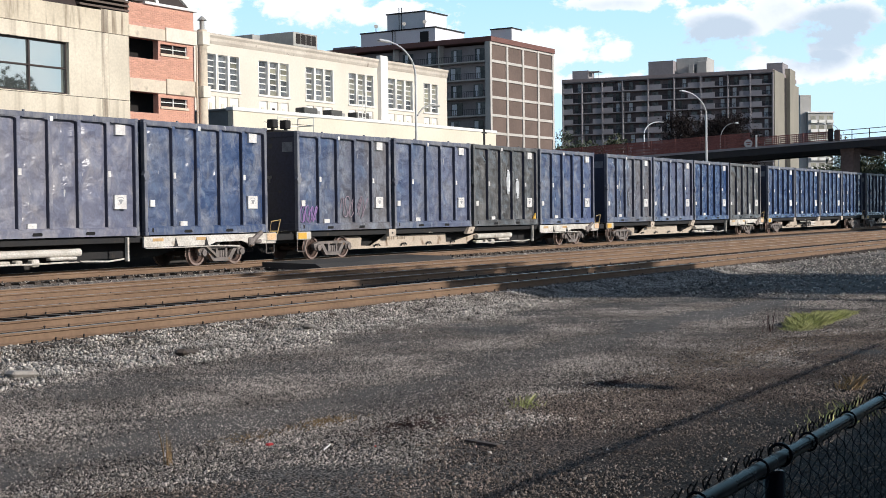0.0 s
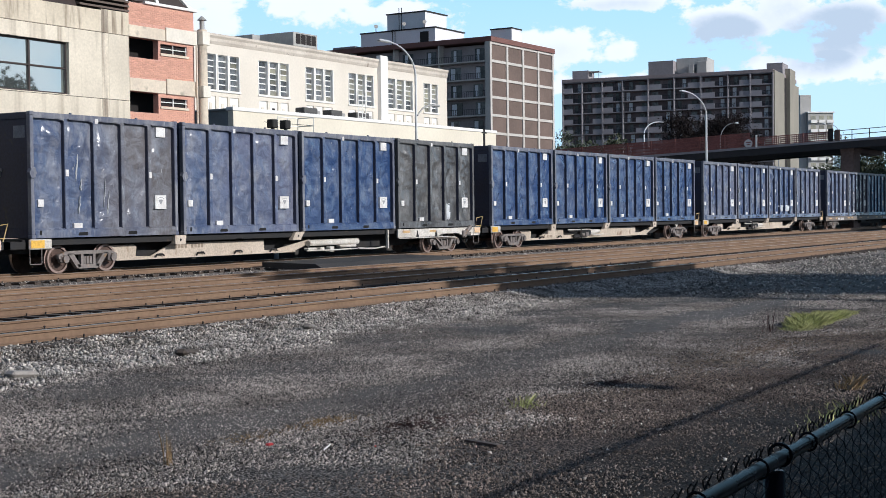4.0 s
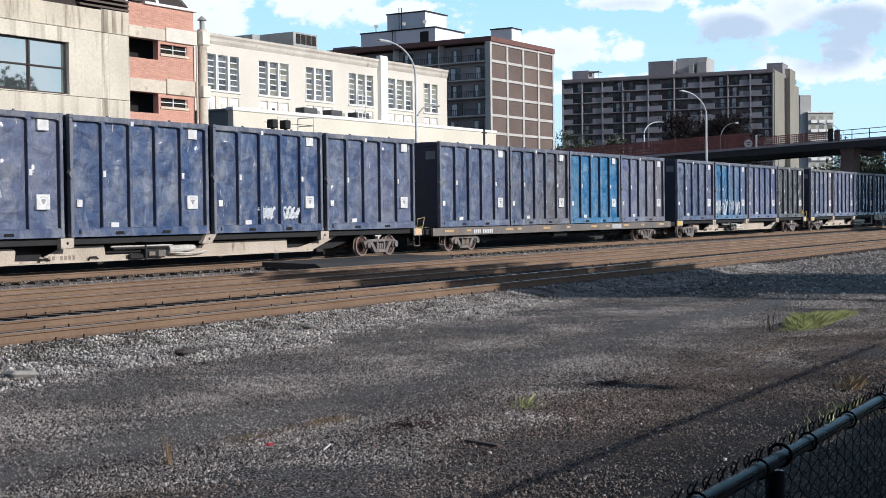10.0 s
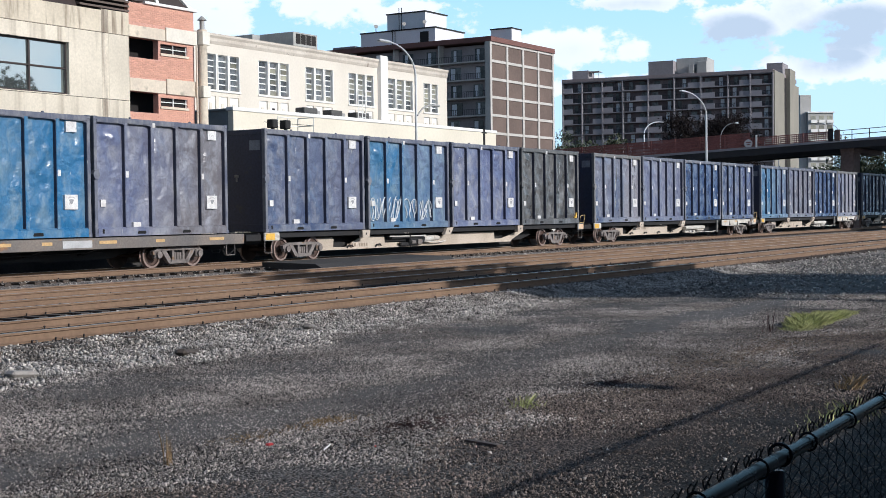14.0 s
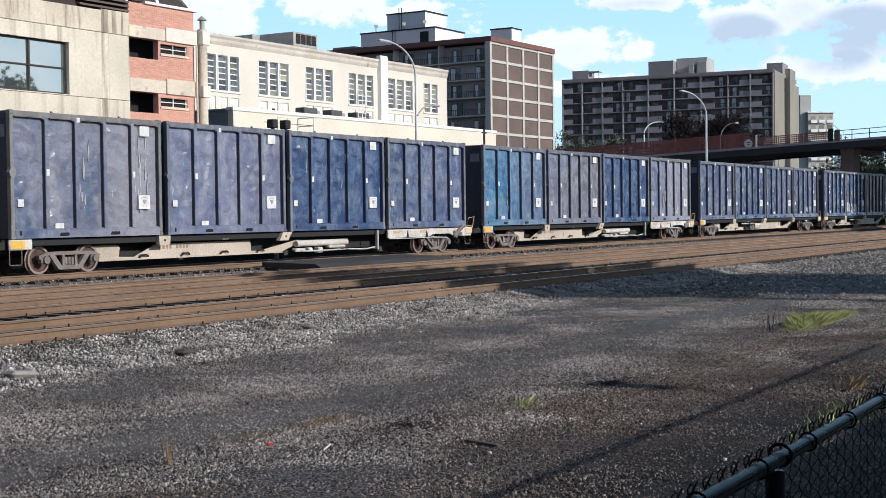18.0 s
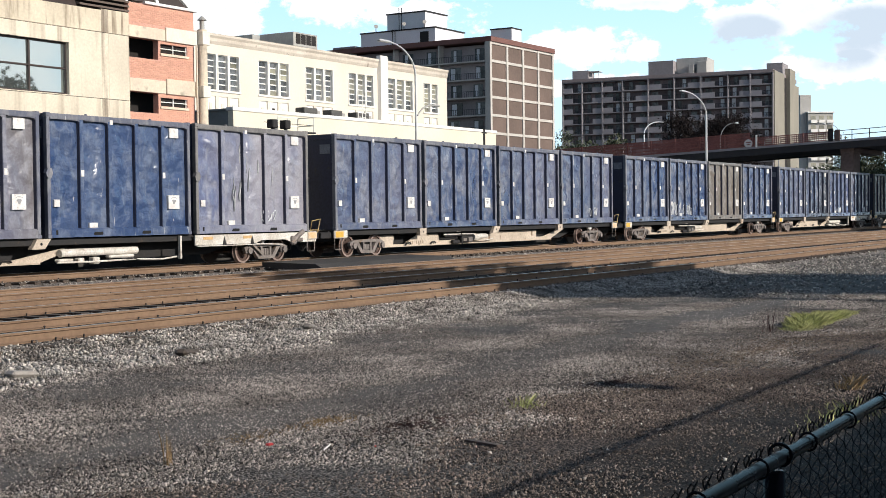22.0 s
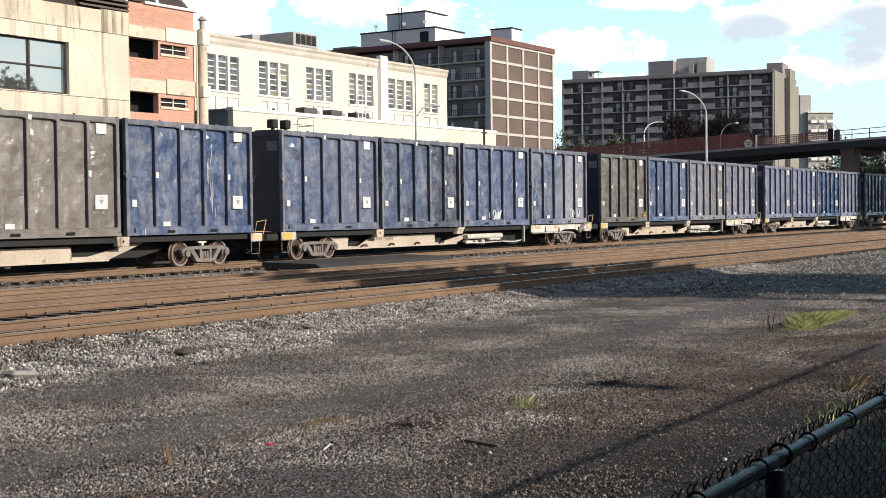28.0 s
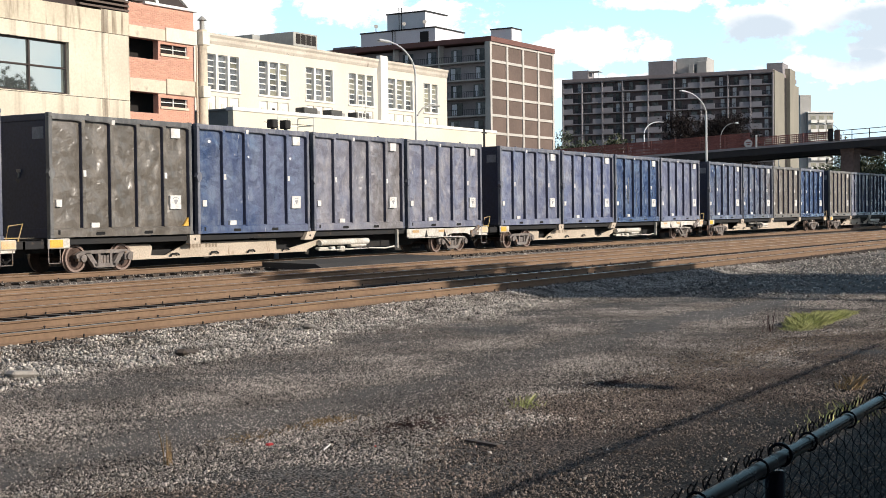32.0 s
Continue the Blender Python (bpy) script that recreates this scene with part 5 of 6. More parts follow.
part("cornice", Form().prism([(YW - 0.02, 13.35), (YW - 0.1, 13.55), (YW - 0.1, 13.75), (YW - 0.2, 13.9), (YW - 0.2, 14.05), (YW + 0.5, 14.05), (YW + 0.5, 13.35)], 63.5, 101.05, "x"), CORNICE, g, "weathered cornice")
rg = random.Random(8)
for k, h in enumerate(holes):
    wd = part("window", Form().box(h[0], h[1], YW + 0.34, YW + 0.36, h[2], h[3]), VOID, g, "steel sash window with white bars")
    bars = 6
    for j in range(bars):
        z0 = h[2] + (h[3] - h[2]) * j / bars
        z1 = h[2] + (h[3] - h[2]) * (j + 1) / bars
        warm = rg.random() < (0.08 if k < 4 else 0.6 if j > 1 else 0.15)
        part("pane", Form().box(h[0] + 0.04, h[1] - 0.04, YW + 0.22, YW + 0.25, z0 + 0.015, z1 - 0.035), GLASS_WARM if warm else GLASS_DARK, wd)
        part("glazing_bar", Form().box(h[0], h[1], YW + 0.14, YW + 0.26, z1 - 0.055, z1 + 0.015), WHITE_TRIM, wd)
    part("jamb", Form().box(h[0] - 0.06, h[0] + 0.03, YW - 0.03, YW + 0.26, h[2] - 0.05, h[3]), WHITE_TRIM, wd)
    part("jamb", Form().box(h[1] - 0.03, h[1] + 0.06, YW - 0.03, YW + 0.26, h[2] - 0.05, h[3]), WHITE_TRIM, wd)
    part("sill", Form().slab(h[0] - 0.1, h[1] + 0.1, YW - 0.1, YW + 0.2, h[2] - 0.16, h[2] - 0.03, 0.02), WHITE_TRIM, wd)
for k, h in enumerate(low):
    d = part("infill_panel", Form().box(h[0], h[1], YW + 0.1, YW + 0.3, h[2], h[3]), WHITE_TRIM, g, "white infill panel with a narrow slot")
    part("slot", Form().box((h[0] + h[1]) / 2 - 0.14, (h[0] + h[1]) / 2 + 0.14, YW + 0.06, YW + 0.12, h[2] + 0.2, h[3] - 0.45), VOID if k == 4 else WHITE_WALL, d)
part("pilaster", Form().slab(90.5, 91.5, YW - 0.35, YW + 0.1, GROUND, 14.35, 0.03), WHITE_TRIM, g, "white square duct up the wall")
for x0, x1, y0, z1, nm in ((86.0, 88.6, 71.0, 16.3, 0), (84.9, 88.0, 66.0, 16.0, 1)):
    hv = thing("rooftop_unit", "grey metal rooftop air handling unit", "air handler", "rooftop units", at=(x0, y0, 13.9))
    part("casing", Form().slab(0, x1 - x0, 0, 3.4, 1.0 if nm else 0, z1 - 13.9, 0.04), HVAC, hv)
    if nm:
        for i in range(4):
            part("grille", Form().slab(0.3 + i * 0.66, 0.86 + i * 0.66, -0.04, 0.05, 1.2, 1.98, 0.02), VOID, hv)
        for i in range(5):
            part("leg", Form().box(0.1 + i * 0.66, 0.26 + i * 0.66, 0.1, 0.3, 0, 1.02), HVAC, hv)
# low cream annexe in front of it
YC = 54.0
g = thing("cream_annexe", "low pale yellow flat-roofed annexe with white coping", "building")
part("wall", Form().box(63.5, 95.4, YC, YC + 0.4, GROUND, 8.05), CREAM_WALL, g)
# end walls grey where the front is cream: their shade, painted in
part("end_wall", Form().box(63.5, 63.8, YC + 0.4, YW - 0.05, GROUND, 8.05), GREY_WALL, g, "end wall painted grey for its shade")
part("end_wall", Form().box(95.1, 95.4, YC + 0.4, YW - 0.05, GROUND, 8.05), GREY_WALL, g)
part("roof", Form().box(63.8, 95.1, YC + 0.4, YW - 0.05, 7.6, 7.8), GREY_WALL, g)
part("coping", Form().slab(63.4, 95.5, YC - 0.08, YC + 0.5, 8.05, 8.28, 0.03), WHITE_TRIM, g, "white coping")
part("coping", Form().slab(63.4, 63.9, YC + 0.5, YW - 0.05, 8.05, 8.2, 0.03), GREY_WALL, g)
for x0, x1 in ((74.4, 76.3), (77.5, 79.2), (80.5, 82.5)):
    a = thing("condenser_unit", "small dark rooftop condenser unit", "air conditioner", "condensers on the annexe", at=(x0, 57.0, 7.8))
    part("casing", Form().slab(0, x1 - x0 - 0.4, 0, 0.8, 0.1, 1.25, 0.04), CONDENSER, a, "dark finned condenser casing")
    part("side_duct", Form().slab(x1 - x0 - 0.4, x1 - x0, 0.05, 0.75, 0.1, 1.1, 0.04), HVAC, a)
ld = thing("roof_ladder", "thin galvanised cage ladder on the annexe", "ladder", at=(79.3, 56.0, 7.8))
for x in (0, 0.5, 0.9):
    part("stile", Form().tube([(x, 0, 0), (x, 0, 2.6)], 0.03, 6), WHITE_TRIM, ld)
for i in range(8):
    part("rung", Form().tube([(0, 0, 0.2 + i * 0.3), (0.9, 0, 0.2 + i * 0.3)], 0.02, 5), WHITE_TRIM, ld)

# signal bridge bracket behind the train: two dark heads and a white guard rail
sg = thing("signal_mast", "steel signal mast with two black heads and white guard rail", "railway signal", at=(45.3, 36.0, 0))
part("mast", Form().tube([(0, 0.3, GROUND), (0, 0.3, 5.3)], 0.1, 10), GALV, sg)
part("platform", Form().slab(-0.8, 2.1, -0.3, 0.7, 5.2, 5.27, 0.01), STEEL_DARK, sg)
for x in (-0.4, 0.45):
    h = part("signal_head", Form().slab(x - 0.17, x + 0.17, -0.1, 0.25, 5.36, 5.72, 0.03), STEEL_DARK, sg, "black signal head")
    part("foot", Form().slab(x - 0.06, x + 0.06, 0, 0.12, 5.26, 5.38, 0.01), STEEL_DARK, h)
for z in (5.55, 5.9):
    part("guard_rail", Form().tube([(0.6, 0.6, z), (2.0, 0.6, z), (2.0, -0.25, z)], 0.022, 6), WHITE_TRIM, sg)
for p in ((0.6, 0.6), (1.3, 0.6), (2.0, 0.6), (2.0, -0.25)):
    part("guard_post", Form().tube([(*p, 5.25), (*p, 5.9)], 0.022, 6), WHITE_TRIM, sg)
part("whip", Form().tube([(-0.8, 0.2, 5.6), (2.6, 0.2, 5.6)], 0.012, 5), STEEL_DARK, sg)
pl = thing("utility_post", "slim dark steel post by the annexe corner", "post", at=(86.6, 50.0, 0))
part("shaft", Form().tube([(0, 0, GROUND), (0, 0, 7.8)], 0.08, 8), STEEL_DARK, pl)
part("bracket", Form().slab(-0.3, 0.3, -0.05, 0.05, 7.5, 7.62, 0.01), STEEL_DARK, pl)

# brown apartment tower
XT, YT = 182.3, 104.0
XE, YE, ZT = 203.0, 175.0, 27.9
g = thing("brown_tower", "brown brick apartment tower with pale concrete frame and balconies", "apartment building")
part("wall_body", Form().box(XT + 1.6, XE, YT + 0.6, YE, GROUND, ZT - 0.4), TOWER_BROWN, g)
part("roof_edge", Form().box(XT - 0.3, XE + 0.3, YT - 0.3, YE, ZT, ZT + 0.75), PARAPET, g, "maroon roof edge")
FH, FB = 2.76, 27.75
for i in range(5):
    x = XT + (XE - XT) * i / 4
    part("frame_column", Form().box(x - 0.28, x + 0.28, YT - 0.1, YT + 0.7, GROUND, ZT), TOWER_GRID, g)
for j in range(11):
    z = FB - j * FH
    if z > 0:
        part("frame_beam", Form().box(XT - 0.25, XE + 0.25, YT - 0.06, YT + 0.7, z - 0.22, z + 0.18), TOWER_GRID, g)
for i in range(4):
    for j in range(10):
        x0 = XT + (XE - XT) * i / 4
        x1 = XT + (XE - XT) * (i + 1) / 4
        z1 = FB - j * FH
        part("wall_panel", Form().box(x0 + 0.28, x1 - 0.28, YT + 0.1, YT + 0.5, z1 - FH + 0.18, z1 - 0.22), TOWER_BROWN, g)
# balcony side facing along the tracks
rg = random.Random(4)
for j in range(10):
    z = FB - (j + 1) * FH
    part("floor_slab", Form().box(XT - 0.1, XT + 1.7, YT + 0.7, YE, z - 0.12, z + 0.1), TOWER_GRID, g)
for i in range(9):
    y = YT + 0.9 + i * 8.4
    part("fin", Form().box(XT + 0.0, XT + 1.6, y - 0.12, y + 0.12, GROUND, ZT), TOWER_GRID, g)
for i in range(6):
    for j in range(8):
        z = FB - (j + 1) * FH
        y0 = YT + 0.9 + i * 8.4
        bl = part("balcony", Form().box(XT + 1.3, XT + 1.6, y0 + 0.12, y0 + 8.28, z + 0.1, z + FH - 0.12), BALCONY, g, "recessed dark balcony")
        part("rail", Form().box(XT + 0.0, XT + 0.05, y0 + 0.12, y0 + 8.28, z + 0.95, z + 1.02), RAILING, bl)
        bars = Form()
        for q in range(21):
            bars.box(XT + 0.01, XT + 0.04, y0 + 0.2 + q * 0.4, y0 + 0.26 + q * 0.4, z + 0.1, z + 0.95)
        tagged(part("balcony_grille", bars, RAILING, bl), kind="stuff")
        for yy, wd in ((y0 + 1.0 + rg.uniform(-0.3, 0.3), 1.7), (y0 + 5.2 + rg.uniform(-0.4, 0.4), 2.0)):
            part("door", Form().box(XT + 1.22, XT + 1.3, yy, yy + wd, z + 0.15, z + 2.15), GLASS_DARK, bl)
            part("curtain", Form().box(XT + 1.18, XT + 1.22, yy + wd * 0.5, yy + wd * rg.uniform(0.7, 0.95), z + 0.3, z + 2.0), PENTHOUSE, bl)
# penthouses and dishes
ph = thing("penthouse", "pale grey metal-clad rooftop plant rooms in two steps", "rooftop structure")
part("lower_room", Form().box(186.0, 195.0, 116.2, 130.6, ZT, 31.35), PENTHOUSE, ph)
part("lower_cap", Form().box(185.85, 195.15, 116.05, 130.75, 31.35, 31.55), STEEL_DARK, ph)
part("upper_room", Form().box(188.0, 194.6, 119.3, 126.7, 31.5, 34.4), PENTHOUSE, ph)
part("upper_cap", Form().box(187.85, 194.75, 119.15, 126.85, 34.4, 34.6), STEEL_DARK, ph)
part("door", Form().box(185.9, 186.02, 117.4, 119.0, ZT + 0.8, 30.9), STEEL_DARK, ph)
part("side_room", Form().box(192.0, 195.2, 105.6, 109.4, ZT, 31.0), PENTHOUSE, ph)
part("side_cap", Form().box(191.85, 195.35, 105.5, 109.5, 31.0, 31.2), STEEL_DARK, ph)
part("small_box", Form().box(185.5, 189, 131.5, 136, ZT, 29.5), GREY_WALL, ph)
for y in (118.6, 122.5, 128):
    d = thing("satellite_dish", "small grey satellite dish on the tower roof", "satellite dish", "dishes on the tower", at=(186.6, y, 31.55))
    part("post", Form().tube([(0, 0, 0), (0, 0, 0.9)], 0.06, 6), STEEL_DARK, d)
    part("bowl", Form().tube([(-0.25, -0.2, 0.95), (-0.1, -0.08, 0.92), (0, 0, 0.9)], 0.33, 12, 0.1), HVAC, d)
for y in (123.8, 124.3):
    part("conduit", Form().tube([(185.9, y, ZT), (185.9, y, 31.6), (187.9, y, 31.7), (187.9, y, 35.4)], 0.08, 5), STEEL_DARK, ph)

# long balcony block farther off
XF, YN, YF, ZF = 312.0, 104.5, 157.2, 34.36
g = thing("balcony_block", "long taupe concrete apartment block with rows of balconies", "apartment building")
part("wall_body", Form().box(XF + 1.8, XF + 33, YN + 0.5, YF - 0.2, GROUND, ZF), SLAB, g)
part("roof_slab", Form().box(XF - 0.3, XF + 33.2, YN, YF, ZF, ZF + 0.78), ROOF_EDGE, g, "brown roof edge")
part("end_wall", Form().box(XF + 0.3, XF + 13.5, YN - 0.3, YN + 0.5, GROUND, ZF + 0.6), ENDWALL, g, "sunlit olive-beige end wall")
part("stair_tower", Form().box(XF + 17.5, XF + 25.5, YN - 1.0, YN + 5, GROUND, ZF + 2.4), ENDWALL, g)
part("stair_slot", Form().box(XF + 13.5, XF + 17.5, YN - 0.1, YN + 0.4, GROUND, ZF), VOID, g)
part("end_wall", Form().box(XF + 25.5, XF + 33, YN - 0.6, YN + 0.4, GROUND, ZF - 1), ENDWALL, g)
FINS = [104.6, 109.9, 115.3, 121.9, 128.45, 134.97, 141.45, 146.7, 152.0, 157.05]
NCOL, FH2 = 9, 2.63
for y in FINS:
    part("fin", Form().box(XF - 0.25, XF + 1.8, y - 0.15, y + 0.15, GROUND, ZF), SLAB, g)
for j in range(13):
    z = ZF - j * FH2
    if z > 0:
        part("floor_slab", Form().box(XF - 0.15, XF + 1.8, YN, YF, z - 0.22, z + 0.05), SLAB, g)
rg = random.Random(6)
for i in range(NCOL):
    for j in range(8):
        z = ZF - (j + 1) * FH2
        y0, y1 = FINS[i] + 0.16, FINS[i + 1] - 0.16
        ym = y0 + (y1 - y0) * 0.48
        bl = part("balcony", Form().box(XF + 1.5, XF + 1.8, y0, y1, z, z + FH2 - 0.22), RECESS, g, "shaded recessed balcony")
        a, b = (y0, ym) if i % 2 else (ym, y1)
        part("parapet", Form().box(XF - 0.08, XF + 0.1, a, b, z, z + 1.15), PARAPET_GREY, bl, "pale grey balcony parapet")
        c0, c1 = (ym, y1) if i % 2 else (y0, ym)
        rl = Form().box(XF, XF + 0.05, c0, c1, z + 0.95, z + 1.03)
        for q in range(8):
            yy = c0 + (c1 - c0) * (q + 0.5) / 8
            rl.box(XF, XF + 0.04, yy - 0.04, yy + 0.04, z, z + 0.95)
        tagged(part("railing", rl, RAILING, bl), kind="stuff")
        yy = c0 + (c1 - c0) * rg.uniform(0.2, 0.6)
        part("door", Form().box(XF + 1.4, XF + 1.5, yy, yy + 0.9, z + 0.1, z + 2.2), PENTHOUSE if rg.random() < 0.45 else GLASS_DARK, bl)
        yy = a + (b - a) * rg.uniform(0.1, 0.4)
        part("window", Form().box(XF + 1.4, XF + 1.5, yy, yy + 1.5, z + 1.0, z + 2.1), GLASS_DARK, bl)
for nm, y0, y1, x0, x1, z1 in (("plant_room", 128.9, 135.1, 1, 8, 38.6), ("plant_room", 121.2, 128.8, 4, 12, 39.3), ("roof_cabin", 150.6, 154.8, 1, 6, 37.3), ("roof_cabin", 104.7, 108.6, 14, 22, 38.0)):
    part(nm, Form().box(XF + x0, XF + x1, y0, y1, ZF + 0.8, z1), PALE_BLOCK if y0 == 121.2 else SLAB, g)
TURN = Matrix.Translation((XF, YF, 0)) @ Matrix.Rotation(radians(8), 4, "Z") @ Matrix.Translation((-XF, -YF, 0))
g.matrix_basis = TURN
for y0, y1, z1 in ((120.9, 123.3, 38.2), (124.0, 125.4, 37.6)):
    part("roof_plant", Form().slab(XF + 2.2, XF + 3.9, y0, y1, ZF + 0.78, z1, 0.1), PALE_BLOCK, g, "pale rooftop plant")
for y in (148.0, 149.4, 150.5):
    part("canopy_post", Form().box(XF + 1.4, XF + 1.5, y - 0.06, y + 0.06, ZF + 0.78, 36.9), PALE_BLOCK, g)
part("canopy", Form().box(XF + 1.0, XF + 4.0, 147.8, 150.6, 36.9, 37.05), PALE_BLOCK, g, "thin pale roof canopy")
g = thing("pale_block", "distant pale apartment block with balconies", "apartment building", at=(424, 121.5, 0))
part("wall_body", Form().box(0, 5, -1, 7, GROUND, 31.4), PALE_BLOCK, g)
part("stair_tower", Form().box(1.5, 5, 5.5, 9.0, GROUND, 37), PALE_BLOCK, g)
part("roof_slab", Form().box(-0.6, 5.2, -1.3, 7.3, 31.4, 31.75), WHITE_TRIM, g)
for j in range(7):
    z = 30.6 - j * 2.9
    for i in range(3):
        y0 = -0.8 + i * 2.6
        bl = part("balcony", Form().slab(-0.9, 0, y0, y0 + 2.1, z - 2.3, z - 1.4, 0.03), WHITE_TRIM, g, "white balcony front")
        part("window", Form().box(-0.05, 0.05, y0 + 0.2, y0 + 1.8, z - 1.3, z - 0.1), GLASS_WARM, bl)
    for i in range(2):
        part("side_window", Form().box(0.6 + i * 2.2, 1.9 + i * 2.2, -1.05, -0.98, z - 1.4, z - 0.2), GLASS_WARM, g)
g.matrix_basis = pose(424, 121.5, 0, 0, 0, 38)

# road bridge climbing over the tracks
XB, SL, ZB0 = 120.0, -0.0417, 8.945
zb = lambda y: ZB0 + SL * y
g = thing("road_bridge", "dark steel road bridge on brown piers with a red mesh fence", "bridge")
part("girder", Form().prism([(-60, zb(-60)), (105, zb(105)), (105, zb(105) - 0.6), (-60, zb(-60) - 0.6)], XB, XB + 0.5, "x"), BRIDGE, g)
part("girder", Form().prism([(-60, zb(-60)), (105, zb(105)), (105, zb(105) - 0.6), (-60, zb(-60) - 0.6)], XB + 10.5, XB + 11, "x"), BRIDGE, g)
part("deck", Form().prism([(-60, zb(-60) - 0.1), (105, zb(105) - 0.1), (105, zb(105) - 0.5), (-60, zb(-60) - 0.5)], XB + 0.5, XB + 10.5, "x"), BRIDGE, g)
part("kerb", Form().prism([(-60, zb(-60) + 0.18), (105, zb(105) + 0.18), (105, zb(105) - 0.02), (-60, zb(-60) - 0.02)], XB - 0.12, XB + 0.4, "x"), SLAB, g, "pale concrete kerb")
for y in (33.1, 62.0, 4.0, 88):
    part("cap_beam", Form().slab(XB + 0.55, XB + 10.4, y - 0.6, y + 0.6, zb(y) - 0.95, zb(y) - 0.52, 0.03), PIER, g)
    part("pier", Form().slab(XB + 0.6, XB + 2.8, y - 0.55, y + 0.55, GROUND, zb(y) - 0.5, 0.05), PIER, g, "brown concrete pier")
# red mesh screen fence
ys = 92.0
while ys > 36.0:
    TALL = 1.42 if ys > 42 else 0.95
    part("fence_post", Form().box(XB - 0.06, XB + 0.02, ys - 0.05, ys + 0.05, zb(ys) + 0.15, zb(ys) + TALL + 0.08), RED_MESH, g)
    mesh_bars = Form()
    for q in range(24 if TALL > 1 else 12):
        y = ys - q * (0.1 if TALL > 1 else 0.2)
        mesh_bars.box(XB - 0.03, XB - 0.01, y - 0.055, y + 0.01, zb(y) + 0.2, zb(y) + TALL)
    for q in range(5):
        zz = 0.2 + q * (TALL - 0.24) / 4
        mesh_bars.prism([(ys, zb(ys) + zz), (ys - 2.4, zb(ys - 2.4) + zz), (ys - 2.4, zb(ys - 2.4) + zz + 0.08), (ys, zb(ys) + zz + 0.08)], XB - 0.035, XB - 0.02, "x")
    tagged(part("mesh_screen", mesh_bars, RED_MESH, g, "red wire mesh screen"), kind="stuff")
    ys -= 2.4
for z in (0.55, 0.95):
    part("hand_rail", Form().prism([(-60, zb(-60) + z), (34.5, zb(34.5) + z), (34.5, zb(34.5) + z + 0.06), (-60, zb(-60) + z + 0.06)], XB - 0.03, XB + 0.03, "x"), PIER, g)
for i in range(30):
    y = 34 - i * 1.5
    part("rail_post", Form().box(XB - 0.03, XB + 0.03, y - 0.03, y + 0.03, zb(y) + 0.1, zb(y) + 1.0), PIER, g)
for x, y, z0, z1, w, mt, lb in ((XB - 0.2, 34.3, 0.1, 1.22, 0.45, STEEL_DARK, "dark back of a road sign"), (XB - 0.2, 33.7, 0.1, 1.08, 0.42, PIER, "brown back of a road sign"), (XB - 0.2, 41.0, 0.1, 1.2, 0.16, GALV, "slim grey panel")):
    solid("road_sign", Form().slab(x, x + 0.1, y - w / 2, y + w / 2, zb(y) + z0, zb(y) + z1, 0.02), mt, lb + " standing on the bridge", "road sign", "panels on the bridge")
sn = thing("round_sign", "white and red round road sign on the mesh fence", "road sign", at=(XB - 0.06, 41.76, zb(41.7) + 0.5))
part("disc", Form().tube([(0, 0, 0), (-0.04, 0, 0)], 0.38, 16), PLACARD, sn)
part("ring_mark", Form().box(-0.06, -0.04, -0.22, 0.24, 0.06, 0.14), RED_MESH, sn)
part("ring_mark", Form().box(-0.06, -0.04, -0.14, 0.14, -0.14, -0.06), RED_MESH, sn)
sn = thing("amber_sign", "amber and red lettered sign on the mesh fence", "road sign", at=(XB - 0.06, 39.85, zb(40) + 0.5))
part("board", Form().slab(-0.05, 0, -0.36, 0.36, -0.36, 0.38, 0.02), RED_MESH, sn)
for z in (0.18, 0.0, -0.2):
    part("text_bar", Form().box(-0.07, -0.05, -0.3, 0.3, z, z + 0.12), CREAM, sn)

# street lamps
def street_lamp(x, y, base, top, reach, side=(-1, 0), r=0.11):
    """A tapered steel pole with a curved arm."""
    l = thing("street_lamp", "galvanised street lamp with a curved arm", "street lamp", "street lamps", at=(x, y, base))
    h = top - base
    part("pole", Form().tube([(0, 0, 0), (0, 0, h * 0.4), (0, 0, h - 1.6)], r, 10, r * 0.7), GALV, l)
    path = [(side[0] * reach * (1 - math.cos(a)), side[1] * reach * (1 - math.cos(a)), h - 1.65 + 1.6 * math.sin(a)) for a in [radians(q) for q in range(0, 91, 10)]]
    part("arm", Form().tube(path, r * 0.65, 8, r * 0.45), GALV, l)
    ex, ey = side[0] * reach, side[1] * reach
    part("lamp_head", Form().slab(ex + side[0] * 0.5 - 0.28, ex + side[0] * 0.1 + 0.28, ey + side[1] * 0.3 - 0.12, ey + side[1] * 0.3 + 0.12, h - 0.13, h + 0.0, 0.045), GALV, l)
    return l


lamp = street_lamp(62.0, 40.0, GROUND, 10.75, 2.7, r=0.085)
part("lower_arm", Form().tube([(0.0, -0.1, 7.3), (0.5, -0.1, 7.7), (1.1, -0.1, 7.9), (2.2, -0.1, 7.95)], 0.045, 8, 0.06), HVAC, lamp, "dull grey lower arm")
street_lamp(104.9, 40.0, GROUND, 11.0, 4.6)
street_lamp(131.7, 57.0, GROUND, 11.2, 4.6, (1, 0))
street_lamp(121.2, 44.9, zb(45) - 0.12, 9.75, 1.3, (0, -1), 0.06)
street_lamp(121.2, 33.75, zb(34) - 0.12, 9.3, 1.2, (0, 1), 0.05)
street_lamp(200.0, 65.0, GROUND, 12.4, 1.5, (0, -1), 0.08)
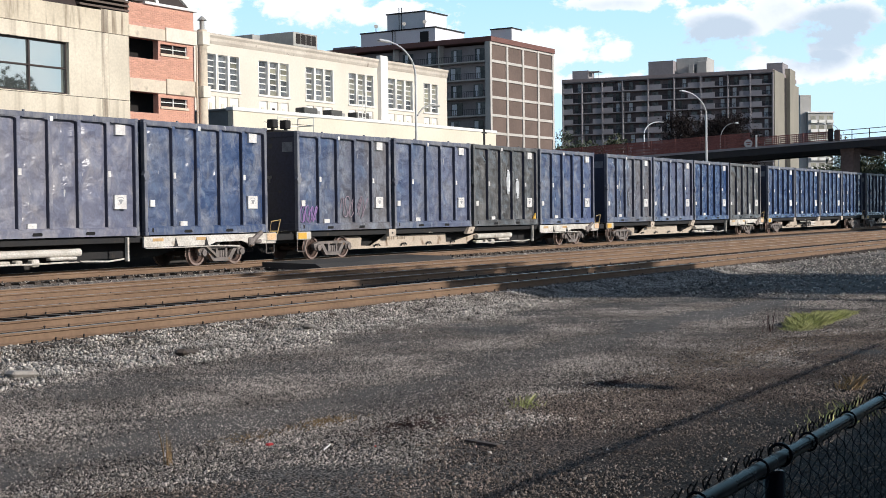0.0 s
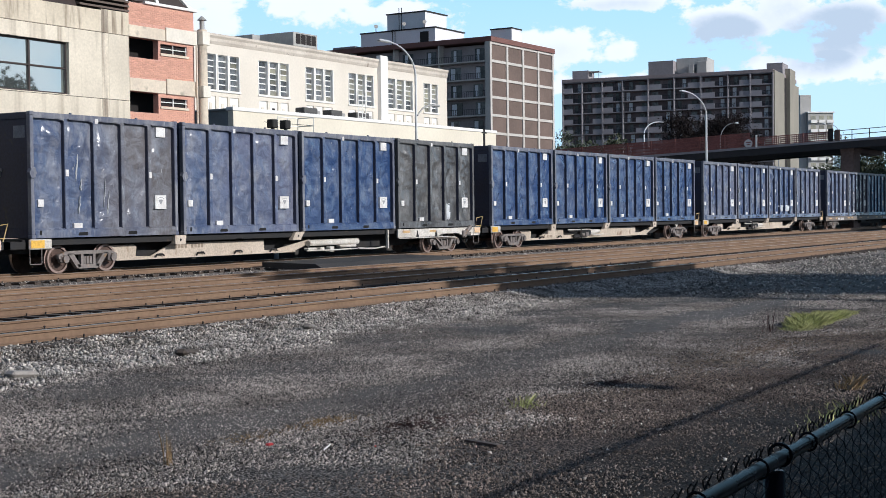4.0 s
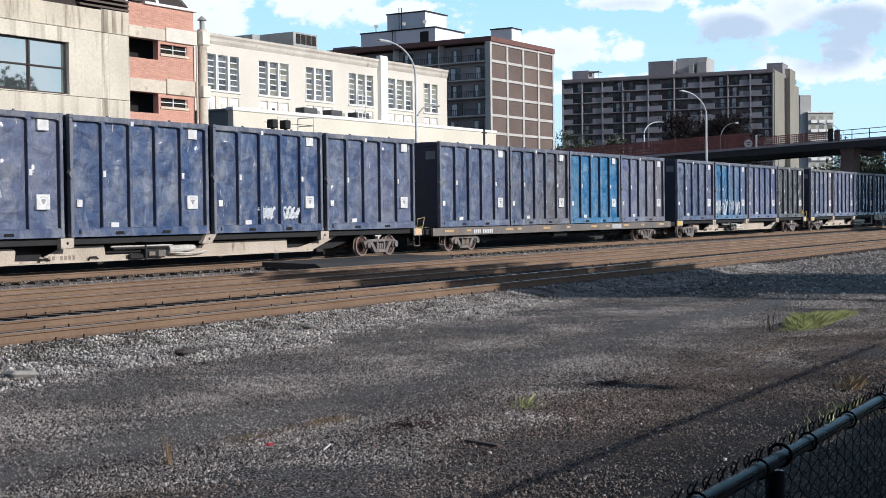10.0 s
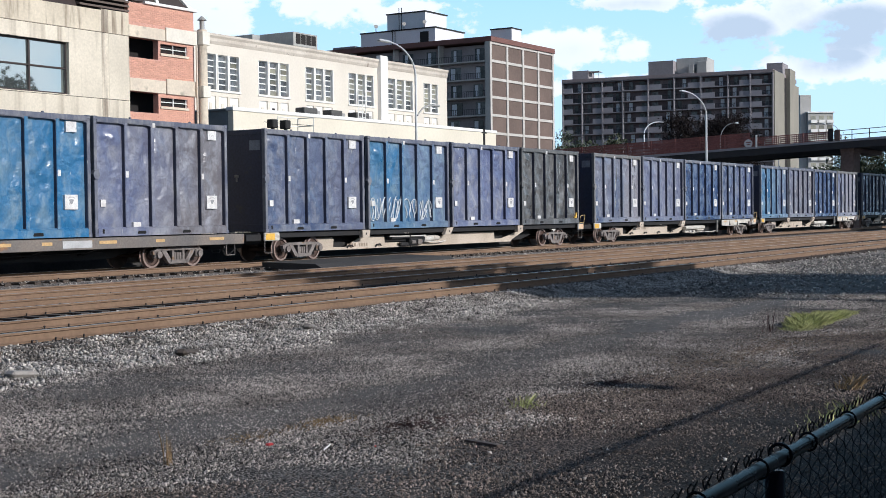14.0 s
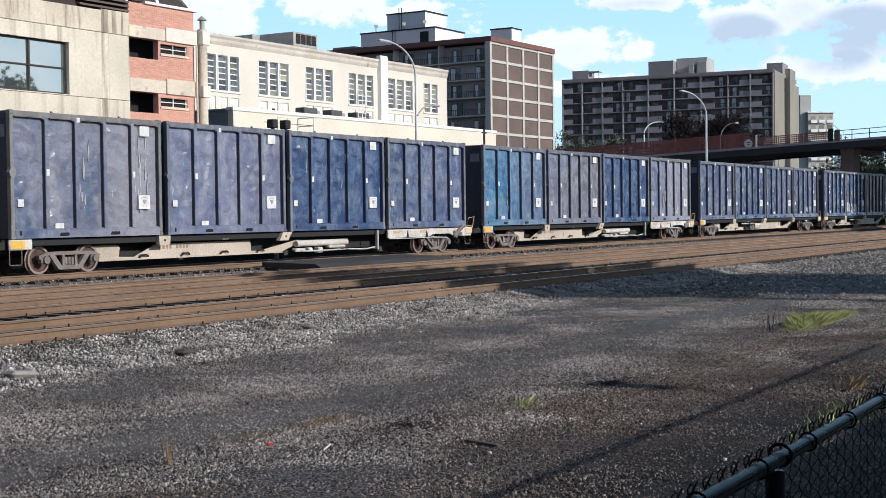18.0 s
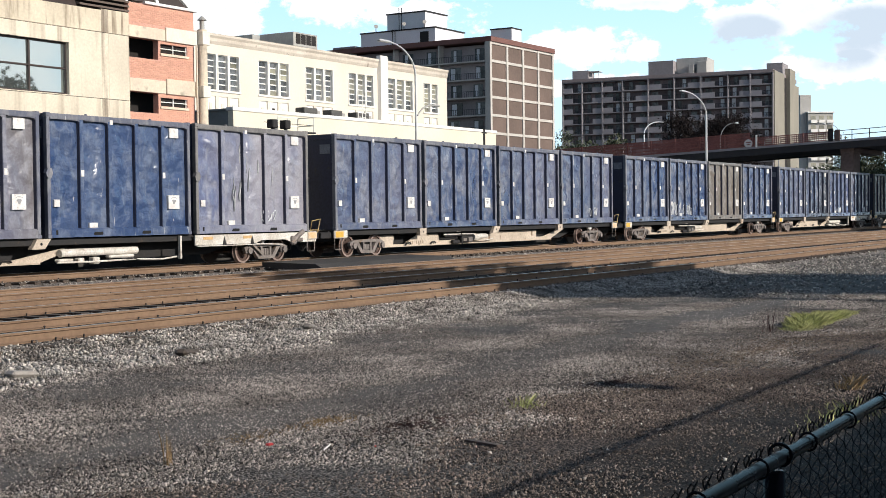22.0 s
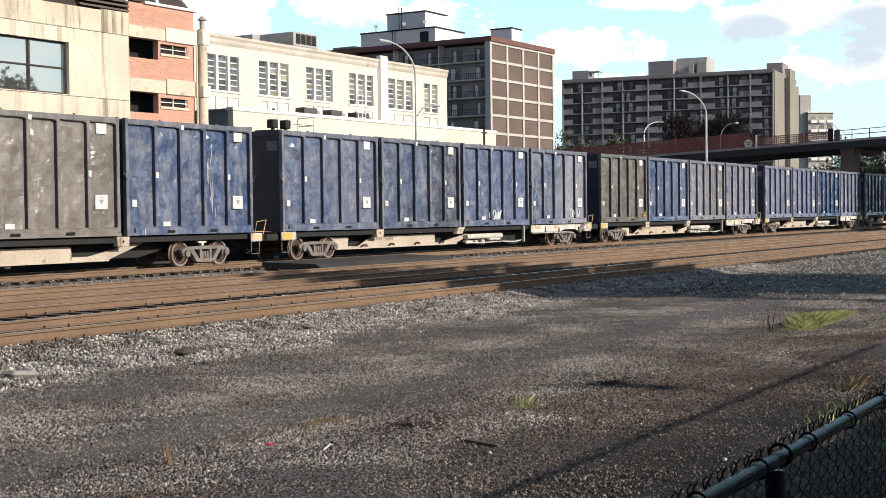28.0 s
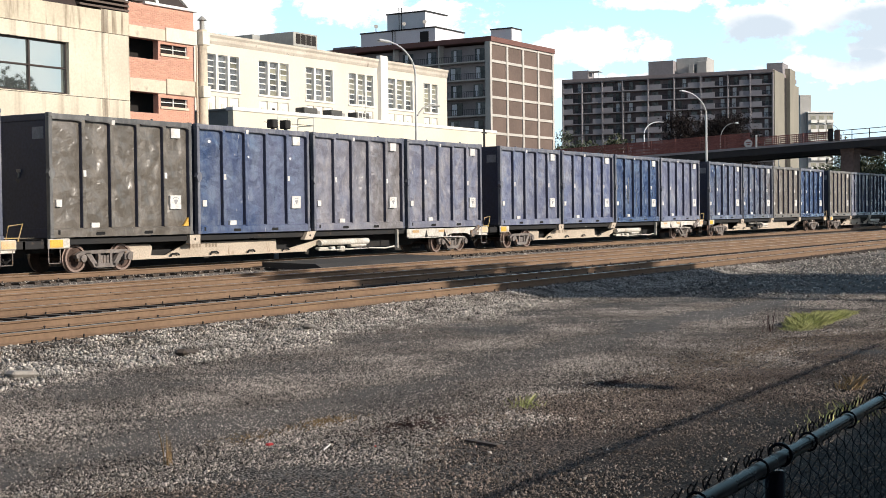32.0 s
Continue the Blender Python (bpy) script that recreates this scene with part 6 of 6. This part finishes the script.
# ---- vegetation ----
def tree(name, label, x, y, base, height, radius, leaf, seed, leaves=2600, lsize=0.35, flat=0.75, category="tree", clear=0.32):
    """A tapered trunk with limbs and a ragged crown of leaf clumps."""
    rg = random.Random(seed)
    t = thing(name, label, category, at=(x, y, base))
    wood = Form()
    fork = height * clear
    wood.tube([(0, 0, -0.1), (0.05, 0.02, fork * 0.5), (0.0, 0.08, fork)], height * 0.03, 8, height * 0.02)
    tips = []
    for i in range(9):
        a, up = i * 2.4 + rg.uniform(-0.4, 0.4), rg.uniform(0.3, 1.0)
        d = radius * rg.uniform(0.35, 0.9)
        tip = Vector((math.cos(a) * d, math.sin(a) * d, fork + (height - fork) * up * 0.8))
        mid = Vector((tip.x * 0.4, tip.y * 0.4, fork + (tip.z - fork) * 0.55))
        wood.tube([(0, 0.05, fork * 0.9), mid, tip], height * 0.013, 6, height * 0.003)
        tips += [tip, (mid + tip) / 2]
    part("trunk", wood, BARK, t)
    g = np.random.default_rng(seed)
    T = np.array(tips)
    lobes = T[g.integers(0, len(T), 26)] + g.normal(size=(26, 3)) * radius * 0.22
    which = g.integers(0, 26, leaves)
    c = lobes[which] + g.normal(size=(leaves, 3)) * radius * np.array([0.2, 0.2, 0.2 * flat])
    u = g.normal(size=(leaves, 3))
    u /= np.linalg.norm(u, axis=1)[:, None]
    v = np.cross(u, g.normal(size=(leaves, 3)))
    v /= np.linalg.norm(v, axis=1)[:, None]
    s = (lsize * g.uniform(0.6, 1.3, leaves))[:, None]
    q = np.stack([c - u * s, c + v * s * 0.6, c + u * s, c - v * s * 0.6], 1).reshape(-1, 3)
    q[:, 2] = np.maximum(q[:, 2], 0.05)
    ob = new("crown", soup("crown", q, np.arange(4 * leaves).reshape(-1, 4), leaf))
    ob.parent = t
    return t


for i, (x, y, h, r) in enumerate(((196, 77.2, 16.6, 4.6), (194, 73.6, 18.6, 5.2), (198, 71.6, 17.6, 4.6), (192, 78.6, 11.5, 4.0), (201, 75.5, 17.0, 4.6))):
    tree("street_tree", "dark reddish-purple leaved tree before the apartment block", x, y, GROUND, h, r, LEAF_DARK, 20 + i, 17000, 0.14)
for i, (x, y, h, r) in enumerate(((215, 107, 15.5, 5), (170, 86, 10.5, 4), (178, 80, 11, 4), (165, 92, 9.5, 4), (185, 95, 11.5, 4), (290, 148, 20.5, 6))):
    tree("street_tree", "dull green leafy tree among the buildings", x, y, GROUND, h, r, LEAF, 30 + i, 6000, 0.26)
for i, (x, y, h, r) in enumerate(((190, 55, 7.6, 3.6), (205, 54, 12.0, 5), (215, 51, 11.0, 5), (200, 46, 10.5, 5), (230, 47, 12.5, 6), (240, 43, 11.5, 6))):
    tree("street_tree", "leafy green tree beyond the bridge", x, y, GROUND, h, r, LEAF, 40 + i, 6000, 0.25)
for i, x in enumerate((93.5, 97.0, 99.2)):
    tree("shrub", "small dull green shrub by the annexe roof line", x + 12, 66, GROUND, 9.6, 1.6, LEAF, 50 + i, 900, 0.2, category="shrub")
# trees on the street side whose shade falls across the yard
for i, (x, y, h, r) in enumerate(((30.8, -8.5, 11.2, 2.0), (33.4, -8, 13.4, 2.4), (36.0, -8.5, 14.4, 3.0), (39.2, -8, 14.0, 3.0))):
    tree("street_tree", "tall leafy street tree behind the chain-link fence", x, y, GROUND, h, r, LEAF, 60 + i, 9000, 0.3, clear=0.74 if i < 2 else 0.28)

# a row of trees far behind the street, seen mirrored in the large window
for i, (x, y, h, r) in enumerate(((118, -62, 22.0, 6), (128, -60, 24.0, 7), (137, -62, 21.5, 6), (147, -61, 23.5, 7))):
    tree("street_tree", "tall leafy tree across the street", x, y, GROUND, h, r, LEAF, 70 + i, 9000, 0.6)


def blades(name, label, n, cx, cy, rx, ry, h, material, seed, lean=0.5, width=0.006, category="weeds"):
    """A patch of thin upright blades or stems as one mesh."""
    g = np.random.default_rng(seed)
    a, d = g.uniform(0, 6.283, n), g.random(n) ** 0.8
    x, y = cx + rx * d * np.cos(a), cy + ry * d * np.sin(a)
    hh = h * g.uniform(0.4, 1.1, n) * (1 - 0.5 * d)
    dx, dy = g.normal(0, lean, n) * hh, g.normal(0, lean, n) * hh
    z0 = np.full(n, GROUND - 0.01)
    w = width
    b = np.arctan2(dy, dx) + 1.57
    p = np.stack([np.stack([x - w * np.cos(b), y - w * np.sin(b), z0], 1), np.stack([x + w * np.cos(b), y + w * np.sin(b), z0], 1),
                  np.stack([x + dx * 0.45 + w * 0.7 * np.cos(b), y + dy * 0.45, z0 + hh * 0.65], 1), np.stack([x + dx, y + dy, z0 + hh], 1)], 1)
    ob = new(name, soup(name, p.reshape(-1, 3), np.arange(4 * n).reshape(-1, 4), material))
    return tagged(ob, label, category, kind="stuff")


for i, (n, x, y, rx, ry, h) in enumerate(((2600, 23.6, 7.15, 0.9, 0.32, 0.24), (2200, 24.7, 7.2, 1.2, 0.3, 0.2), (900, 22.7, 7.0, 0.6, 0.3, 0.12), (900, 25.9, 7.25, 0.9, 0.25, 0.14))):
    blades("grass_clump", "bright yellow-green grass clump on the gravel", n, x, y, rx, ry, h, GRASS, 101 + i, 0.55, 0.0035)
blades("grass_clump", "thin green weeds near the fence", 90, 12.5, 6.77, 0.25, 0.2, 0.16, GRASS, 2)
blades("grass_clump", "thin green weeds by the fence foot", 130, 13.5, 3.7, 1.6, 0.35, 0.16, GRASS, 3)
blades("amber_weed", "amber yellowing weed by the fence", 90, 15.4, 4.2, 0.25, 0.15, 0.2, WEED, 4)
blades("dry_weed", "upright dry reddish-brown weed stalk", 26, 8.2, 7.72, 0.05, 0.05, 0.42, WEED, 5, 0.07, 0.003)
blades("dry_weed", "low dry yellow weed patch", 420, 10.6, 7.95, 0.7, 0.3, 0.07, WEED, 6, 0.9, 0.003)
blades("dry_weed", "low dry yellow weed patch", 260, 9.6, 8.0, 0.6, 0.3, 0.06, WEED, 7, 0.9, 0.003)
blades("dead_stems", "dark matted dead stems on the gravel", 1500, 10.9, 7.1, 1.15, 0.5, 0.05, DARK_TWIG, 8, 1.8, 0.004)
blades("dead_stems", "dark matted dead stems on the gravel", 500, 14.7, 6.75, 1.0, 0.28, 0.05, DARK_TWIG, 9, 1.8, 0.004)
blades("straw", "scattered pale dry straw and leaf litter", 10000, 19.0, 6.4, 6.5, 1.4, 0.05, DRY, 10, 1.6, 0.0045)
blades("straw", "scattered pale dry straw and leaf litter", 1600, 11.5, 6.6, 3.4, 1.0, 0.04, DRY, 11, 1.8, 0.003)
blades("straw", "scattered dry straw along the fence foot", 1600, 9.0, 2.9, 4.5, 0.7, 0.07, DRY, 12, 1.3, 0.003)
blades("dead_stems", "thin bare upright stalk in the gravel", 12, 21.9, 7.3, 0.1, 0.1, 0.5, DARK_TWIG, 13, 0.15, 0.008)
solid("loose_board", Form().prism([(-0.22, 0), (0.22, 0), (0.22, 0.018), (-0.2, 0.022)], -0.03, 0.03), WOOD, "weathered dark board lying on the gravel", "board").matrix_basis = pose(10.25, 5.96, GROUND + 0.01, 0, 0, 72)
for i, (x, y, s) in enumerate(((9.35, 7.6, 0.035), (9.75, 6.75, 0.015))):
    b = Form().slab(-s, s, -s * 0.7, s * 0.7, 0, s * 0.8, s * 0.3)
    solid("red_litter", b, RED_LITTER, "small scrap of red plastic litter on the gravel", "litter", "red scraps").matrix_basis = pose(x, y, GROUND, 0, 0, 40 * i)
solid("white_stick", Form().tube([(-0.1, 0, 0.012), (0.1, 0, 0.025)], 0.008, 6), PLACARD, "pale stick lying on the gravel", "stick").matrix_basis = pose(9.45, 7.05, GROUND, 0, 0, 20)
solid("blue_litter", Form().slab(-0.03, 0.03, -0.02, 0.02, 0, 0.04, 0.01), paint_for("rr"), "small blue scrap of litter behind the fence", "litter").matrix_basis = pose(5.3, 1.6, GROUND, 0, 0, 10)
solid("dark_stone", Form().slab(-0.3, 0.3, -0.1, 0.1, 0, 0.1, 0.05), BARK, "brown broken timber on the ballast", "timber scrap").matrix_basis = pose(14.9, 13.6, GROUND, 0, 5, 20)
solid("ballast_rock", Form().slab(-0.16, 0.16, -0.1, 0.1, 0, 0.1, 0.05), STONE, "pale large rock on the ballast shoulder", "rock").matrix_basis = pose(19.1, 14.6, GROUND + 0.02, 0, 5, 20)
solid("ballast_rock", Form().slab(-0.2, 0.2, -0.12, 0.12, 0, 0.08, 0.04), STONE, "pale large rock on the ballast shoulder", "rock").matrix_basis = pose(11.85, 13.6, GROUND + 0.02, 0, 5, -10)

# ---- chain-link fence ----
FY, FZ = 1.15, 1.0465
fc = thing("chain_link_fence", "black vinyl-coated chain-link fence with a pipe top rail", "fence", at=(0, 0, 0))
rail = Form().tube([(1.0 + i * 0.5, FY, FZ + 0.003 * math.sin(i)) for i in range(40)], 0.0195, 14)
part("top_rail", rail, BLACK_VINYL, fc, "glossy black pipe top rail", smooth=True)
for i in range(7):
    x = 3.61 + (i - 1) * 3.0
    part("post", Form().tube([(x, FY + 0.02, GROUND - 0.1), (x, FY + 0.02, FZ - 0.04)], 0.03, 12), BLACK_VINYL, fc, smooth=True)
    cap = Form()
    ring = [(x, FY + 0.004 + 0.03 * math.cos(a), FZ + 0.004 + 0.03 * math.sin(a)) for a in [k * math.pi / 8 for k in range(17)]]
    cap.tube(ring, 0.005, 6)
    part("post_cap", cap, BLACK_VINYL, fc)
x = 2.0
while x < 16:
    part("tie_wire", Form().tube([(x, FY + 0.026 * math.cos(a), FZ + 0.026 * math.sin(a)) for a in [k * math.pi / 7 for k in range(15)]], 0.0035, 5), BLACK_VINYL, fc)
    x += 0.468
# diamond mesh of zig-zag wires
wire = Form()
STEP, WIDE, R = 0.026, 0.052, 0.002
x = 1.6
n = int((FZ - 0.012 - GROUND) / STEP)
flip = 0
while x < 21.0:
    pts = []
    for j in range(n + 1):
        pts.append((x + (WIDE * 0.51 if (j + flip) % 2 else -WIDE * 0.51), FY + 0.026 + (0.004 if j % 2 else -0.004), GROUND + 0.02 + j * STEP))
    # knuckled end
    px_, py_, pz_ = pts[-1]
    side = -1 if (n + flip) % 2 else 1
    pts += [(px_ + side * 0.016, py_, pz_ + 0.014), (px_ + side * 0.03, py_ - 0.004, pz_ + 0.03), (px_ + side * 0.022, py_ - 0.01, pz_ + 0.04), (px_ + side * 0.008, py_ - 0.01, pz_ + 0.034), (px_ + side * 0.004, py_ - 0.006, pz_ + 0.02), (px_ + side * 0.018, py_ - 0.004, pz_ + 0.01)]
    wire.tube(pts, R if x < 7 else R * 1.2, 5 if x < 7 else 4)
    flip = 1 - flip
    x += WIDE
tagged(part("wire_mesh", wire, WIRE, fc, "black diamond wire mesh"), kind="stuff")
fc.matrix_basis = Matrix.Translation((2.97, FY, 0)) @ Matrix.Rotation(0.031, 4, "Z") @ Matrix.Translation((-2.97, -FY, 0))
# a sign post on the street side, seen by its shadow
sp = thing("sign_post", "slim metal sign post by the fence", "sign post", at=(14.7, 1.0, GROUND))
part("post", Form().tube([(0, 0, 0), (0, 0, 2.3)], 0.025, 8), GALV, sp)
part("plate", Form().slab(-0.2, 0.2, -0.02, 0.0, 1.9, 2.3, 0.01), GALV, sp)

# ---- drifting clouds: a far curtain of sky ----
# centre and half size of each cloud on the curtain, and how grey it is
CLOUDS = [(225, 268, 95, 36, 0.3), (318, 262, 40, 18, 0.2), (-40, 322, 105, 36, 0.2), (-170, 345, 130, 40, 0.15), (500, 300, 80, 42, 1.6), (590, 330, 80, 42, 0.5), (690, 310, 95, 46, 1.5), (660, 252, 60, 20, 1.4),
          (640, 226, 150, 26, 0.15), (335, 340, 110, 14, 0.6), (300, 205, 330, 22, 0.05), (-420, 330, 170, 60, 0.3), (860, 270, 140, 60, 0.4), (150, 460, 240, 40, 0.4), (520, 470, 180, 50, 0.6)]


def cloud_sheet(name, designed, glow):
    """A sky with clouds: soft puffs ragged by noise over a blue that pales towards the horizon."""
    m, nt, N, L, P = shader(name)
    N.remove(P)
    tc = N.new("ShaderNodeTexCoord")

    def maths(op, a, b=None, c=None):
        n = N.new("ShaderNodeMath")
        n.operation = op
        for i, v in enumerate((a, b, c)):
            if isinstance(v, bpy.types.NodeSocket):
                L.new(v, n.inputs[i])
            elif v is not None:
                n.inputs[i].default_value = v
        return n.outputs[0]

    def noise_at(scale, detail, rough, off):
        mp = N.new("ShaderNodeMapping")
        mp.inputs["Location"].default_value, mp.inputs["Scale"].default_value = off, (scale, 0, scale * 1.5)
        L.new(tc.outputs["Object"], mp.inputs[0])
        nz = N.new("ShaderNodeTexNoise")
        nz.inputs["Scale"].default_value, nz.inputs["Detail"].default_value, nz.inputs["Roughness"].default_value = 1.0, detail, rough
        L.new(mp.outputs[0], nz.inputs["Vector"])
        return nz.outputs[0]

    def smooth(v, a, b):
        r = N.new("ShaderNodeMapRange")
        r.interpolation_type = "SMOOTHSTEP"
        r.inputs["From Min"].default_value, r.inputs["From Max"].default_value = a, b
        L.new(v, r.inputs["Value"])
        return r.outputs[0]

    sep = N.new("ShaderNodeSeparateXYZ")
    L.new(tc.outputs["Object"], sep.inputs[0])
    ragged = noise_at(0.017, 9, 0.62, (3.1, 0, 1.7))
    wisps = noise_at(0.0045, 6, 0.55, (7.7, 0, 2.2))
    body, grey = None, None
    for x, z, rx, rz, g in (CLOUDS if designed else []):
        ux, uz = maths("MULTIPLY_ADD", sep.outputs[0], 1 / rx, -x / rx), maths("MULTIPLY_ADD", sep.outputs[2], 1 / rz, -z / rz)
        puff = maths("SUBTRACT", 1.0, maths("SQRT", maths("ADD", maths("MULTIPLY", ux, ux), maths("MULTIPLY", uz, uz))))
        # the underside and the lee end of a cloud are the grey ones
        dim = maths("MULTIPLY", maths("MAXIMUM", maths("ADD", puff, maths("MULTIPLY_ADD", uz, -0.55, maths("MULTIPLY", ux, -0.3))), 0.0), g * 1.5)
        body = puff if body is None else maths("MAXIMUM", body, puff)
        grey = dim if grey is None else maths("MAXIMUM", grey, dim)
    if designed:
        lumps = maths("ADD", maths("MULTIPLY_ADD", ragged, 2.9, -1.45), maths("MULTIPLY_ADD", wisps, 1.2, -0.6))
        cover = smooth(maths("ADD", body, lumps), -0.06, 0.32)
        shade = maths("MULTIPLY", smooth(maths("MULTIPLY", grey, maths("MULTIPLY_ADD", ragged, 1.6, 0.1)), 0.0, 1.5), 0.65)
    else:
        cover = smooth(noise_at(0.0022, 8, 0.56, (0.95, 0, 0.1)), 0.38, 0.56)
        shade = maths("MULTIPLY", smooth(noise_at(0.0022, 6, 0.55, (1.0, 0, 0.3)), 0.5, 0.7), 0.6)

    def tint(fac, a, b):
        x = N.new("ShaderNodeMix")
        x.data_type = "RGBA"
        for sock, v in ((x.inputs["Factor"], fac), (x.inputs["A"], a), (x.inputs["B"], b)):
            if isinstance(v, bpy.types.NodeSocket):
                L.new(v, sock)
            else:
                sock.default_value = v
        return x.outputs["Result"]

    blue = tint(smooth(sep.outputs[2], 120.0, 480.0), (0.68, 0.9, 1.0, 1), (0.45, 0.77, 0.97, 1))
    puffs = tint(shade, (1.03, 1.02, 1.0, 1), (0.36, 0.48, 0.6, 1))
    em = N.new("ShaderNodeEmission")
    em.inputs[1].default_value = glow
    L.new(tint(cover, blue, puffs), em.inputs[0])
    L.new(em.outputs[0], N["Material Output"].inputs[0])
    return m


clouds = solid("cloud_backdrop", Form().grid(-2600, 2600, -60, 1400, 40, 2, lambda u, w: -500 * (2 * u - 1) ** 2), cloud_sheet("cloud_veil", True, CLOUD_GLOW), "drifting white and grey clouds in a blue sky", "clouds", kind="structure")
behind = solid("cloud_backdrop", Form().grid(-4200, 4200, -60, 620, 60, 2, lambda u, w: -2600 * (1 - (2 * u - 1) ** 2)), cloud_sheet("street_cloud_veil", False, CLOUD_GLOW), "white and grey clouds in the sky behind the street", "clouds", kind="structure")
behind.matrix_basis = pose(0, 200, 0)
CLOUD_AT = (1900.0, 1180.0, 0.0)
CLOUD_TURN = math.degrees(YAW) - 90
clouds.matrix_basis = pose(*CLOUD_AT, 0, 0, CLOUD_TURN)


# ---- what moves ----
def run(t):
    """How far the train has rolled at t seconds."""
    return ((4.9e-5 * t - 8.873e-3) * t + 10.09307) * t


def motions():
    stops = [0, 4, 8, 12, 16, 20, 24, 28, 32]
    for ob in MOVERS:
        base = ob.location.copy()
        walk(ob, [(t, BEND_AT @ Matrix.Translation(base - Vector((run(t), 0, 0)))) for t in stops])
        for truck in ob.children:
            if truck.name.startswith("truck"):
                for ax in truck.children:
                    if ax.name.startswith("wheelset"):
                        at = ax.location.copy()
                        rows = []
                        for i in range(0, 961, 2):
                            t = i / 30
                            rows.append((t, Matrix.Translation(at) @ Euler((0, -run(t) / WR % (2 * math.pi), 0)).to_matrix().to_4x4()))
                        walk(ax, rows)
    side = Vector((math.cos(radians(CLOUD_TURN)), math.sin(radians(CLOUD_TURN)), 0))
    walk(clouds, [(t, pose(*(Vector(CLOUD_AT) + side * (2.0 * t - 32)), 0, 0, CLOUD_TURN)) for t in (0, 16, 32)])


motions()
